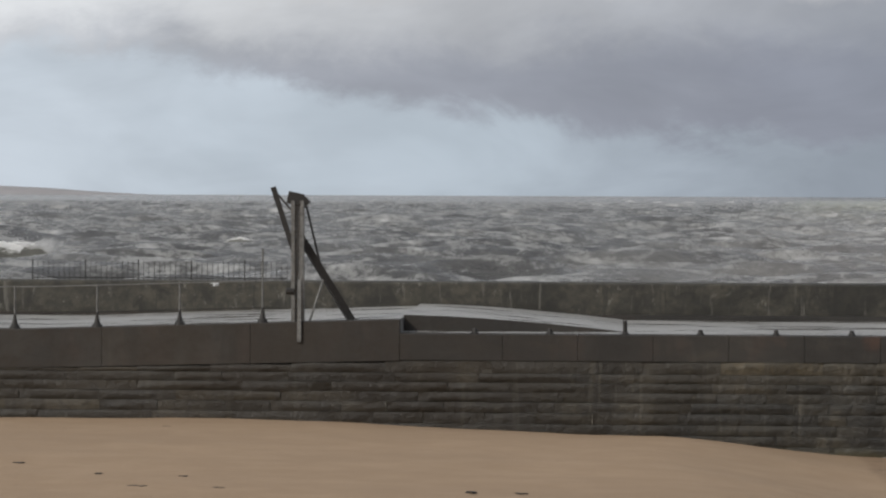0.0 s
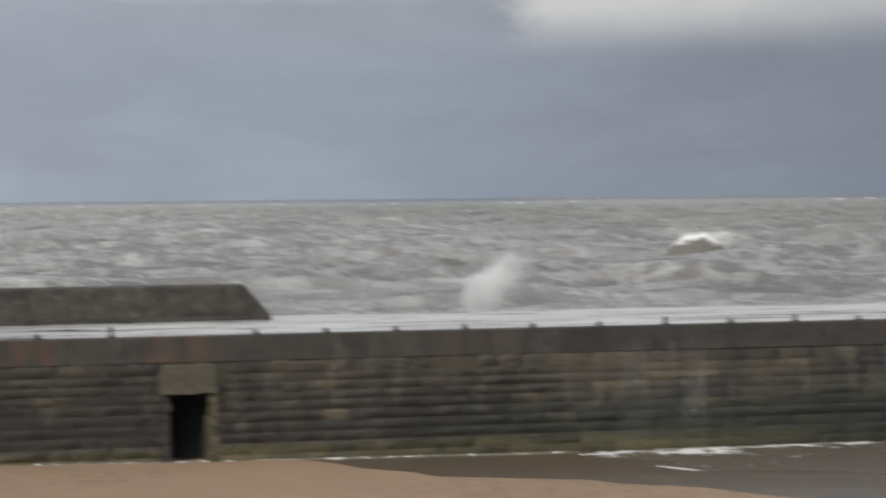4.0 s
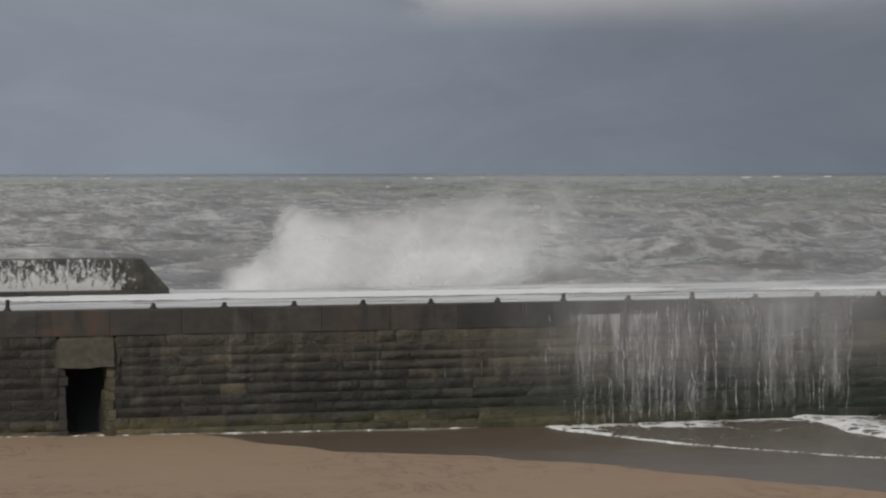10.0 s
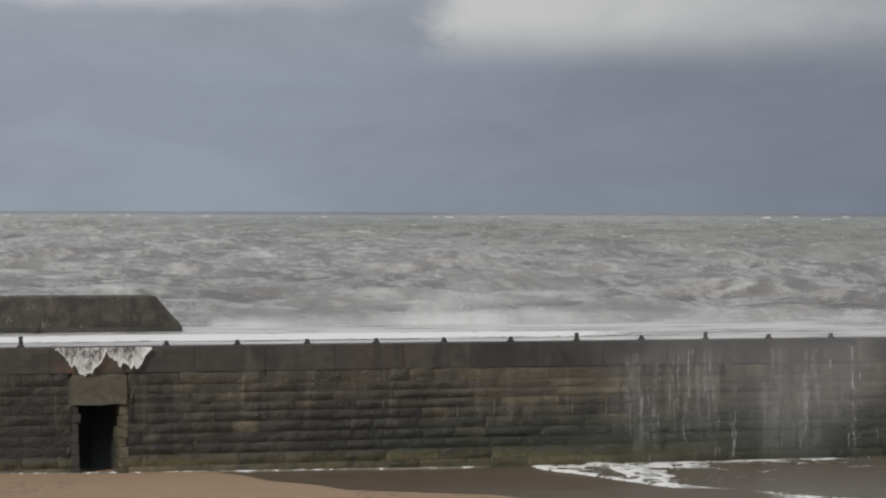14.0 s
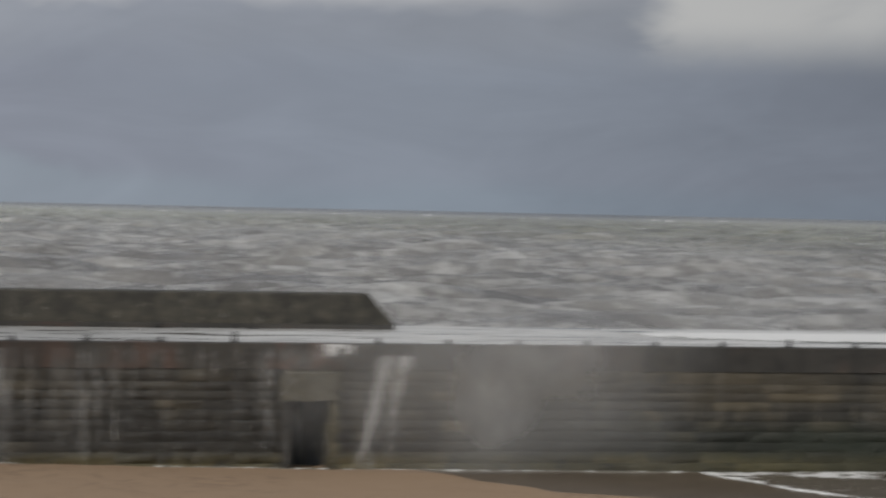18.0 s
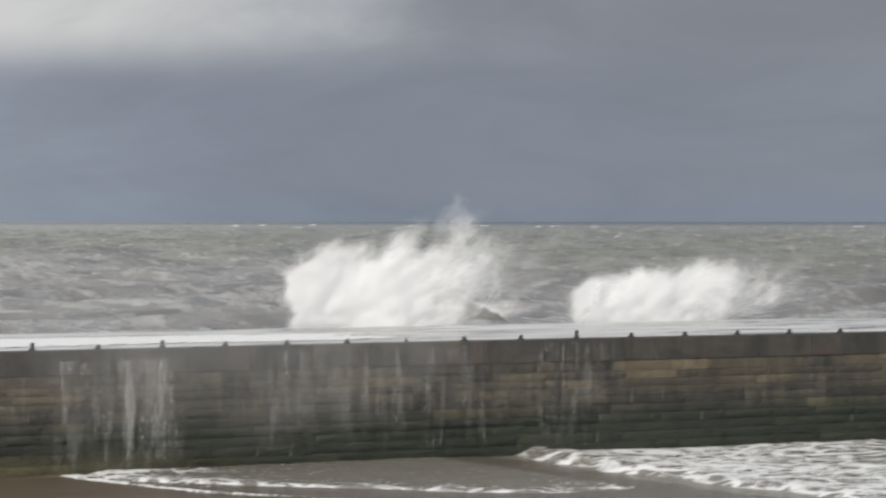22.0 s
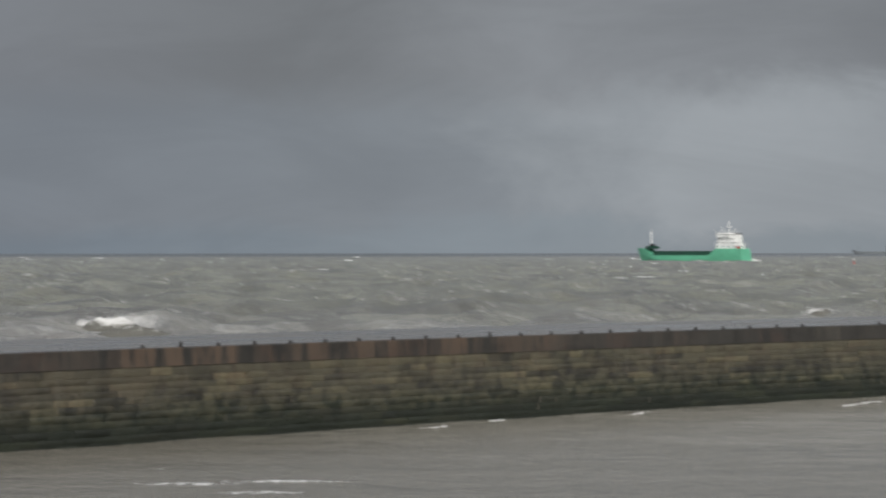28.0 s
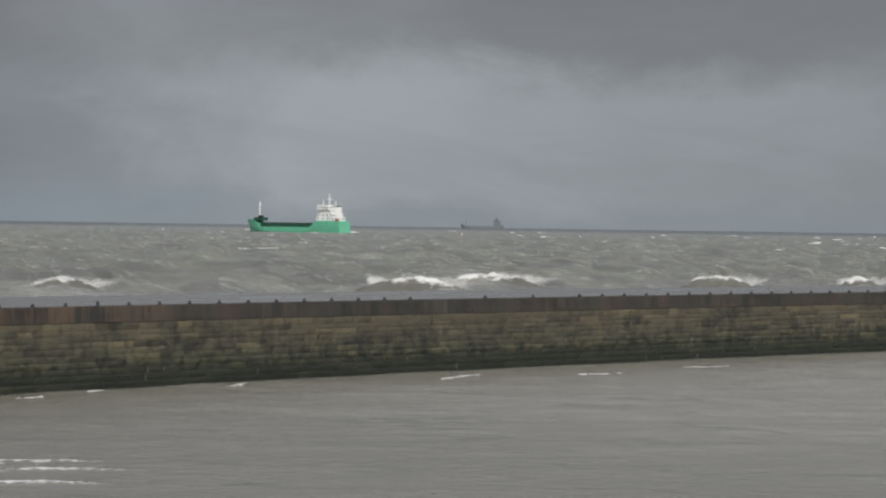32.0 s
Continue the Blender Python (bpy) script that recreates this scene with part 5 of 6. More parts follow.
def falls():
    """Water draining over the coping and down the face of the wall."""
    many = "thin white streams of seawater draining down the pier wall"

    def run(ob, k, t0, t1, slip=1.0, top=-0.05):
        under, inside, face = on_pier(k, 1.6, -7.0), on_pier(k, 1.2, top), on_pier(k, -0.16, top)
        rows = [(0.0, under if t0 > 0.5 else face)]
        if t0 > 0.5:
            rows += [(t0 - 0.4, under), (t0 - 0.2, inside), (t0, face)]
        rows += [(t1, on_pier(k, -0.16, top - slip)), (t1 + 0.5, on_pier(k, 0.9, top - slip)), (t1 + 0.9, on_pier(k, 1.6, top - 7.0)), (32.0, on_pier(k, 1.6, top - 7.0))]
        MOVES.append((ob, rows))

    H = 3.72
    run(cascade(many, 5.2, H, 1.6, 3, 0.5), 10.9, 8.55, 11.6, 0.5)
    run(cascade(many, 9.0, H, 0.90, 4, 0.3), 12.6, 9.6, 13.0, 0.5)
    run(cascade("heavy white curtain of seawater pouring off the deck", 8.6, 2.4, 2.2, 5, 0.75, LACE), 19.6, 7.6, 8.7, 0.6, 1.34)
    run(cascade(many, 0.9, H, 0.62, 6, 0.3), 0.28, 11.2, 13.7, 0.3)
    # scalloped tongues of water hanging off the coping
    fringe = thing("falling_water", "ragged white fringe of water dripping off the coping", "waterfall", kind="stuff")
    X, V = np.meshgrid(np.arange(-1.45, 1.45, 0.02), np.linspace(0, 1, 24))
    lobes = np.abs(np.sin((X + 1.35) * 2.24)) ** 0.6 * np.clip((1.42 - np.abs(X)) * 3, 0, 1)
    hang = 0.06 + lobes * (0.42 + 0.30 * np.exp(-((X + 0.4) / 0.35) ** 2)) + 0.55 * lobes * np.clip(billow(X * 7.0, X * 0, 91, 3) - 0.42, 0, 1)
    Z = 0.62 - hang * V
    dens = (0.42 + 0.25 * V + 0.7 * np.exp(-(1 - V) * hang / 0.05)) * np.clip((1.45 - np.abs(X)) / 0.15, 0, 1) * (0.75 + 0.5 * billow(X * 9, V * 1.5, 93, 2))
    part("sheet", mesh("sheet", np.stack([X, -0.10 * V, Z], -1).reshape(-1, 3), grid_faces(*X.shape), True, dense=dens.ravel()), LACE, fringe)
    run(fringe, 3.1, 13.75, 14.6, 0.15, 3.12)
    run(cascade(many, 5.6, H, 0.85, 8, 0.7), 4.5, 15.6, 17.6, 0.5)
    run(cascade(many, 4.0, H, 0.42, 9), 1.0, 15.8, 17.7, 0.3)
    run(cascade("ragged white lace of water spilling off the coping", 2.0, 0.9, 1.3, 18, 0.5, LACE), 3.45, 17.7, 18.4, 0.25, 2.9)
    run(cascade("white splash of water dropping from the coping to the sand", 1.5, H, 1.6, 28, 0.2, None, -0.9), 4.25, 17.65, 18.5, 0.5)
    run(cascade(many, 12.0, H, 0.60, 10, 0.5), 0.9, 17.6, 20.7, 0.4)
    run(cascade("heavy white curtain of seawater pouring off the deck", 5.4, H, 1.5, 11, 0.2, None, 0.55), 4.15, 20.3, 22.0, 0.3)
    run(cascade(many, 5.0, H, 1.1, 12, 0.4), 11.2, 20.8, 23.6, 0.4)
    run(cascade(many, 15.0, H, 0.42, 13, 0.5), 16.6, 21.2, 25.3, 0.4)
    run(cascade(many, 3.4, H, 0.42, 14), 10.0, 2.3, 4.8, 0.4)
    run(cascade(many, 10.5, H, 0.55, 15, 0.3), 12.4, 12.7, 15.6, 0.4)
    run(cascade(many, 7.0, H, 0.32, 25), 12.6, 15.3, 18.0, 0.4)
    run(cascade(many, 3.0, H, 0.26, 16), -0.4, 0.0, 3.0, 0.4)

    # lacework of white water running down the inner face of the parapet
    ob = thing("falling_water", "white lacework of water running down the sea parapet", "waterfall", kind="stuff")
    X, Z = np.meshgrid(np.arange(-6.4, 6.4, 0.1), np.arange(0.0, 1.16, 0.06))
    dens = np.clip((6.3 - np.abs(X)) / 1.5, 0, 1) * (0.30 + 0.75 * np.clip(1 - Z / 1.1, 0, 1) ** 1.5)
    part("sheet", mesh("sheet", np.stack([X, 0 * X, Z], -1).reshape(-1, 3), grid_faces(*X.shape), True, dense=dens.ravel()), NET, ob)
    away = on_pier(1.95, 10.4, 1.2)
    MOVES.append((ob, [(0.0, away), (8.9, away), (9.2, on_pier(1.95, 10.4, 3.72)), (9.5, on_pier(1.95, 9.76, 3.72)), (10.8, on_pier(1.95, 9.76, 3.62)), (11.7, on_pier(1.95, 9.76, 3.05)), (12.8, on_pier(1.95, 9.76, 2.5)), (32.0, on_pier(1.95, 9.76, 2.0))]))


falls()


def deck_foam():
    """Sheets of white water sliding over the flat deck."""
    def sheet(long, wide, seed, rows):
        X, Y = np.meshgrid(np.arange(-long / 2, long / 2, 0.2), np.arange(-wide / 2, wide / 2, 0.2))
        inside = 1.25 - (2 * X / long) ** 4 - np.abs(2 * Y / wide) ** 2 + 1.0 * (billow(X * 0.22, Y * 0.5, seed, 3) - 0.5)
        inside = inside - 0.25
        f = grid_faces(*X.shape)
        f = f[inside.ravel()[f].max(1) > 0.0]
        z = 0.03 * np.clip(inside, 0, 1)
        o = part("foam_sheet", mesh("foam_sheet", np.stack([X, Y, z], -1).reshape(-1, 3), f, True, foam=np.clip(0.75 + 1.2 * inside, 0, 2.0).ravel()), WASH)
        tagged(o, "sheet of white foam sliding over the wet pier deck", "foam", "deck foam", "stuff")
        MOVES.append((o, [(t, on_pier(k, d, TOP + 0.004 if up else TOP - 0.5)) for t, k, d, up in rows]))

    sheet(24.0, 4.5, 3, [(0.0, 8.5, 6.5, 0), (8.8, 8.5, 6.5, 0), (9.2, 8.2, 7.5, 1), (11.0, 7.6, 6.4, 1), (13.0, 6.4, 5.2, 1), (14.5, 6.0, 4.6, 1), (16.0, 5.5, 4.0, 0), (32.0, 5.5, 4.0, 0)])
    sheet(26.0, 6.0, 5, [(0.0, 13.0, 7.5, 0), (15.6, 13.0, 8.5, 0), (16.4, 15.0, 8.0, 1), (18.5, 14.5, 6.5, 1), (22.0, 11.0, 5.5, 1), (25.0, 10.0, 4.5, 0), (32.0, 10.0, 4.0, 0)])
    sheet(26.0, 3.0, 7, [(0.0, 22.0, 9.0, 0), (6.2, 22.0, 9.0, 0), (6.6, 22.0, 9.5, 1), (8.5, 21.0, 7.0, 1), (12.0, 20.0, 5.5, 1), (14.0, 20.0, 5.0, 0), (32.0, 20.0, 5.0, 0)])


deck_foam()


# ---- waves running up the inner beach ----
def make_wash(label, deep, long, seed, crest=0.42, lace=1.0, slant=0.40, tip=0.75, bend=12.0):  # x runs back from the front
    xs, ys = np.arange(-1.5, long, 0.3), np.arange(-deep, 0.9, 0.3)
    X, Y = np.meshgrid(xs, ys)
    front = 2.2 * (billow(Y * 0.16, Y * 0 + 2.0, seed, 3) - 0.5) + slant * np.maximum(-Y - bend, 0)
    u = X - front
    near = np.exp(-np.maximum(-Y - 3, 0) / 11.0)
    roll = np.where(u < 0.7, np.exp(-((u - 0.7) / 0.45) ** 2), np.exp(-(u - 0.7) / 1.5)) * step(u, -0.3, 0.4)
    roll = roll * crest * (0.25 + 0.75 * near) * (0.62 + 0.76 * billow(Y * 0.3, X * 0.2, seed + 2, 3))
    body = 0.07 * step(u, -0.35, 0.4) + 0.05 * (billow(X * 0.7, Y * 0.9, seed + 4, 3) - 0.5)
    fade = 1 - step(X, long * 0.75, long)
    lumps = 0.04 * crest * (billow(X * 1.6, Y * 1.6, seed + 8, 3) - 0.5) * np.exp(-np.maximum(u, 0) / 4.0)
    z = -0.10 + roll + body * 1.4 + lumps
    z = np.where(u < -0.3, -0.5, z) - 0.35 * (1 - fade) - 0.4 * (1 - step(Y, -deep, -deep + 5.0))
    foam = lace * np.clip((tip * np.clip(1.9 * billow(Y * 0.35, X * 0.3, seed + 12, 4) - 0.45, 0, 1) * (0.35 + 0.65 * near)) * np.exp(-np.maximum(u - 0.2, 0) / 1.1) + fade * (0.10 + 0.95 * np.exp(-np.maximum(u, 0) / 18.0) * billow(X * 0.20, Y * 0.16, seed + 6, 3)), 0, 1.0)
    if deep > 40:
        foam = foam * (1 - 0.45 * np.exp(-np.maximum(u, 0) / 3.0))
        foam = foam + 0.95 * np.exp(-np.maximum(u, 0) / 9.0) * step(u, -0.4, 0.1) * step(-Y, 17, 28) * (0.4 + billow(X * 0.3, Y * 0.3, seed + 17, 3))
    w = part("foam_wash", mesh("foam_wash", np.stack([X, Y, z], -1).reshape(-1, 3), grid_faces(len(ys), len(xs)), True, foam=foam.ravel()), WASH)
    return tagged(w, label, "wave", kind="stuff")


def washes():
    a = make_wash("low wave of white foam running up the wet beach", 24, 26, 3, 0.16, 1.0, 0.55, 0.6, 8.0)
    rows = [(0.0, 21.0), (4.0, 17.5), (6.5, 16.3), (7.0, 16.0), (8.0, 15.7), (9.0, 14.6), (10.0, 13.5), (11.0, 12.4), (13.0, 10.6), (14.0, 10.0), (17.0, 10.6), (19.0, 14.0), (21.0, 22.0), (32.0, 60.0)]
    MOVES.append((a, [(t, on_pier(k, 0, (-0.06 if t < 10.5 else -0.10) if t < 18 else -0.9)) for t, k in rows]))
    b = make_wash("low wave of white foam running up the wet beach", 52, 48, 9, 0.24, 1.30, 0.28, 0.45)
    rows = [(0.0, 60.0), (18.0, 32.0), (20.5, 22.5), (21.5, 19.4), (22.0, 17.8), (22.5, 16.6), (23.0, 16.0), (24.0, 14.9), (25.2, 13.4), (26.5, 11.0), (28.5, 10.0), (32.0, 8.0)]
    MOVES.append((b, [(t, on_pier(k, 0, (-0.05 if t < 24 else 0.0) if 20 < t < 28 else -0.9)) for t, k in rows]))
    c = make_wash("curling foam-crested wave beside the pier wall", 30, 12, 15, 0.66, 0.50, 0.0, 0.66)
    rows = [(0.0, 75.0), (22.0, 43.0), (24.0, 36.5), (25.2, 32.6), (26.0, 30.6), (26.5, 28.6), (28.5, 22.0), (32.0, 10.0)]
    MOVES.append((c, [(t, on_pier(k, 0, 0.0 if 23 < t < 28 else -0.9, -7)) for t, k in rows]))
    e = make_wash("thin sheet of grey water streaked with foam running up the sand", 16, 15.5, 41, 0.05, 0.62, 0.9, 0.9, 3.0)
    rows = [(0.0, 30.0), (19.5, 26.0), (20.8, 18.0), (21.2, 13.5), (21.5, 11.6), (22.0, 10.7), (23.0, 10.0), (24.0, 9.6), (25.2, 10.6), (26.5, 12.5), (28.5, 22.0), (32.0, 30.0)]
    MOVES.append((e, [(t, on_pier(k, 0, 0.0 if 20 < t < 27 else -0.9)) for t, k in rows]))
    # a thin film of water with a curved white rim
    X, Y = np.meshgrid(np.arange(-0.6, 17.0, 0.14), np.arange(-20.0, 0.1, 0.2))
    u = X - 0.034 * Y ** 2 - 0.5 * (billow(Y * 0.4, Y * 0 + 5, 31, 3) - 0.5)
    rim = np.exp(-((u - 0.14) / (0.10 + 0.16 * np.exp(Y / 4.0))) ** 2)
    back = (0.75 * np.exp(Y / 2.6) + 0.35 * np.exp(Y / 9.0)) * step(u, 0.2, 0.6) * billow(X * 0.5, Y * 0.9, 33, 3)
    foam = np.clip(1.3 * rim * (0.62 + 0.6 * billow(Y * 0.8, Y * 0, 35, 3)) + back, 0, 1) * (1 - step(X, 8.0, 14.0))
    f = grid_faces(*X.shape)
    f = f[u.ravel()[f].min(1) > -0.12]
    d = part("foam_wash", mesh("foam_wash", np.stack([X, Y, 0.015 - 0.10 * (1 - step(u, -0.12, 0.10)) - 0.10 * step(X, 13, 16.5)], -1).reshape(-1, 3), f, True, foam=foam.ravel()), FILM)
    tagged(d, "thin film of water with a curved white foam rim", "wave", kind="stuff")
    rows = [(0.0, 9.0, -0.06), (4.0, 8.4, -0.05), (6.5, 12.0, -0.05), (7.0, 11.75, -0.05), (8.0, 11.2, -0.05), (10.0, 9.7, -0.04), (12.0, 9.1, -0.03), (14.0, 9.3, -0.03), (17.0, 8.6, -0.03), (19.5, 8.8, -0.03), (20.4, 9.0, -0.16), (21.3, 10.6, -0.16), (22.0, 10.4, -0.05), (23.0, 9.8, -0.04), (24.0, 9.3, -0.04), (26.0, 9.6, -0.05), (32.0, 10.0, -0.06)]
    MOVES.append((d, [(t, on_pier(k, -0.1, z)) for t, k, z in rows]))
    for k, d0, w in ((49.5, -1.6, 2.2), (45.5, -1.3, 1.6), (43.0, -1.8, 1.4), (56.5, -4.0, 3.0), (60.5, -6.5, 2.4), (66.0, -6.0, 3.4)):
        xs, ys = np.arange(-w, w, 0.10), np.arange(-0.9, 0.9, 0.09)
        X, Y = np.meshgrid(xs, ys)
        mid = 0.5 * np.sin(X * 0.9 + k) + 0.7 * (billow(X * 0.7, X * 0, k, 3) - 0.5)
        inside = 0.8 - (X / w) ** 2 - ((Y - mid) / 0.34) ** 2 + 1.6 * (billow(X * 1.2, Y * 2.5, k, 3) - 0.5)
        z = -0.20 + 0.13 * step(inside, -0.2, 0.5)
        p = part("foam_patch", mesh("foam_patch", np.stack([X, Y, z], -1).reshape(-1, 3), grid_faces(len(ys), len(xs)), True, foam=np.clip(inside, 0, 1).ravel()), WASH)
        tagged(p, "small white streak of foam on the harbour water", "foam", "foam streaks", "stuff")
        MOVES.append((p, [(0.0, on_pier(k + 2.0, d0, 0.0)), (28.5, on_pier(k + 0.25, d0, 0.0)), (32.0, on_pier(k, d0, 0.0))]))


def drifting_streaks():
    """Torn pale streaks of foam that drift over the calm water late on."""
    for i, (k, d0, w) in enumerate(((31.6, -13.0, 3.2), (30.4, -15.2, 4.2), (31.8, -16.6, 3.4), (29.6, -17.4, 3.0), (30.8, -19.4, 4.0), (28.8, -21.5, 3.0))):
        X, Y = np.meshgrid(np.arange(-w, w, 0.12), np.arange(-1.6, 1.6, 0.12))
        mid = 0.9 * (billow(X * 0.35, X * 0, i + 3, 3) - 0.5)
        inside = 0.75 - (X / w) ** 2 - ((Y - mid) / 0.8) ** 2 + 1.5 * (billow(X * 0.6, Y * 2.0, i + 5, 4) - 0.5)
        z = -0.22 + 0.15 * step(inside, -0.25, 0.5)
        p = part("foam_patch", mesh("foam_patch", np.stack([X, Y, z], -1).reshape(-1, 3), grid_faces(*X.shape), True, foam=0.62 * np.clip(inside, 0, 1).ravel()), WASH)
        tagged(p, "torn pale streak of foam drifting on the harbour water", "foam", "foam streaks", "stuff")
        MOVES.append((p, [(0.0, on_pier(k + 6, d0 + 6, -0.4, -52)), (26.6, on_pier(k + 1, d0 + 2, -0.4, -52)), (28.3, on_pier(k + 0.2, d0 + 1, 0.0, -52)), (29.0, on_pier(k, d0, 0.0, -52)), (32.0, on_pier(k - 0.6, d0 - 7.5, 0.0, -52))]))


def make_foam_line():
    xs = np.arange(-1.6, 9.0, 0.06)
    ys = np.linspace(-0.55, 0.06, 9)
    K, Y = np.meshgrid(xs, ys)
    wide = 0.02 + 0.55 * (billow(K * 0.9, K * 0, 3, 4) - 0.36)
    inside = step(Y, -wide - 0.1, -wide + 0.02)
    z = sand_height(K, Y) - 0.05 + 0.08 * inside
    p = pier(K.ravel(), Y.ravel(), z.ravel())
    f = part("foam_line", mesh("foam_line", p, grid_faces(len(ys), len(xs)), True, foam=(0.04 + 0.40 * inside).ravel()), WASH)
    tagged(f, "thin line of white foam along the foot of the wall", "foam", kind="stuff")


washes()
drifting_streaks()
make_foam_line()
WEED_AT = ((-11.75, -14.2, 0.19), (-10.7, -16.6, 0.17), (-10.05, -19.2, 0.19), (-9.75, -17.0, 0.17), (-10.9, -3.3, 0.11), (-9.25, -19.3, 0.14), (-6.65, -19.0, 0.25), (-6.15, -19.0, 0.22),
           (-4.5, -20.2, 0.17), (-0.35, -14.2, 0.14), (12.95, -30.6, 0.19), (11.15, -26.7, 0.11), (11.25, -21.6, 0.14))
WEED = plain("dark_seaweed", (0.018, 0.014, 0.010), 0.5, scale=12, vary=0.4)


def make_weed():
    rng = np.random.RandomState(17)
    for k, d, s in WEED_AT:
        bm = bmesh.new()
        s = s * 0.7
        for _ in range(7):
            r = bmesh.ops.create_icosphere(bm, subdivisions=1, radius=1.0)
            c = Vector((rng.normal(0, 0.5), rng.normal(0, 0.4), 0.05)) * s
            for v in r["verts"]:
                v.co = Vector((v.co.x * 0.45 * s * rng.uniform(0.6, 1.2), v.co.y * 0.3 * s * rng.uniform(0.6, 1.2), v.co.z * 0.10 * s * rng.uniform(0.5, 1.3))) + c
        x, y, _ = pier(k, d, 0.0)
        w = part("seaweed_clump", bm, WEED)
        w.location = (float(x), float(y), float(sand_height(np.array(k), np.array(d))) + 0.01)
        tagged(w, "small dark clump of seaweed washed up on the sand", "seaweed", "seaweed clumps")


make_weed()


# ---- single breakers on the open sea ----
def breaker(x, y, t, long, high, seed, white=1.0):
    """A steep wave with a torn crest that runs in towards the pier."""
    xs, ys = np.linspace(-long, long, 70), np.arange(-4.0, 4.01, 0.25)
    X, Y = np.meshgrid(xs, ys)
    along = np.exp(-(X / (long * 0.55)) ** 2)
    ridge = 0.7 * np.sin(X * 0.25 + seed) + 1.0 * (billow(X * 0.25, X * 0 + 1, seed, 3) - 0.5)
    u = Y - ridge
    face = np.where(u < 0, np.exp(-(u / 0.8) ** 2), np.exp(-(u / 2.0) ** 2))
    z = high * along * face * (0.8 + 0.5 * billow(X * 0.8, Y * 0.3, seed + 2, 3)) - 0.12
    crest = np.exp(-((u - 0.15) / 0.8) ** 2) * along * (0.35 + 1.3 * billow(X * 0.35, Y * 0.1, seed + 7, 3))
    z = z + 0.16 * crest * billow(X * 2.2, Y * 2.2, seed + 9, 3) * white
    foam = np.clip((crest - 0.34) * 2.0 * white, 0, 1.1) - 0.05
    z = z - 1.2 * (1 - along) ** 2 - 0.5 * step(np.abs(Y), 2.2, 4.0)
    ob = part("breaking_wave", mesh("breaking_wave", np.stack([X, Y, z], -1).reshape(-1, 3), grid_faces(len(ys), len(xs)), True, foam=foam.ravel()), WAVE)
    rng = np.random.RandomState(seed + 60)
    n = int(900 * white * long / 6)
    qx = rng.normal(0, long * 0.33, n)
    qz = rng.exponential(0.35, n) * high * 0.8 * np.exp(-(qx / (long * 0.5)) ** 2)
    ridge_at = 0.7 * np.sin(qx * 0.25 + seed) + 1.0 * (billow(qx * 0.25, qx * 0 + 1, seed, 3) - 0.5)
    keep = billow(qx * 0.7, qz * 0.9, seed + 30, 3) > 0.47
    pts = np.stack([qx - 0.8 * qz, ridge_at + rng.normal(0.3, 0.35, n), high * 0.82 * np.exp(-(qx / (long * 0.55)) ** 2) + qz], -1)[keep]
    if white > 0.6 and len(pts) > 8:
        part("spindrift", drops("spindrift", pts, np.exp(rng.normal(math.log(0.018), 0.5, len(pts)))), DROP, ob, "fine white drops torn off the crest")
    if high >= 1.4 and white > 0.8:
        VX, VZ = np.meshgrid(np.arange(-long, long * 2.0, 0.25), np.arange(-0.6, high * 1.9, 0.2))
        dens = 1.05 * spray_shape(VX, np.maximum(VZ, 0), long * 0.8, high * 0.95, 0.3, long * 1.1, seed + 80, 0.6)
        f = grid_faces(*VX.shape)
        f = f[dens.ravel()[f].max(1) > 0.01]
        part("spindrift", mesh("spindrift", np.stack([VX, 0.4 + 0 * VX, VZ + high * 0.25], -1).reshape(-1, 3), f, True, dense=dens.ravel()), SPRAY, ob)
    tagged(ob, "steep grey sea wave with a torn white crest", "wave", "breaking waves", "stuff")
    turn = -math.degrees(math.atan2(x, y)) * 0.8
    r = math.hypot(x, y)
    ux, uy = -x / r, -y / r

    def at(s, z0=0.0):
        m = (s - t) * 2.6
        return pose(x + ux * m + 0.8 * (s - t), y + uy * m, z0, 0, 0, turn)

    deep, lead = -1.5 - 2.0 * high, 0.55 if high > 2.4 else 1.1
    rows = [(0.0, at(t - 4.5, deep))] if t > 4.5 else []
    rows += [(max(t - 4.0, 0.1), at(max(t - 4.0, 0.1), deep)), (max(t - 1.5, 0.15), at(max(t - 1.5, 0.15), 0.55 * deep)), (max(t - lead, 0.2), at(max(t - lead, 0.2), -0.2))] if t > 1.8 else [(0.0, at(0.0))]
    rows += [(t + 0.01, at(t)), (t + 1.8, at(t + 1.8, -0.3 * high)), (t + 3.6, at(t + 3.6, deep))]
    rows = [r0 for r0 in rows if r0[0] < 31.9] + [(32.0, at(min(t + 4.0, 32.0) if t + 4 > 32 else t + 4.0, 0.0 if t + 1.5 > 32 else deep))]
    MOVES.append((ob, rows))


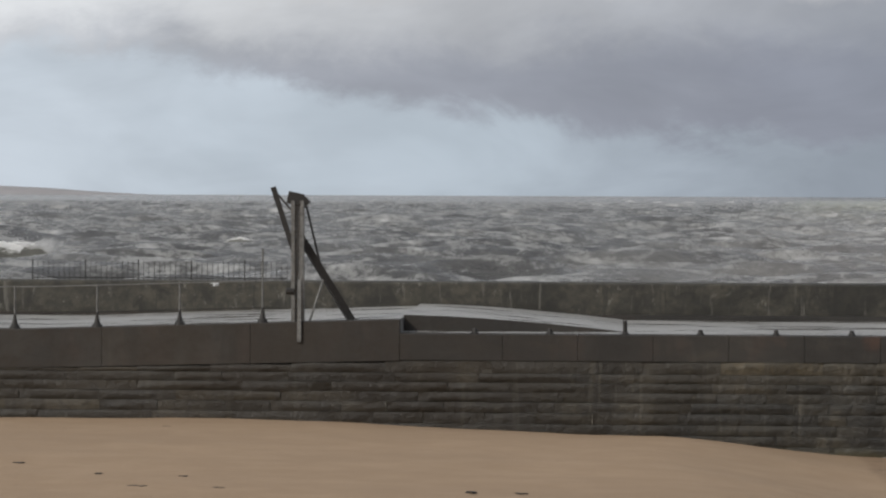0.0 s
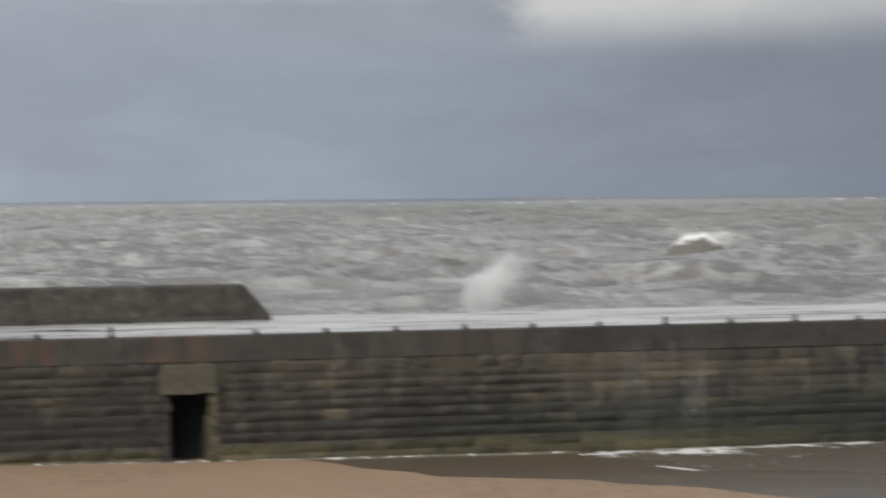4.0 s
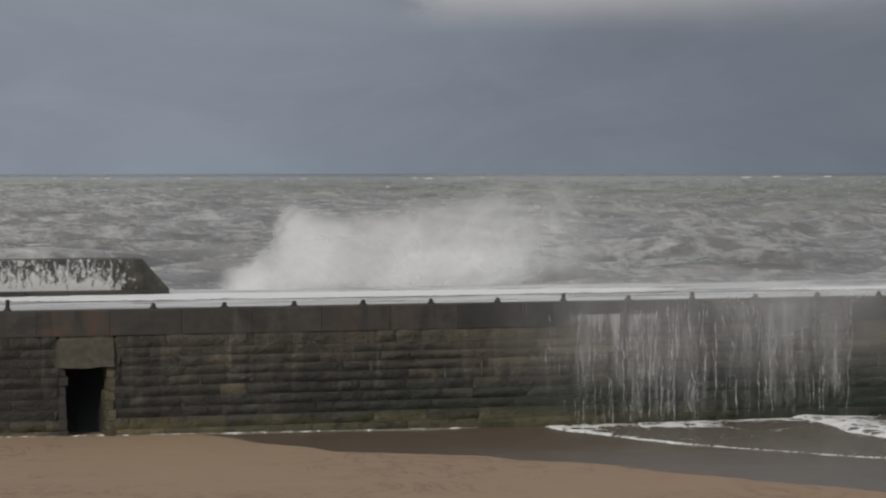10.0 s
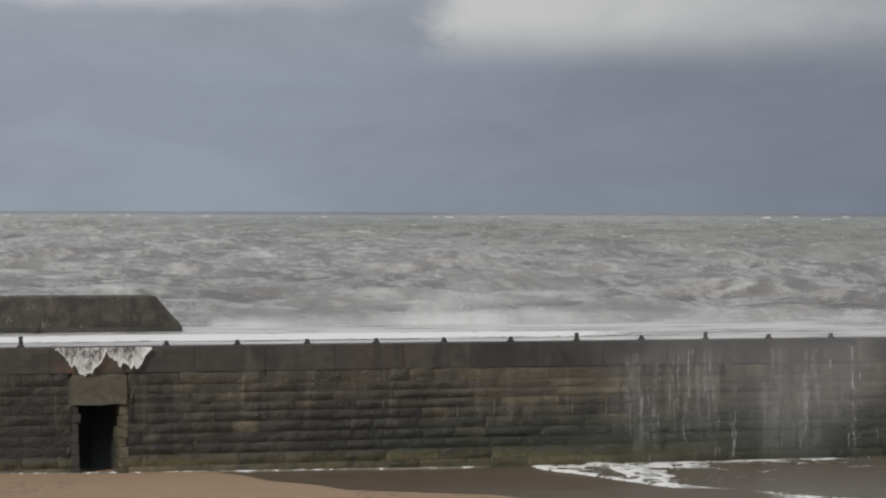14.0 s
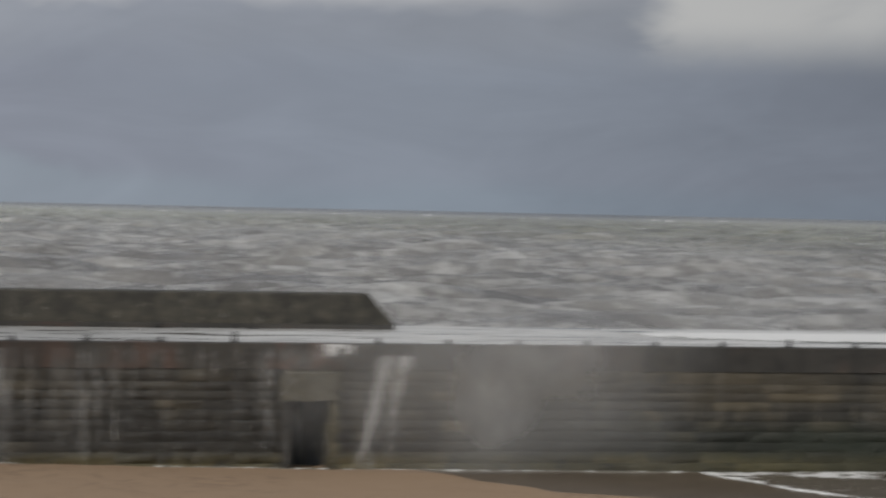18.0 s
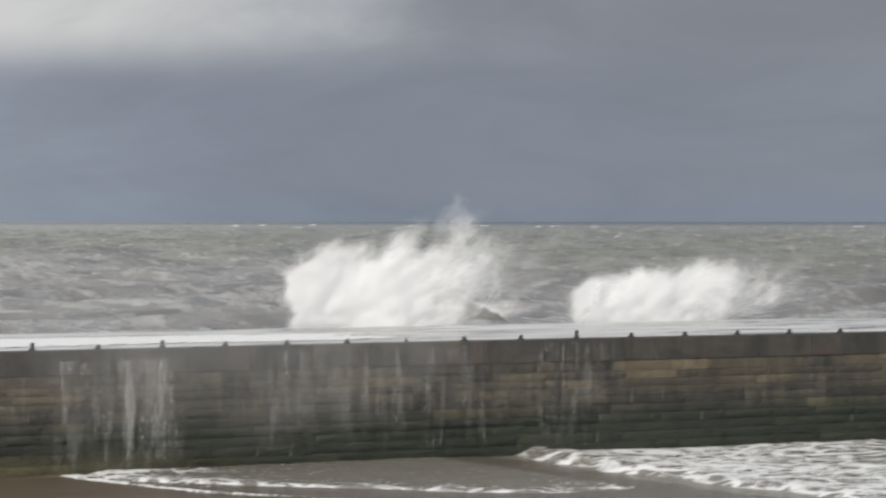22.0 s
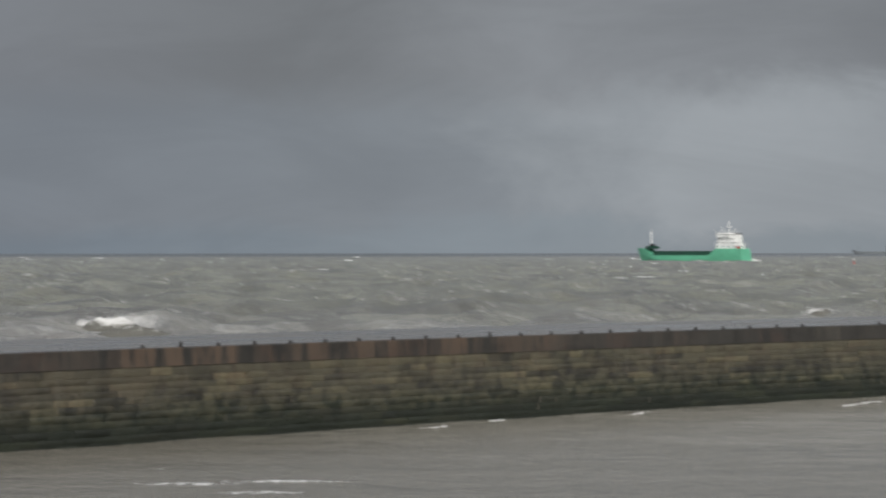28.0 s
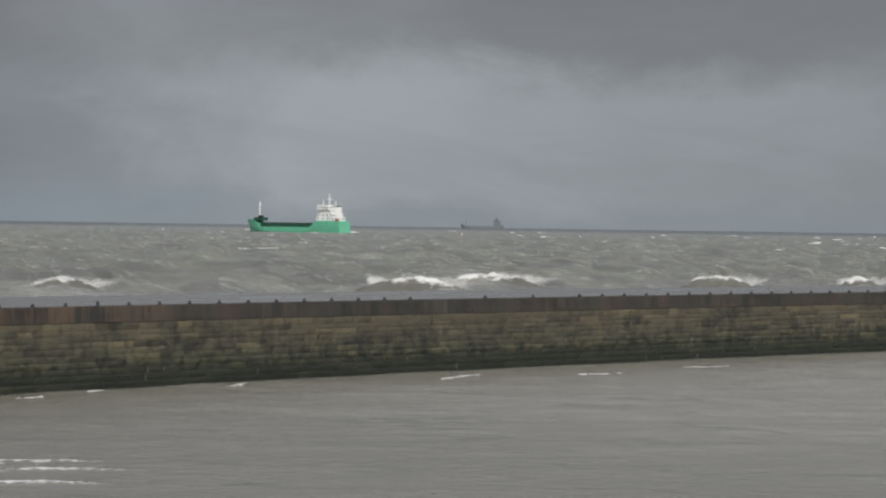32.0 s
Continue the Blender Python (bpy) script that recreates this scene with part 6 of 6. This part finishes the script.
# x, y, time of breaking, half length, height, whiteness
WEST_WAVES = (
    (-82, 290, 0.0, 10.0, 2.6, 1.2),
    (-81, 406, 0.0, 6.0, 1.0, 0.9),
    (-30, 262, 1.0, 7.0, 0.9, 0.55),
    (111, 333, 4.0, 6.5, 2.8, 1.1),
    (73, 305, 4.0, 5.0, 0.9, 0.8),
    (4, 248, 19.0, 7.0, 1.6, 0.18),
    (5, 251, 20.0, 6.0, 2.6, 1.1),
    (92, 187, 21.5, 7.5, 1.7, 0.9),
    (106, 173, 25.2, 15.0, 1.5, 0.55))
EAST_WAVES = (
    (192, 203, 26.0, 7.0, 2.6, 0.85),
    (178, 185, 26.5, 9.0, 1.2, 0.35),
    (265, 167, 28.5, 4.0, 1.4, 1.1),
    (298, 180, 31.8, 10.0, 1.7, 1.1),
    (322, 160, 31.9, 10.0, 1.7, 1.1),
    (343, 151, 31.5, 7.0, 1.5, 1.0),
    (262, 168, 30.8, 12.0, 1.9, 1.15),
    (300, 178, 30.9, 7.0, 1.5, 1.1),
    (232, 192, 30.9, 8.0, 1.5, 1.1),
    (178, 286, 23.0, 8.0, 1.2, 0.9))
SMALL_WAVES = (
    (45, 316, 9.0, 5.0, 0.5, 1.2),
    (100, 330, 11.0, 6.0, 0.5, 1.2),
    (70, 280, 13.0, 7.0, 0.5, 1.2),
    (139, 462, 14.0, 7.0, 0.5, 1.2),
    (150, 300, 7.0, 6.0, 0.5, 1.2),
    (120, 210, 17.0, 6.0, 0.5, 1.2),
    (60, 260, 12.0, 8.0, 0.5, 1.2),
    (331, 409, 26.0, 9.0, 1.6, 1.0))


def breakers():
    for i, (x, y, t, long, high, white) in enumerate(WEST_WAVES + EAST_WAVES + SMALL_WAVES):
        breaker(x, y, t, long, high, i + 1, white)


breakers()


def make_whitecaps():
    """Small broken crests scattered out to the horizon."""
    rng = np.random.RandomState(23)
    verts, faces, count = [], [], 0
    U, V = np.meshgrid(np.linspace(-1, 1, 9), np.linspace(-1, 1, 4))
    quad = grid_faces(4, 9)
    for _ in range(260):
        az, r = radians(rng.uniform(-22, 72)), math.exp(rng.uniform(math.log(750), math.log(3000)))
        long, high = rng.uniform(0.8, 2.6) * (1 + r / 1800), rng.uniform(0.15, 0.40) * (1 + r / 1800)
        jag = rng.uniform(0.25, 1.0, 9)[None, :]
        z = high * np.clip(1 - U ** 2, 0, 1) ** 0.6 * np.clip(1 - V ** 2, 0, 1) * jag
        ux, uy = math.cos(az), -math.sin(az)
        x = r * math.sin(az) + U * long * ux + V * 1.2 * math.sin(az)
        y = r * math.cos(az) + U * long * uy + V * 1.2 * math.cos(az)
        verts.append(np.stack([x, y, z + 0.12], -1).reshape(-1, 3))
        faces.append(quad + count)
        count += 36
    ob = part("whitecaps", mesh("whitecaps", np.concatenate(verts), np.concatenate(faces), True), FOAM)
    return tagged(ob, "scattered white crests on the open sea", "whitecaps", kind="stuff")


WHITECAPS = make_whitecaps()


# ---- far off: a headland, two ships, a buoy ----
def make_headland():
    bm = bmesh.new()
    az = np.linspace(-26, -12.0, 40)
    top = 17.0 * step(az, -12.2, -17.0) * (0.8 + 0.35 * billow(az * 0.8, az * 0, 4, 3)) + 0.5
    rows = []
    for a, h in zip(np.radians(az), top):
        rows.append([bm.verts.new((r * math.sin(a), r * math.cos(a), z)) for r, z in ((4480, -2), (4500, h * 0.6), (4530, h), (4600, h * 1.02))])
    for p, q in zip(rows, rows[1:]):
        for i in range(3):
            bm.faces.new((p[i], q[i], q[i + 1], p[i + 1]))
    h = part("backdrop", bm, plain("hazy_headland", (0.335, 0.325, 0.335), 0.95, scale=0.004, vary=0.12, relief=0))
    tagged(h, "low hazy pale grey headland on the horizon", "headland", kind="structure")


make_headland()
GREEN = plain("green_hull_paint", (0.13, 0.47, 0.30), 0.5, scale=0.25, vary=0.12, relief=0)
DKGREEN = plain("dark_green_paint", (0.012, 0.070, 0.045), 0.55, scale=0.3, vary=0.2, relief=0)
WHITE = plain("white_ship_paint", (0.86, 0.87, 0.86), 0.5, scale=0.3, vary=0.06, relief=0)
GLASS = plain("dark_window_glass", (0.02, 0.025, 0.03), 0.15, scale=1, vary=0.1, relief=0)
HAZE = plain("hazy_dark_steel", (0.165, 0.185, 0.20), 0.8, scale=0.2, vary=0.15, relief=0)
RED = plain("red_paint", (0.42, 0.035, 0.025), 0.5, scale=1.0, vary=0.2, relief=0)


def hull_mesh(long, beam_, sheer, draught=3.0):
    """A lofted hull; sheer gives the rail's height from stern (0) to bow (1)."""
    bm = bmesh.new()
    rings = []
    for u in np.linspace(0, 1, 33):
        fine = min(1.0, (1 - u) / 0.22) ** 0.55 * (0.86 + 0.14 * min(1.0, u / 0.1))
        top = sheer(u)
        x = (u - 0.5) * long
        ring = []
        for side in (-1, 1):
            for fz in (0.0, 0.25, 0.6, 1.0):
                z = -draught + (top + draught) * fz
                flare = (0.55 + 0.45 * min(1, fz * 1.7)) if u > 0.75 else 0.9 + 0.1 * min(1, fz * 2)
                rake = 0.05 * long * max(0, u - 0.85) / 0.15 * fz - 0.03 * long * max(0, 0.06 - u) / 0.06 * (1 - fz)
                ring.append(bm.verts.new((x + rake, side * beam_ / 2 * fine * flare, z)))
        rings.append(ring)
    for a, b in zip(rings, rings[1:]):
        for i, j in ((0, 1), (1, 2), (2, 3), (5, 4), (6, 5), (7, 6), (3, 7), (4, 0)):
            bm.faces.new((a[i], b[i], b[j], a[j]))
    bm.faces.new([rings[0][i] for i in (0, 1, 2, 3, 7, 6, 5, 4)])
    bm.faces.new([rings[-1][i] for i in (4, 5, 6, 7, 3, 2, 1, 0)])
    bmesh.ops.recalc_face_normals(bm, faces=bm.faces[:])
    return bm


def make_coaster():
    s = thing("cargo_ship", "green coastal cargo ship with white bridge under way", "ship")
    L = 86.0

    def sheer(u):
        return 4.0 + 4.6 * float(step(np.array(u), 0.30, 0.22)) + 4.9 * float(step(np.array(u), 0.84, 0.93))

    part("hull", hull_mesh(L, 13.5, sheer), GREEN, s, "bright green hull")
    coaming = part("hatch_coaming", box(bmesh.new(), (-18, -5.2, 3.5), (30, 5.2, 6.4), 0.1), DKGREEN, s)
    for i in range(9):
        part("hatch_cover", box(bmesh.new(), (-17.5 + 5.25 * i, -5.4, 6.41), (-12.5 + 5.25 * i, 5.4, 7.0), 0.1), DKGREEN, coaming)
    part("forecastle", box(bmesh.new(), (31.5, -4.2, 8.2), (37.5, 4.2, 10.4), 0.3), DKGREEN, s)
    part("windlass", rod(bmesh.new(), (34.5, -2.2, 11.1), (34.5, 2.2, 11.1), 0.7), IRON, s)
    fore = part("foremast", rod(bmesh.new(), (35.5, 0, 10), (35.5, 0, 21.5), 0.55, 0.3), WHITE, s)
    part("foremast_yard", beam(bmesh.new(), (35.5, -1.6, 19.0), (35.5, 1.6, 19.0), 0.35, 0.35), WHITE, fore)
    for z0, z1, x0, x1, w in ((8.4, 11.0, -40, -23, 5.8), (11.0, 13.6, -38, -24, 5.4), (13.6, 16.2, -36, -24.5, 5.2), (16.3, 19.2, -34.5, -24, 6.2)):
        house = part("deckhouse", box(bmesh.new(), (x0, -w, z0), (x1, w, z1), 0.15), WHITE, s)
        for i in range(6):
            y = -w + 1.0 + i * (2 * w - 2.0) / 5
            for x in (x0 - 0.06, x1 + 0.06):
                part("window", box(bmesh.new(), (x - 0.05, y - 0.45, z0 + 1.0), (x + 0.05, y + 0.45, z0 + 1.9)), GLASS, house)
        for i in range(4):
            x = x0 + 1.6 + i * (x1 - x0 - 3.2) / 3
            for y in (-w - 0.06, w + 0.06):
                part("window", box(bmesh.new(), (x - 0.5, y - 0.05, z0 + 1.0), (x + 0.5, y + 0.05, z0 + 1.9)), GLASS, house)
        for y in (-w - 0.4, w + 0.4):
            part("handrail", beam(bmesh.new(), (x0 - 1.0, y, z1 + 0.9), (x1 + 0.6, y, z1 + 0.9), 0.12, 0.12), WHITE, house)
    part("bridge_wing", box(bmesh.new(), (-29, -7.4, 16.2), (-25, 7.4, 16.5), 0.05), WHITE, s)
    funnel = part("funnel", box(bmesh.new(), (-39.5, -2.4, 11), (-35.5, 2.4, 18.0), 0.4), WHITE, s)
    part("funnel_cap", box(bmesh.new(), (-39.2, -2.1, 18.01), (-35.8, 2.1, 18.8), 0.2), IRON, funnel)
    main = part("mainmast", rod(bmesh.new(), (-30, 0, 19), (-30, 0, 27.0), 0.4, 0.25), WHITE, s)
    part("radar", box(bmesh.new(), (-31.5, -1.6, 23.0), (-29.0, 1.6, 23.5), 0.1), WHITE, main)
    part("aerial", rod(bmesh.new(), (-27, 3, 19), (-27, 3, 23.0), 0.2), WHITE, s)
    part("aerial", rod(bmesh.new(), (-33, -3, 19), (-33, -3, 22.5), 0.2), WHITE, s)
    part("lifeboat", lathe(bmesh.new(), [(0.2, 0), (0.7, 0.8), (0.85, 2.0), (0.7, 3.2), (0.2, 4.0)], 10), RED, s, "red lifeboat").matrix_basis = pose(-43.0, 4.8, 8.9, 0, 80, 0)
    bm = bmesh.new()
    for i in range(7):
        box(bm, (-24 + i * 2.0, -6.83 - 0.02, 5.2), (-22.9 + i * 2.0, -6.70, 6.6))
    part("name_bars", bm, WHITE, s, "plain pale bars where lettering stands")
    # the bow wave and wake
    bm = bmesh.new()
    for x, w, l in ((0, 2.2, 8.0), (-44, 3.0, 9.0)):
        r = bmesh.ops.create_icosphere(bm, subdivisions=3, radius=1.0)
        for v in r["verts"]:
            n = 0.75 + 0.5 * noise.noise(v.co * 2.0 + Vector((x, 0, 0)))
            v.co = Vector((v.co.x * l * n + x, v.co.y * w * n - 7.5, v.co.z * 1.5 * n + 0.2))
    part("wake_foam", bm, FOAM, s)
    return s


SHIP = make_coaster()


def make_far_ship():
    s = thing("cargo_ship", "dark distant bulk carrier almost lost in haze", "ship")
    part("hull", hull_mesh(58.0, 11.0, lambda u: 5.0 + 3.0 * float(step(np.array(u), 0.9, 1.0)) + 1.5 * float(step(np.array(u), 0.25, 0.15))), HAZE, s)
    part("deckhouse", box(bmesh.new(), (-25, -4.5, 6), (-15, 4.5, 13), 0.3), HAZE, s)
    part("bridge", box(bmesh.new(), (-22, -5, 13), (-17, 5, 16), 0.3), HAZE, s)
    part("mast", rod(bmesh.new(), (-19, 0, 15), (-19, 0, 19), 0.5, 0.3), HAZE, s)
    part("foremast", rod(bmesh.new(), (24, 0, 7), (24, 0, 13), 0.5, 0.3), HAZE, s)
    return s


FAR_SHIP = make_far_ship()


def make_buoy():
    b = thing("channel_buoy", "small red channel buoy heeling in the waves", "buoy")
    part("float", lathe(bmesh.new(), [(0.8, -0.6), (1.2, 0.0), (1.2, 0.4), (0.5, 0.6)]), RED, b)
    part("tower", lathe(bmesh.new(), [(0.4, 0.5), (0.16, 2.3)]), RED, b)
    part("topmark", lathe(bmesh.new(), [(0.30, 2.3), (0.30, 2.9), (0.15, 3.0)]), WHITE, b)
    return b


BUOY = make_buoy()


# ---- gulls ----
GULL_WHITE = plain("gull_white", (0.70, 0.70, 0.70), 0.8, scale=5, vary=0.08, relief=0)
GULL_GREY = plain("gull_dark", (0.08, 0.08, 0.085), 0.8, scale=5, vary=0.2, relief=0)


def make_gull(mat, label):
    g = thing("gull", label, "bird", "gulls")
    bm = lathe(bmesh.new(), [(0.005, -0.24), (0.05, -0.16), (0.085, -0.02), (0.075, 0.1), (0.045, 0.19), (0.012, 0.25)], 10)
    part("body", bm, mat, g).matrix_basis = pose(0, 0, 0, 0, 90, 0)
    for side in (-1, 1):
        bm = bmesh.new()
        chords = ((0.0, 0.09, -0.10, 0.02), (0.28, 0.11, -0.08, 0.16), (0.46, 0.06, -0.07, 0.15), (0.66, -0.08, -0.13, 0.05))
        up = [[bm.verts.new((x, side * y, z + o)) for x, o in ((a, 0.0), ((a + b) / 2, 0.018), (b, 0.0))] for y, a, b, z in chords]
        dn = [[bm.verts.new((x, side * y, z - 0.012)) for x in (a, b)] for y, a, b, z in chords]
        for p, q, e, f in zip(up, up[1:], dn, dn[1:]):
            bm.faces.new((p[0], p[1], q[1], q[0])), bm.faces.new((p[1], p[2], q[2], q[1])), bm.faces.new((e[1], e[0], f[0], f[1]))
            bm.faces.new((p[0], q[0], f[0], e[0])), bm.faces.new((q[2], p[2], e[1], f[1]))
        bmesh.ops.recalc_face_normals(bm, faces=bm.faces[:])
        part("wing", bm, mat, g)
    return g


def in_sky(az, el, r, turn=0.0, roll=0.0):
    a, e = radians(az), radians(el)
    return pose(EYE.x + r * math.sin(a) * math.cos(e), EYE.y + r * math.cos(a) * math.cos(e), EYE.z + r * math.sin(e), roll, 0, turn)


def at_sea(az, r, turn):
    a = radians(az)
    return pose(r * math.sin(a), r * math.cos(a), -0.2, 0, 0, turn)


def gulls():
    for i, (az, el) in enumerate(((27.87, 1.50), (28.45, 1.24), (27.93, 0.63))):
        g = make_gull(GULL_GREY, "dark gull wheeling over the sea")
        MOVES.append((g, [(0.0, in_sky(52 + i, 9, 230, 170)), (7.0, in_sky(az + 7, el + 4.5, 230, 175, 15)), (8.5, in_sky(az, el, 225, 185, 35)), (10.0, in_sky(az - 3, el + 6.0, 225, 190, 20)), (32.0, in_sky(-30, 14 + i, 260, 190))]))
    g = make_gull(GULL_GREY, "dark gull gliding under storm cloud")
    MOVES.append((g, [(0.0, in_sky(70, 12, 230, 175)), (22.5, in_sky(40.0, 4.5, 230, 178)), (23.6, in_sky(34.3, 2.7, 230, 180, 15)), (24.0, in_sky(32.3, 2.72, 230, 181, 15)), (24.5, in_sky(29.8, 2.91, 230, 182, 20)), (25.0, in_sky(28.2, 2.79, 230, 184, 15)), (26.5, in_sky(24, 5.0, 230, 186)), (32.0, in_sky(0, 16, 250, 190))]))
    g = make_gull(GULL_WHITE, "small pale gull flying low over the pier deck")
    for o in g.children:
        o.matrix_basis = Matrix.Scale(0.45, 4) @ o.matrix_basis
    MOVES.append((g, [(0.0, on_pier(-10.85, 6.0, 4.85, 30)), (1.0, on_pier(-12.6, 7.0, 5.1, 30)), (2.0, on_pier(-15.5, 9.0, 6.0, 25)), (6.0, on_pier(-40, 40.0, 20.0, 20)), (32.0, on_pier(-120, 80.0, 40.0, 20))]))


gulls()


# ---- the wall's stones ----
def stone_triangles():
    """Triangles over 4 points of the back, 16 of the front and the same 16 again for the sides, so that the front's edge stays crisp."""
    f = 4 + np.arange(16).reshape(4, 4)
    front = [(f[r, c], f[r, c + 1], f[r + 1, c + 1], f[r + 1, c]) for r in range(3) for c in range(3)]
    g = f + 16
    sides, tris = [], []
    for e, (p, q) in zip((g[0], g[:, 3], g[3, ::-1], g[::-1, 0]), ((0, 1), (1, 2), (2, 3), (3, 0))):
        sides += [(p, q, e[2], e[1])]
        tris += [(p, e[1], e[0]), (q, e[3], e[2])]
    out = [t for f4 in front + sides for t in ((f4[0], f4[1], f4[2]), (f4[0], f4[2], f4[3]))]
    return np.array(out + tris)


STONE_FACES = stone_triangles()
STONE_SMOOTH = np.arange(len(STONE_FACES)) < 18  # the front alone


def stone_face(rng):
    """A rock-faced front: a narrow ledge above, a bulge, and an undercut; depth as a share of the stone's proudness."""
    u, v = np.meshgrid([0.0, rng.uniform(0.15, 0.4), rng.uniform(0.55, 0.85), 1.0], [0.0, 0.32, rng.uniform(0.66, 0.80), 1.0])
    v = v + np.array([[0], [1], [1], [0]]) * rng.normal(0, 0.05, (4, 4))
    dep = np.array([rng.uniform(0.10, 0.5), 0.85, 1.0, rng.uniform(0.35, 0.7)])[:, None] * np.array([0.50, 1.05, 1.05, 0.50]) + rng.normal(0, 0.20, (4, 4))
    return u.ravel(), np.clip(v, 0, 1).ravel(), dep.ravel()


def make_stones():
    rng = np.random.RandomState(5)
    lines = [-0.62]
    while lines[-1] < FOOT - 0.4:
        lines.append(lines[-1] + rng.uniform(0.255, 0.335))
    lines.append(FOOT - 0.005)
    singles, seams, many_v, many_f, count = [], [], [], [], 0
    for lo, hi in zip(lines, lines[1:]):
        course = rng.uniform(0.75, 1.2)
        s = LEFT * STEP + rng.uniform(0, 0.6)
        while s < RIGHT * STEP - 1:
            w = rng.uniform(0.6, 1.7) * (2.0 if s < -3 * STEP else 1.0 if s < 8 * STEP else 1.35)
            k0, k1 = s / STEP, (s + w) / STEP
            s += w
            gap = 0.005
            top = hi
            if k1 < -8.0:
                top = min(hi, 2.68 + 0.054 * (max(k0, -13) + 13))
                if top - lo < 0.08:
                    continue
            if hi < 2.2 or lo < 2.95:
                d0, d1 = (2.672, 3.438) if lo < 2.05 else (2.648, 3.462)
                if k1 > d0 and k0 < d1:
                    if k0 < d0 - 0.06:
                        k1 = d0
                    elif k1 > d1 + 0.06:
                        k0 = d1
                    else:
                        continue
            if (k1 - k0) * STEP < 0.10:
                continue
            if top - 0.6 < 0 and 0 < k0 < 4 and hi < -0.3:
                continue
            proud = course * rng.uniform(0.65, 1.30) * (0.060 if k0 < 8 else 0.036)
            if lo < 0.95 < hi and k0 > 7.0:
                proud = 0.075  # a plinth course
            if rng.uniform() < 0.07 and not 2.3 < k0 < 3.8:
                seams.append((k0, lo + rng.uniform(-0.02, 0.06), top - rng.uniform(0, 0.05)))
            if -2.2 < k0 < 10.2 and len(singles) < 300 and lo > -0.25:
                singles.append((k0, k1, lo, top, proud))
                continue
            u, v, dep = stone_face(rng)
            gap = 0.003
            kk = k0 + gap / STEP + (k1 - k0 - 2 * gap / STEP) * u
            zz = lo + gap + (top - lo - 2 * gap) * v
            back = pier(np.array([k0, k1, k1, k0]), 0.07, np.array([lo, lo, top, top]))
            face = pier(kk, -proud * dep, zz)
            many_v += [back, face, face]
            many_f.append(STONE_FACES + count)
            count += 36
    rest = part("stones", mesh("stones", np.concatenate(many_v), np.concatenate(many_f), np.tile(STONE_SMOOTH, len(many_f))), STONE, WALL)
    rest["kind"] = "stuff"
    for k0 in np.arange(8.2, 21.0, 0.56):
        if rng.uniform() < 0.75:
            seams.append((k0 + rng.normal(0, 0.03), 1.62 - rng.uniform(0, 0.25), 2.02 + rng.uniform(-0.05, 0.05)))
    bm = bmesh.new()
    for k0, lo, top in seams:
        c = on_pier(k0, 0.0, 0.0)
        r = bmesh.ops.create_cube(bm, size=1.0)
        m = c @ Matrix.Translation((0, 0.0, (lo + top) / 2)) @ Matrix.Diagonal((rng.uniform(0.010, 0.028), 0.12, top - lo, 1))
        bmesh.ops.transform(bm, matrix=m, verts=r["verts"])
    part("pointing", bm, POINTING, WALL, "pale streaks of lime pointing")["kind"] = "stuff"
    shapes = []
    for i in range(24):
        u, v, dep = stone_face(rng)
        face = np.stack([u - 0.5, -dep * 0.1, v - 0.5], -1)
        pts = np.concatenate([np.array([(-0.5, 0.07, -0.5), (0.5, 0.07, -0.5), (0.5, 0.07, 0.5), (-0.5, 0.07, 0.5)]), face, face])
        m = mesh("stone", pts, STONE_FACES, STONE_SMOOTH)
        m.materials.append(STONE_ONE)
        shapes.append(m)
    for i, (k0, k1, lo, hi, proud) in enumerate(singles):
        o = part("stone", shapes[i % 24], None, WALL)
        m = on_pier((k0 + k1) / 2, 0.0, (lo + hi) / 2)
        o.matrix_basis = m @ Matrix.Diagonal(((k1 - k0) * STEP - 0.006, proud * 10, hi - lo - 0.006, 1))


make_stones()


def motions():
    walk(OPEN_SEA, [(0.0, pose(-24, 0, 0)), (32.0, pose(24, 0, 0))])
    walk(WHITECAPS, [(0.0, pose(-24, 0, 0)), (32.0, pose(24, 0, 0))])
    for ob, rows in MOVES:
        walk(ob, rows)
    walk(SHIP, [(0.0, at_sea(55.45, 1820, 90)), (28.5, at_sea(55.22, 1955, 88)), (32.0, at_sea(55.12, 1985, 82))])
    walk(FAR_SHIP, [(0.0, at_sea(58.78, 4100, 121)), (32.0, at_sea(58.83, 4100, 121))])
    walk(BUOY, [(0.0, pose(1352, 830, -0.6, 0, 10, 0)), (16.0, pose(1350, 830, -0.2, 6, -8, 0)), (32.0, pose(1349, 830, -0.5, 0, 14, 0))])


motions()
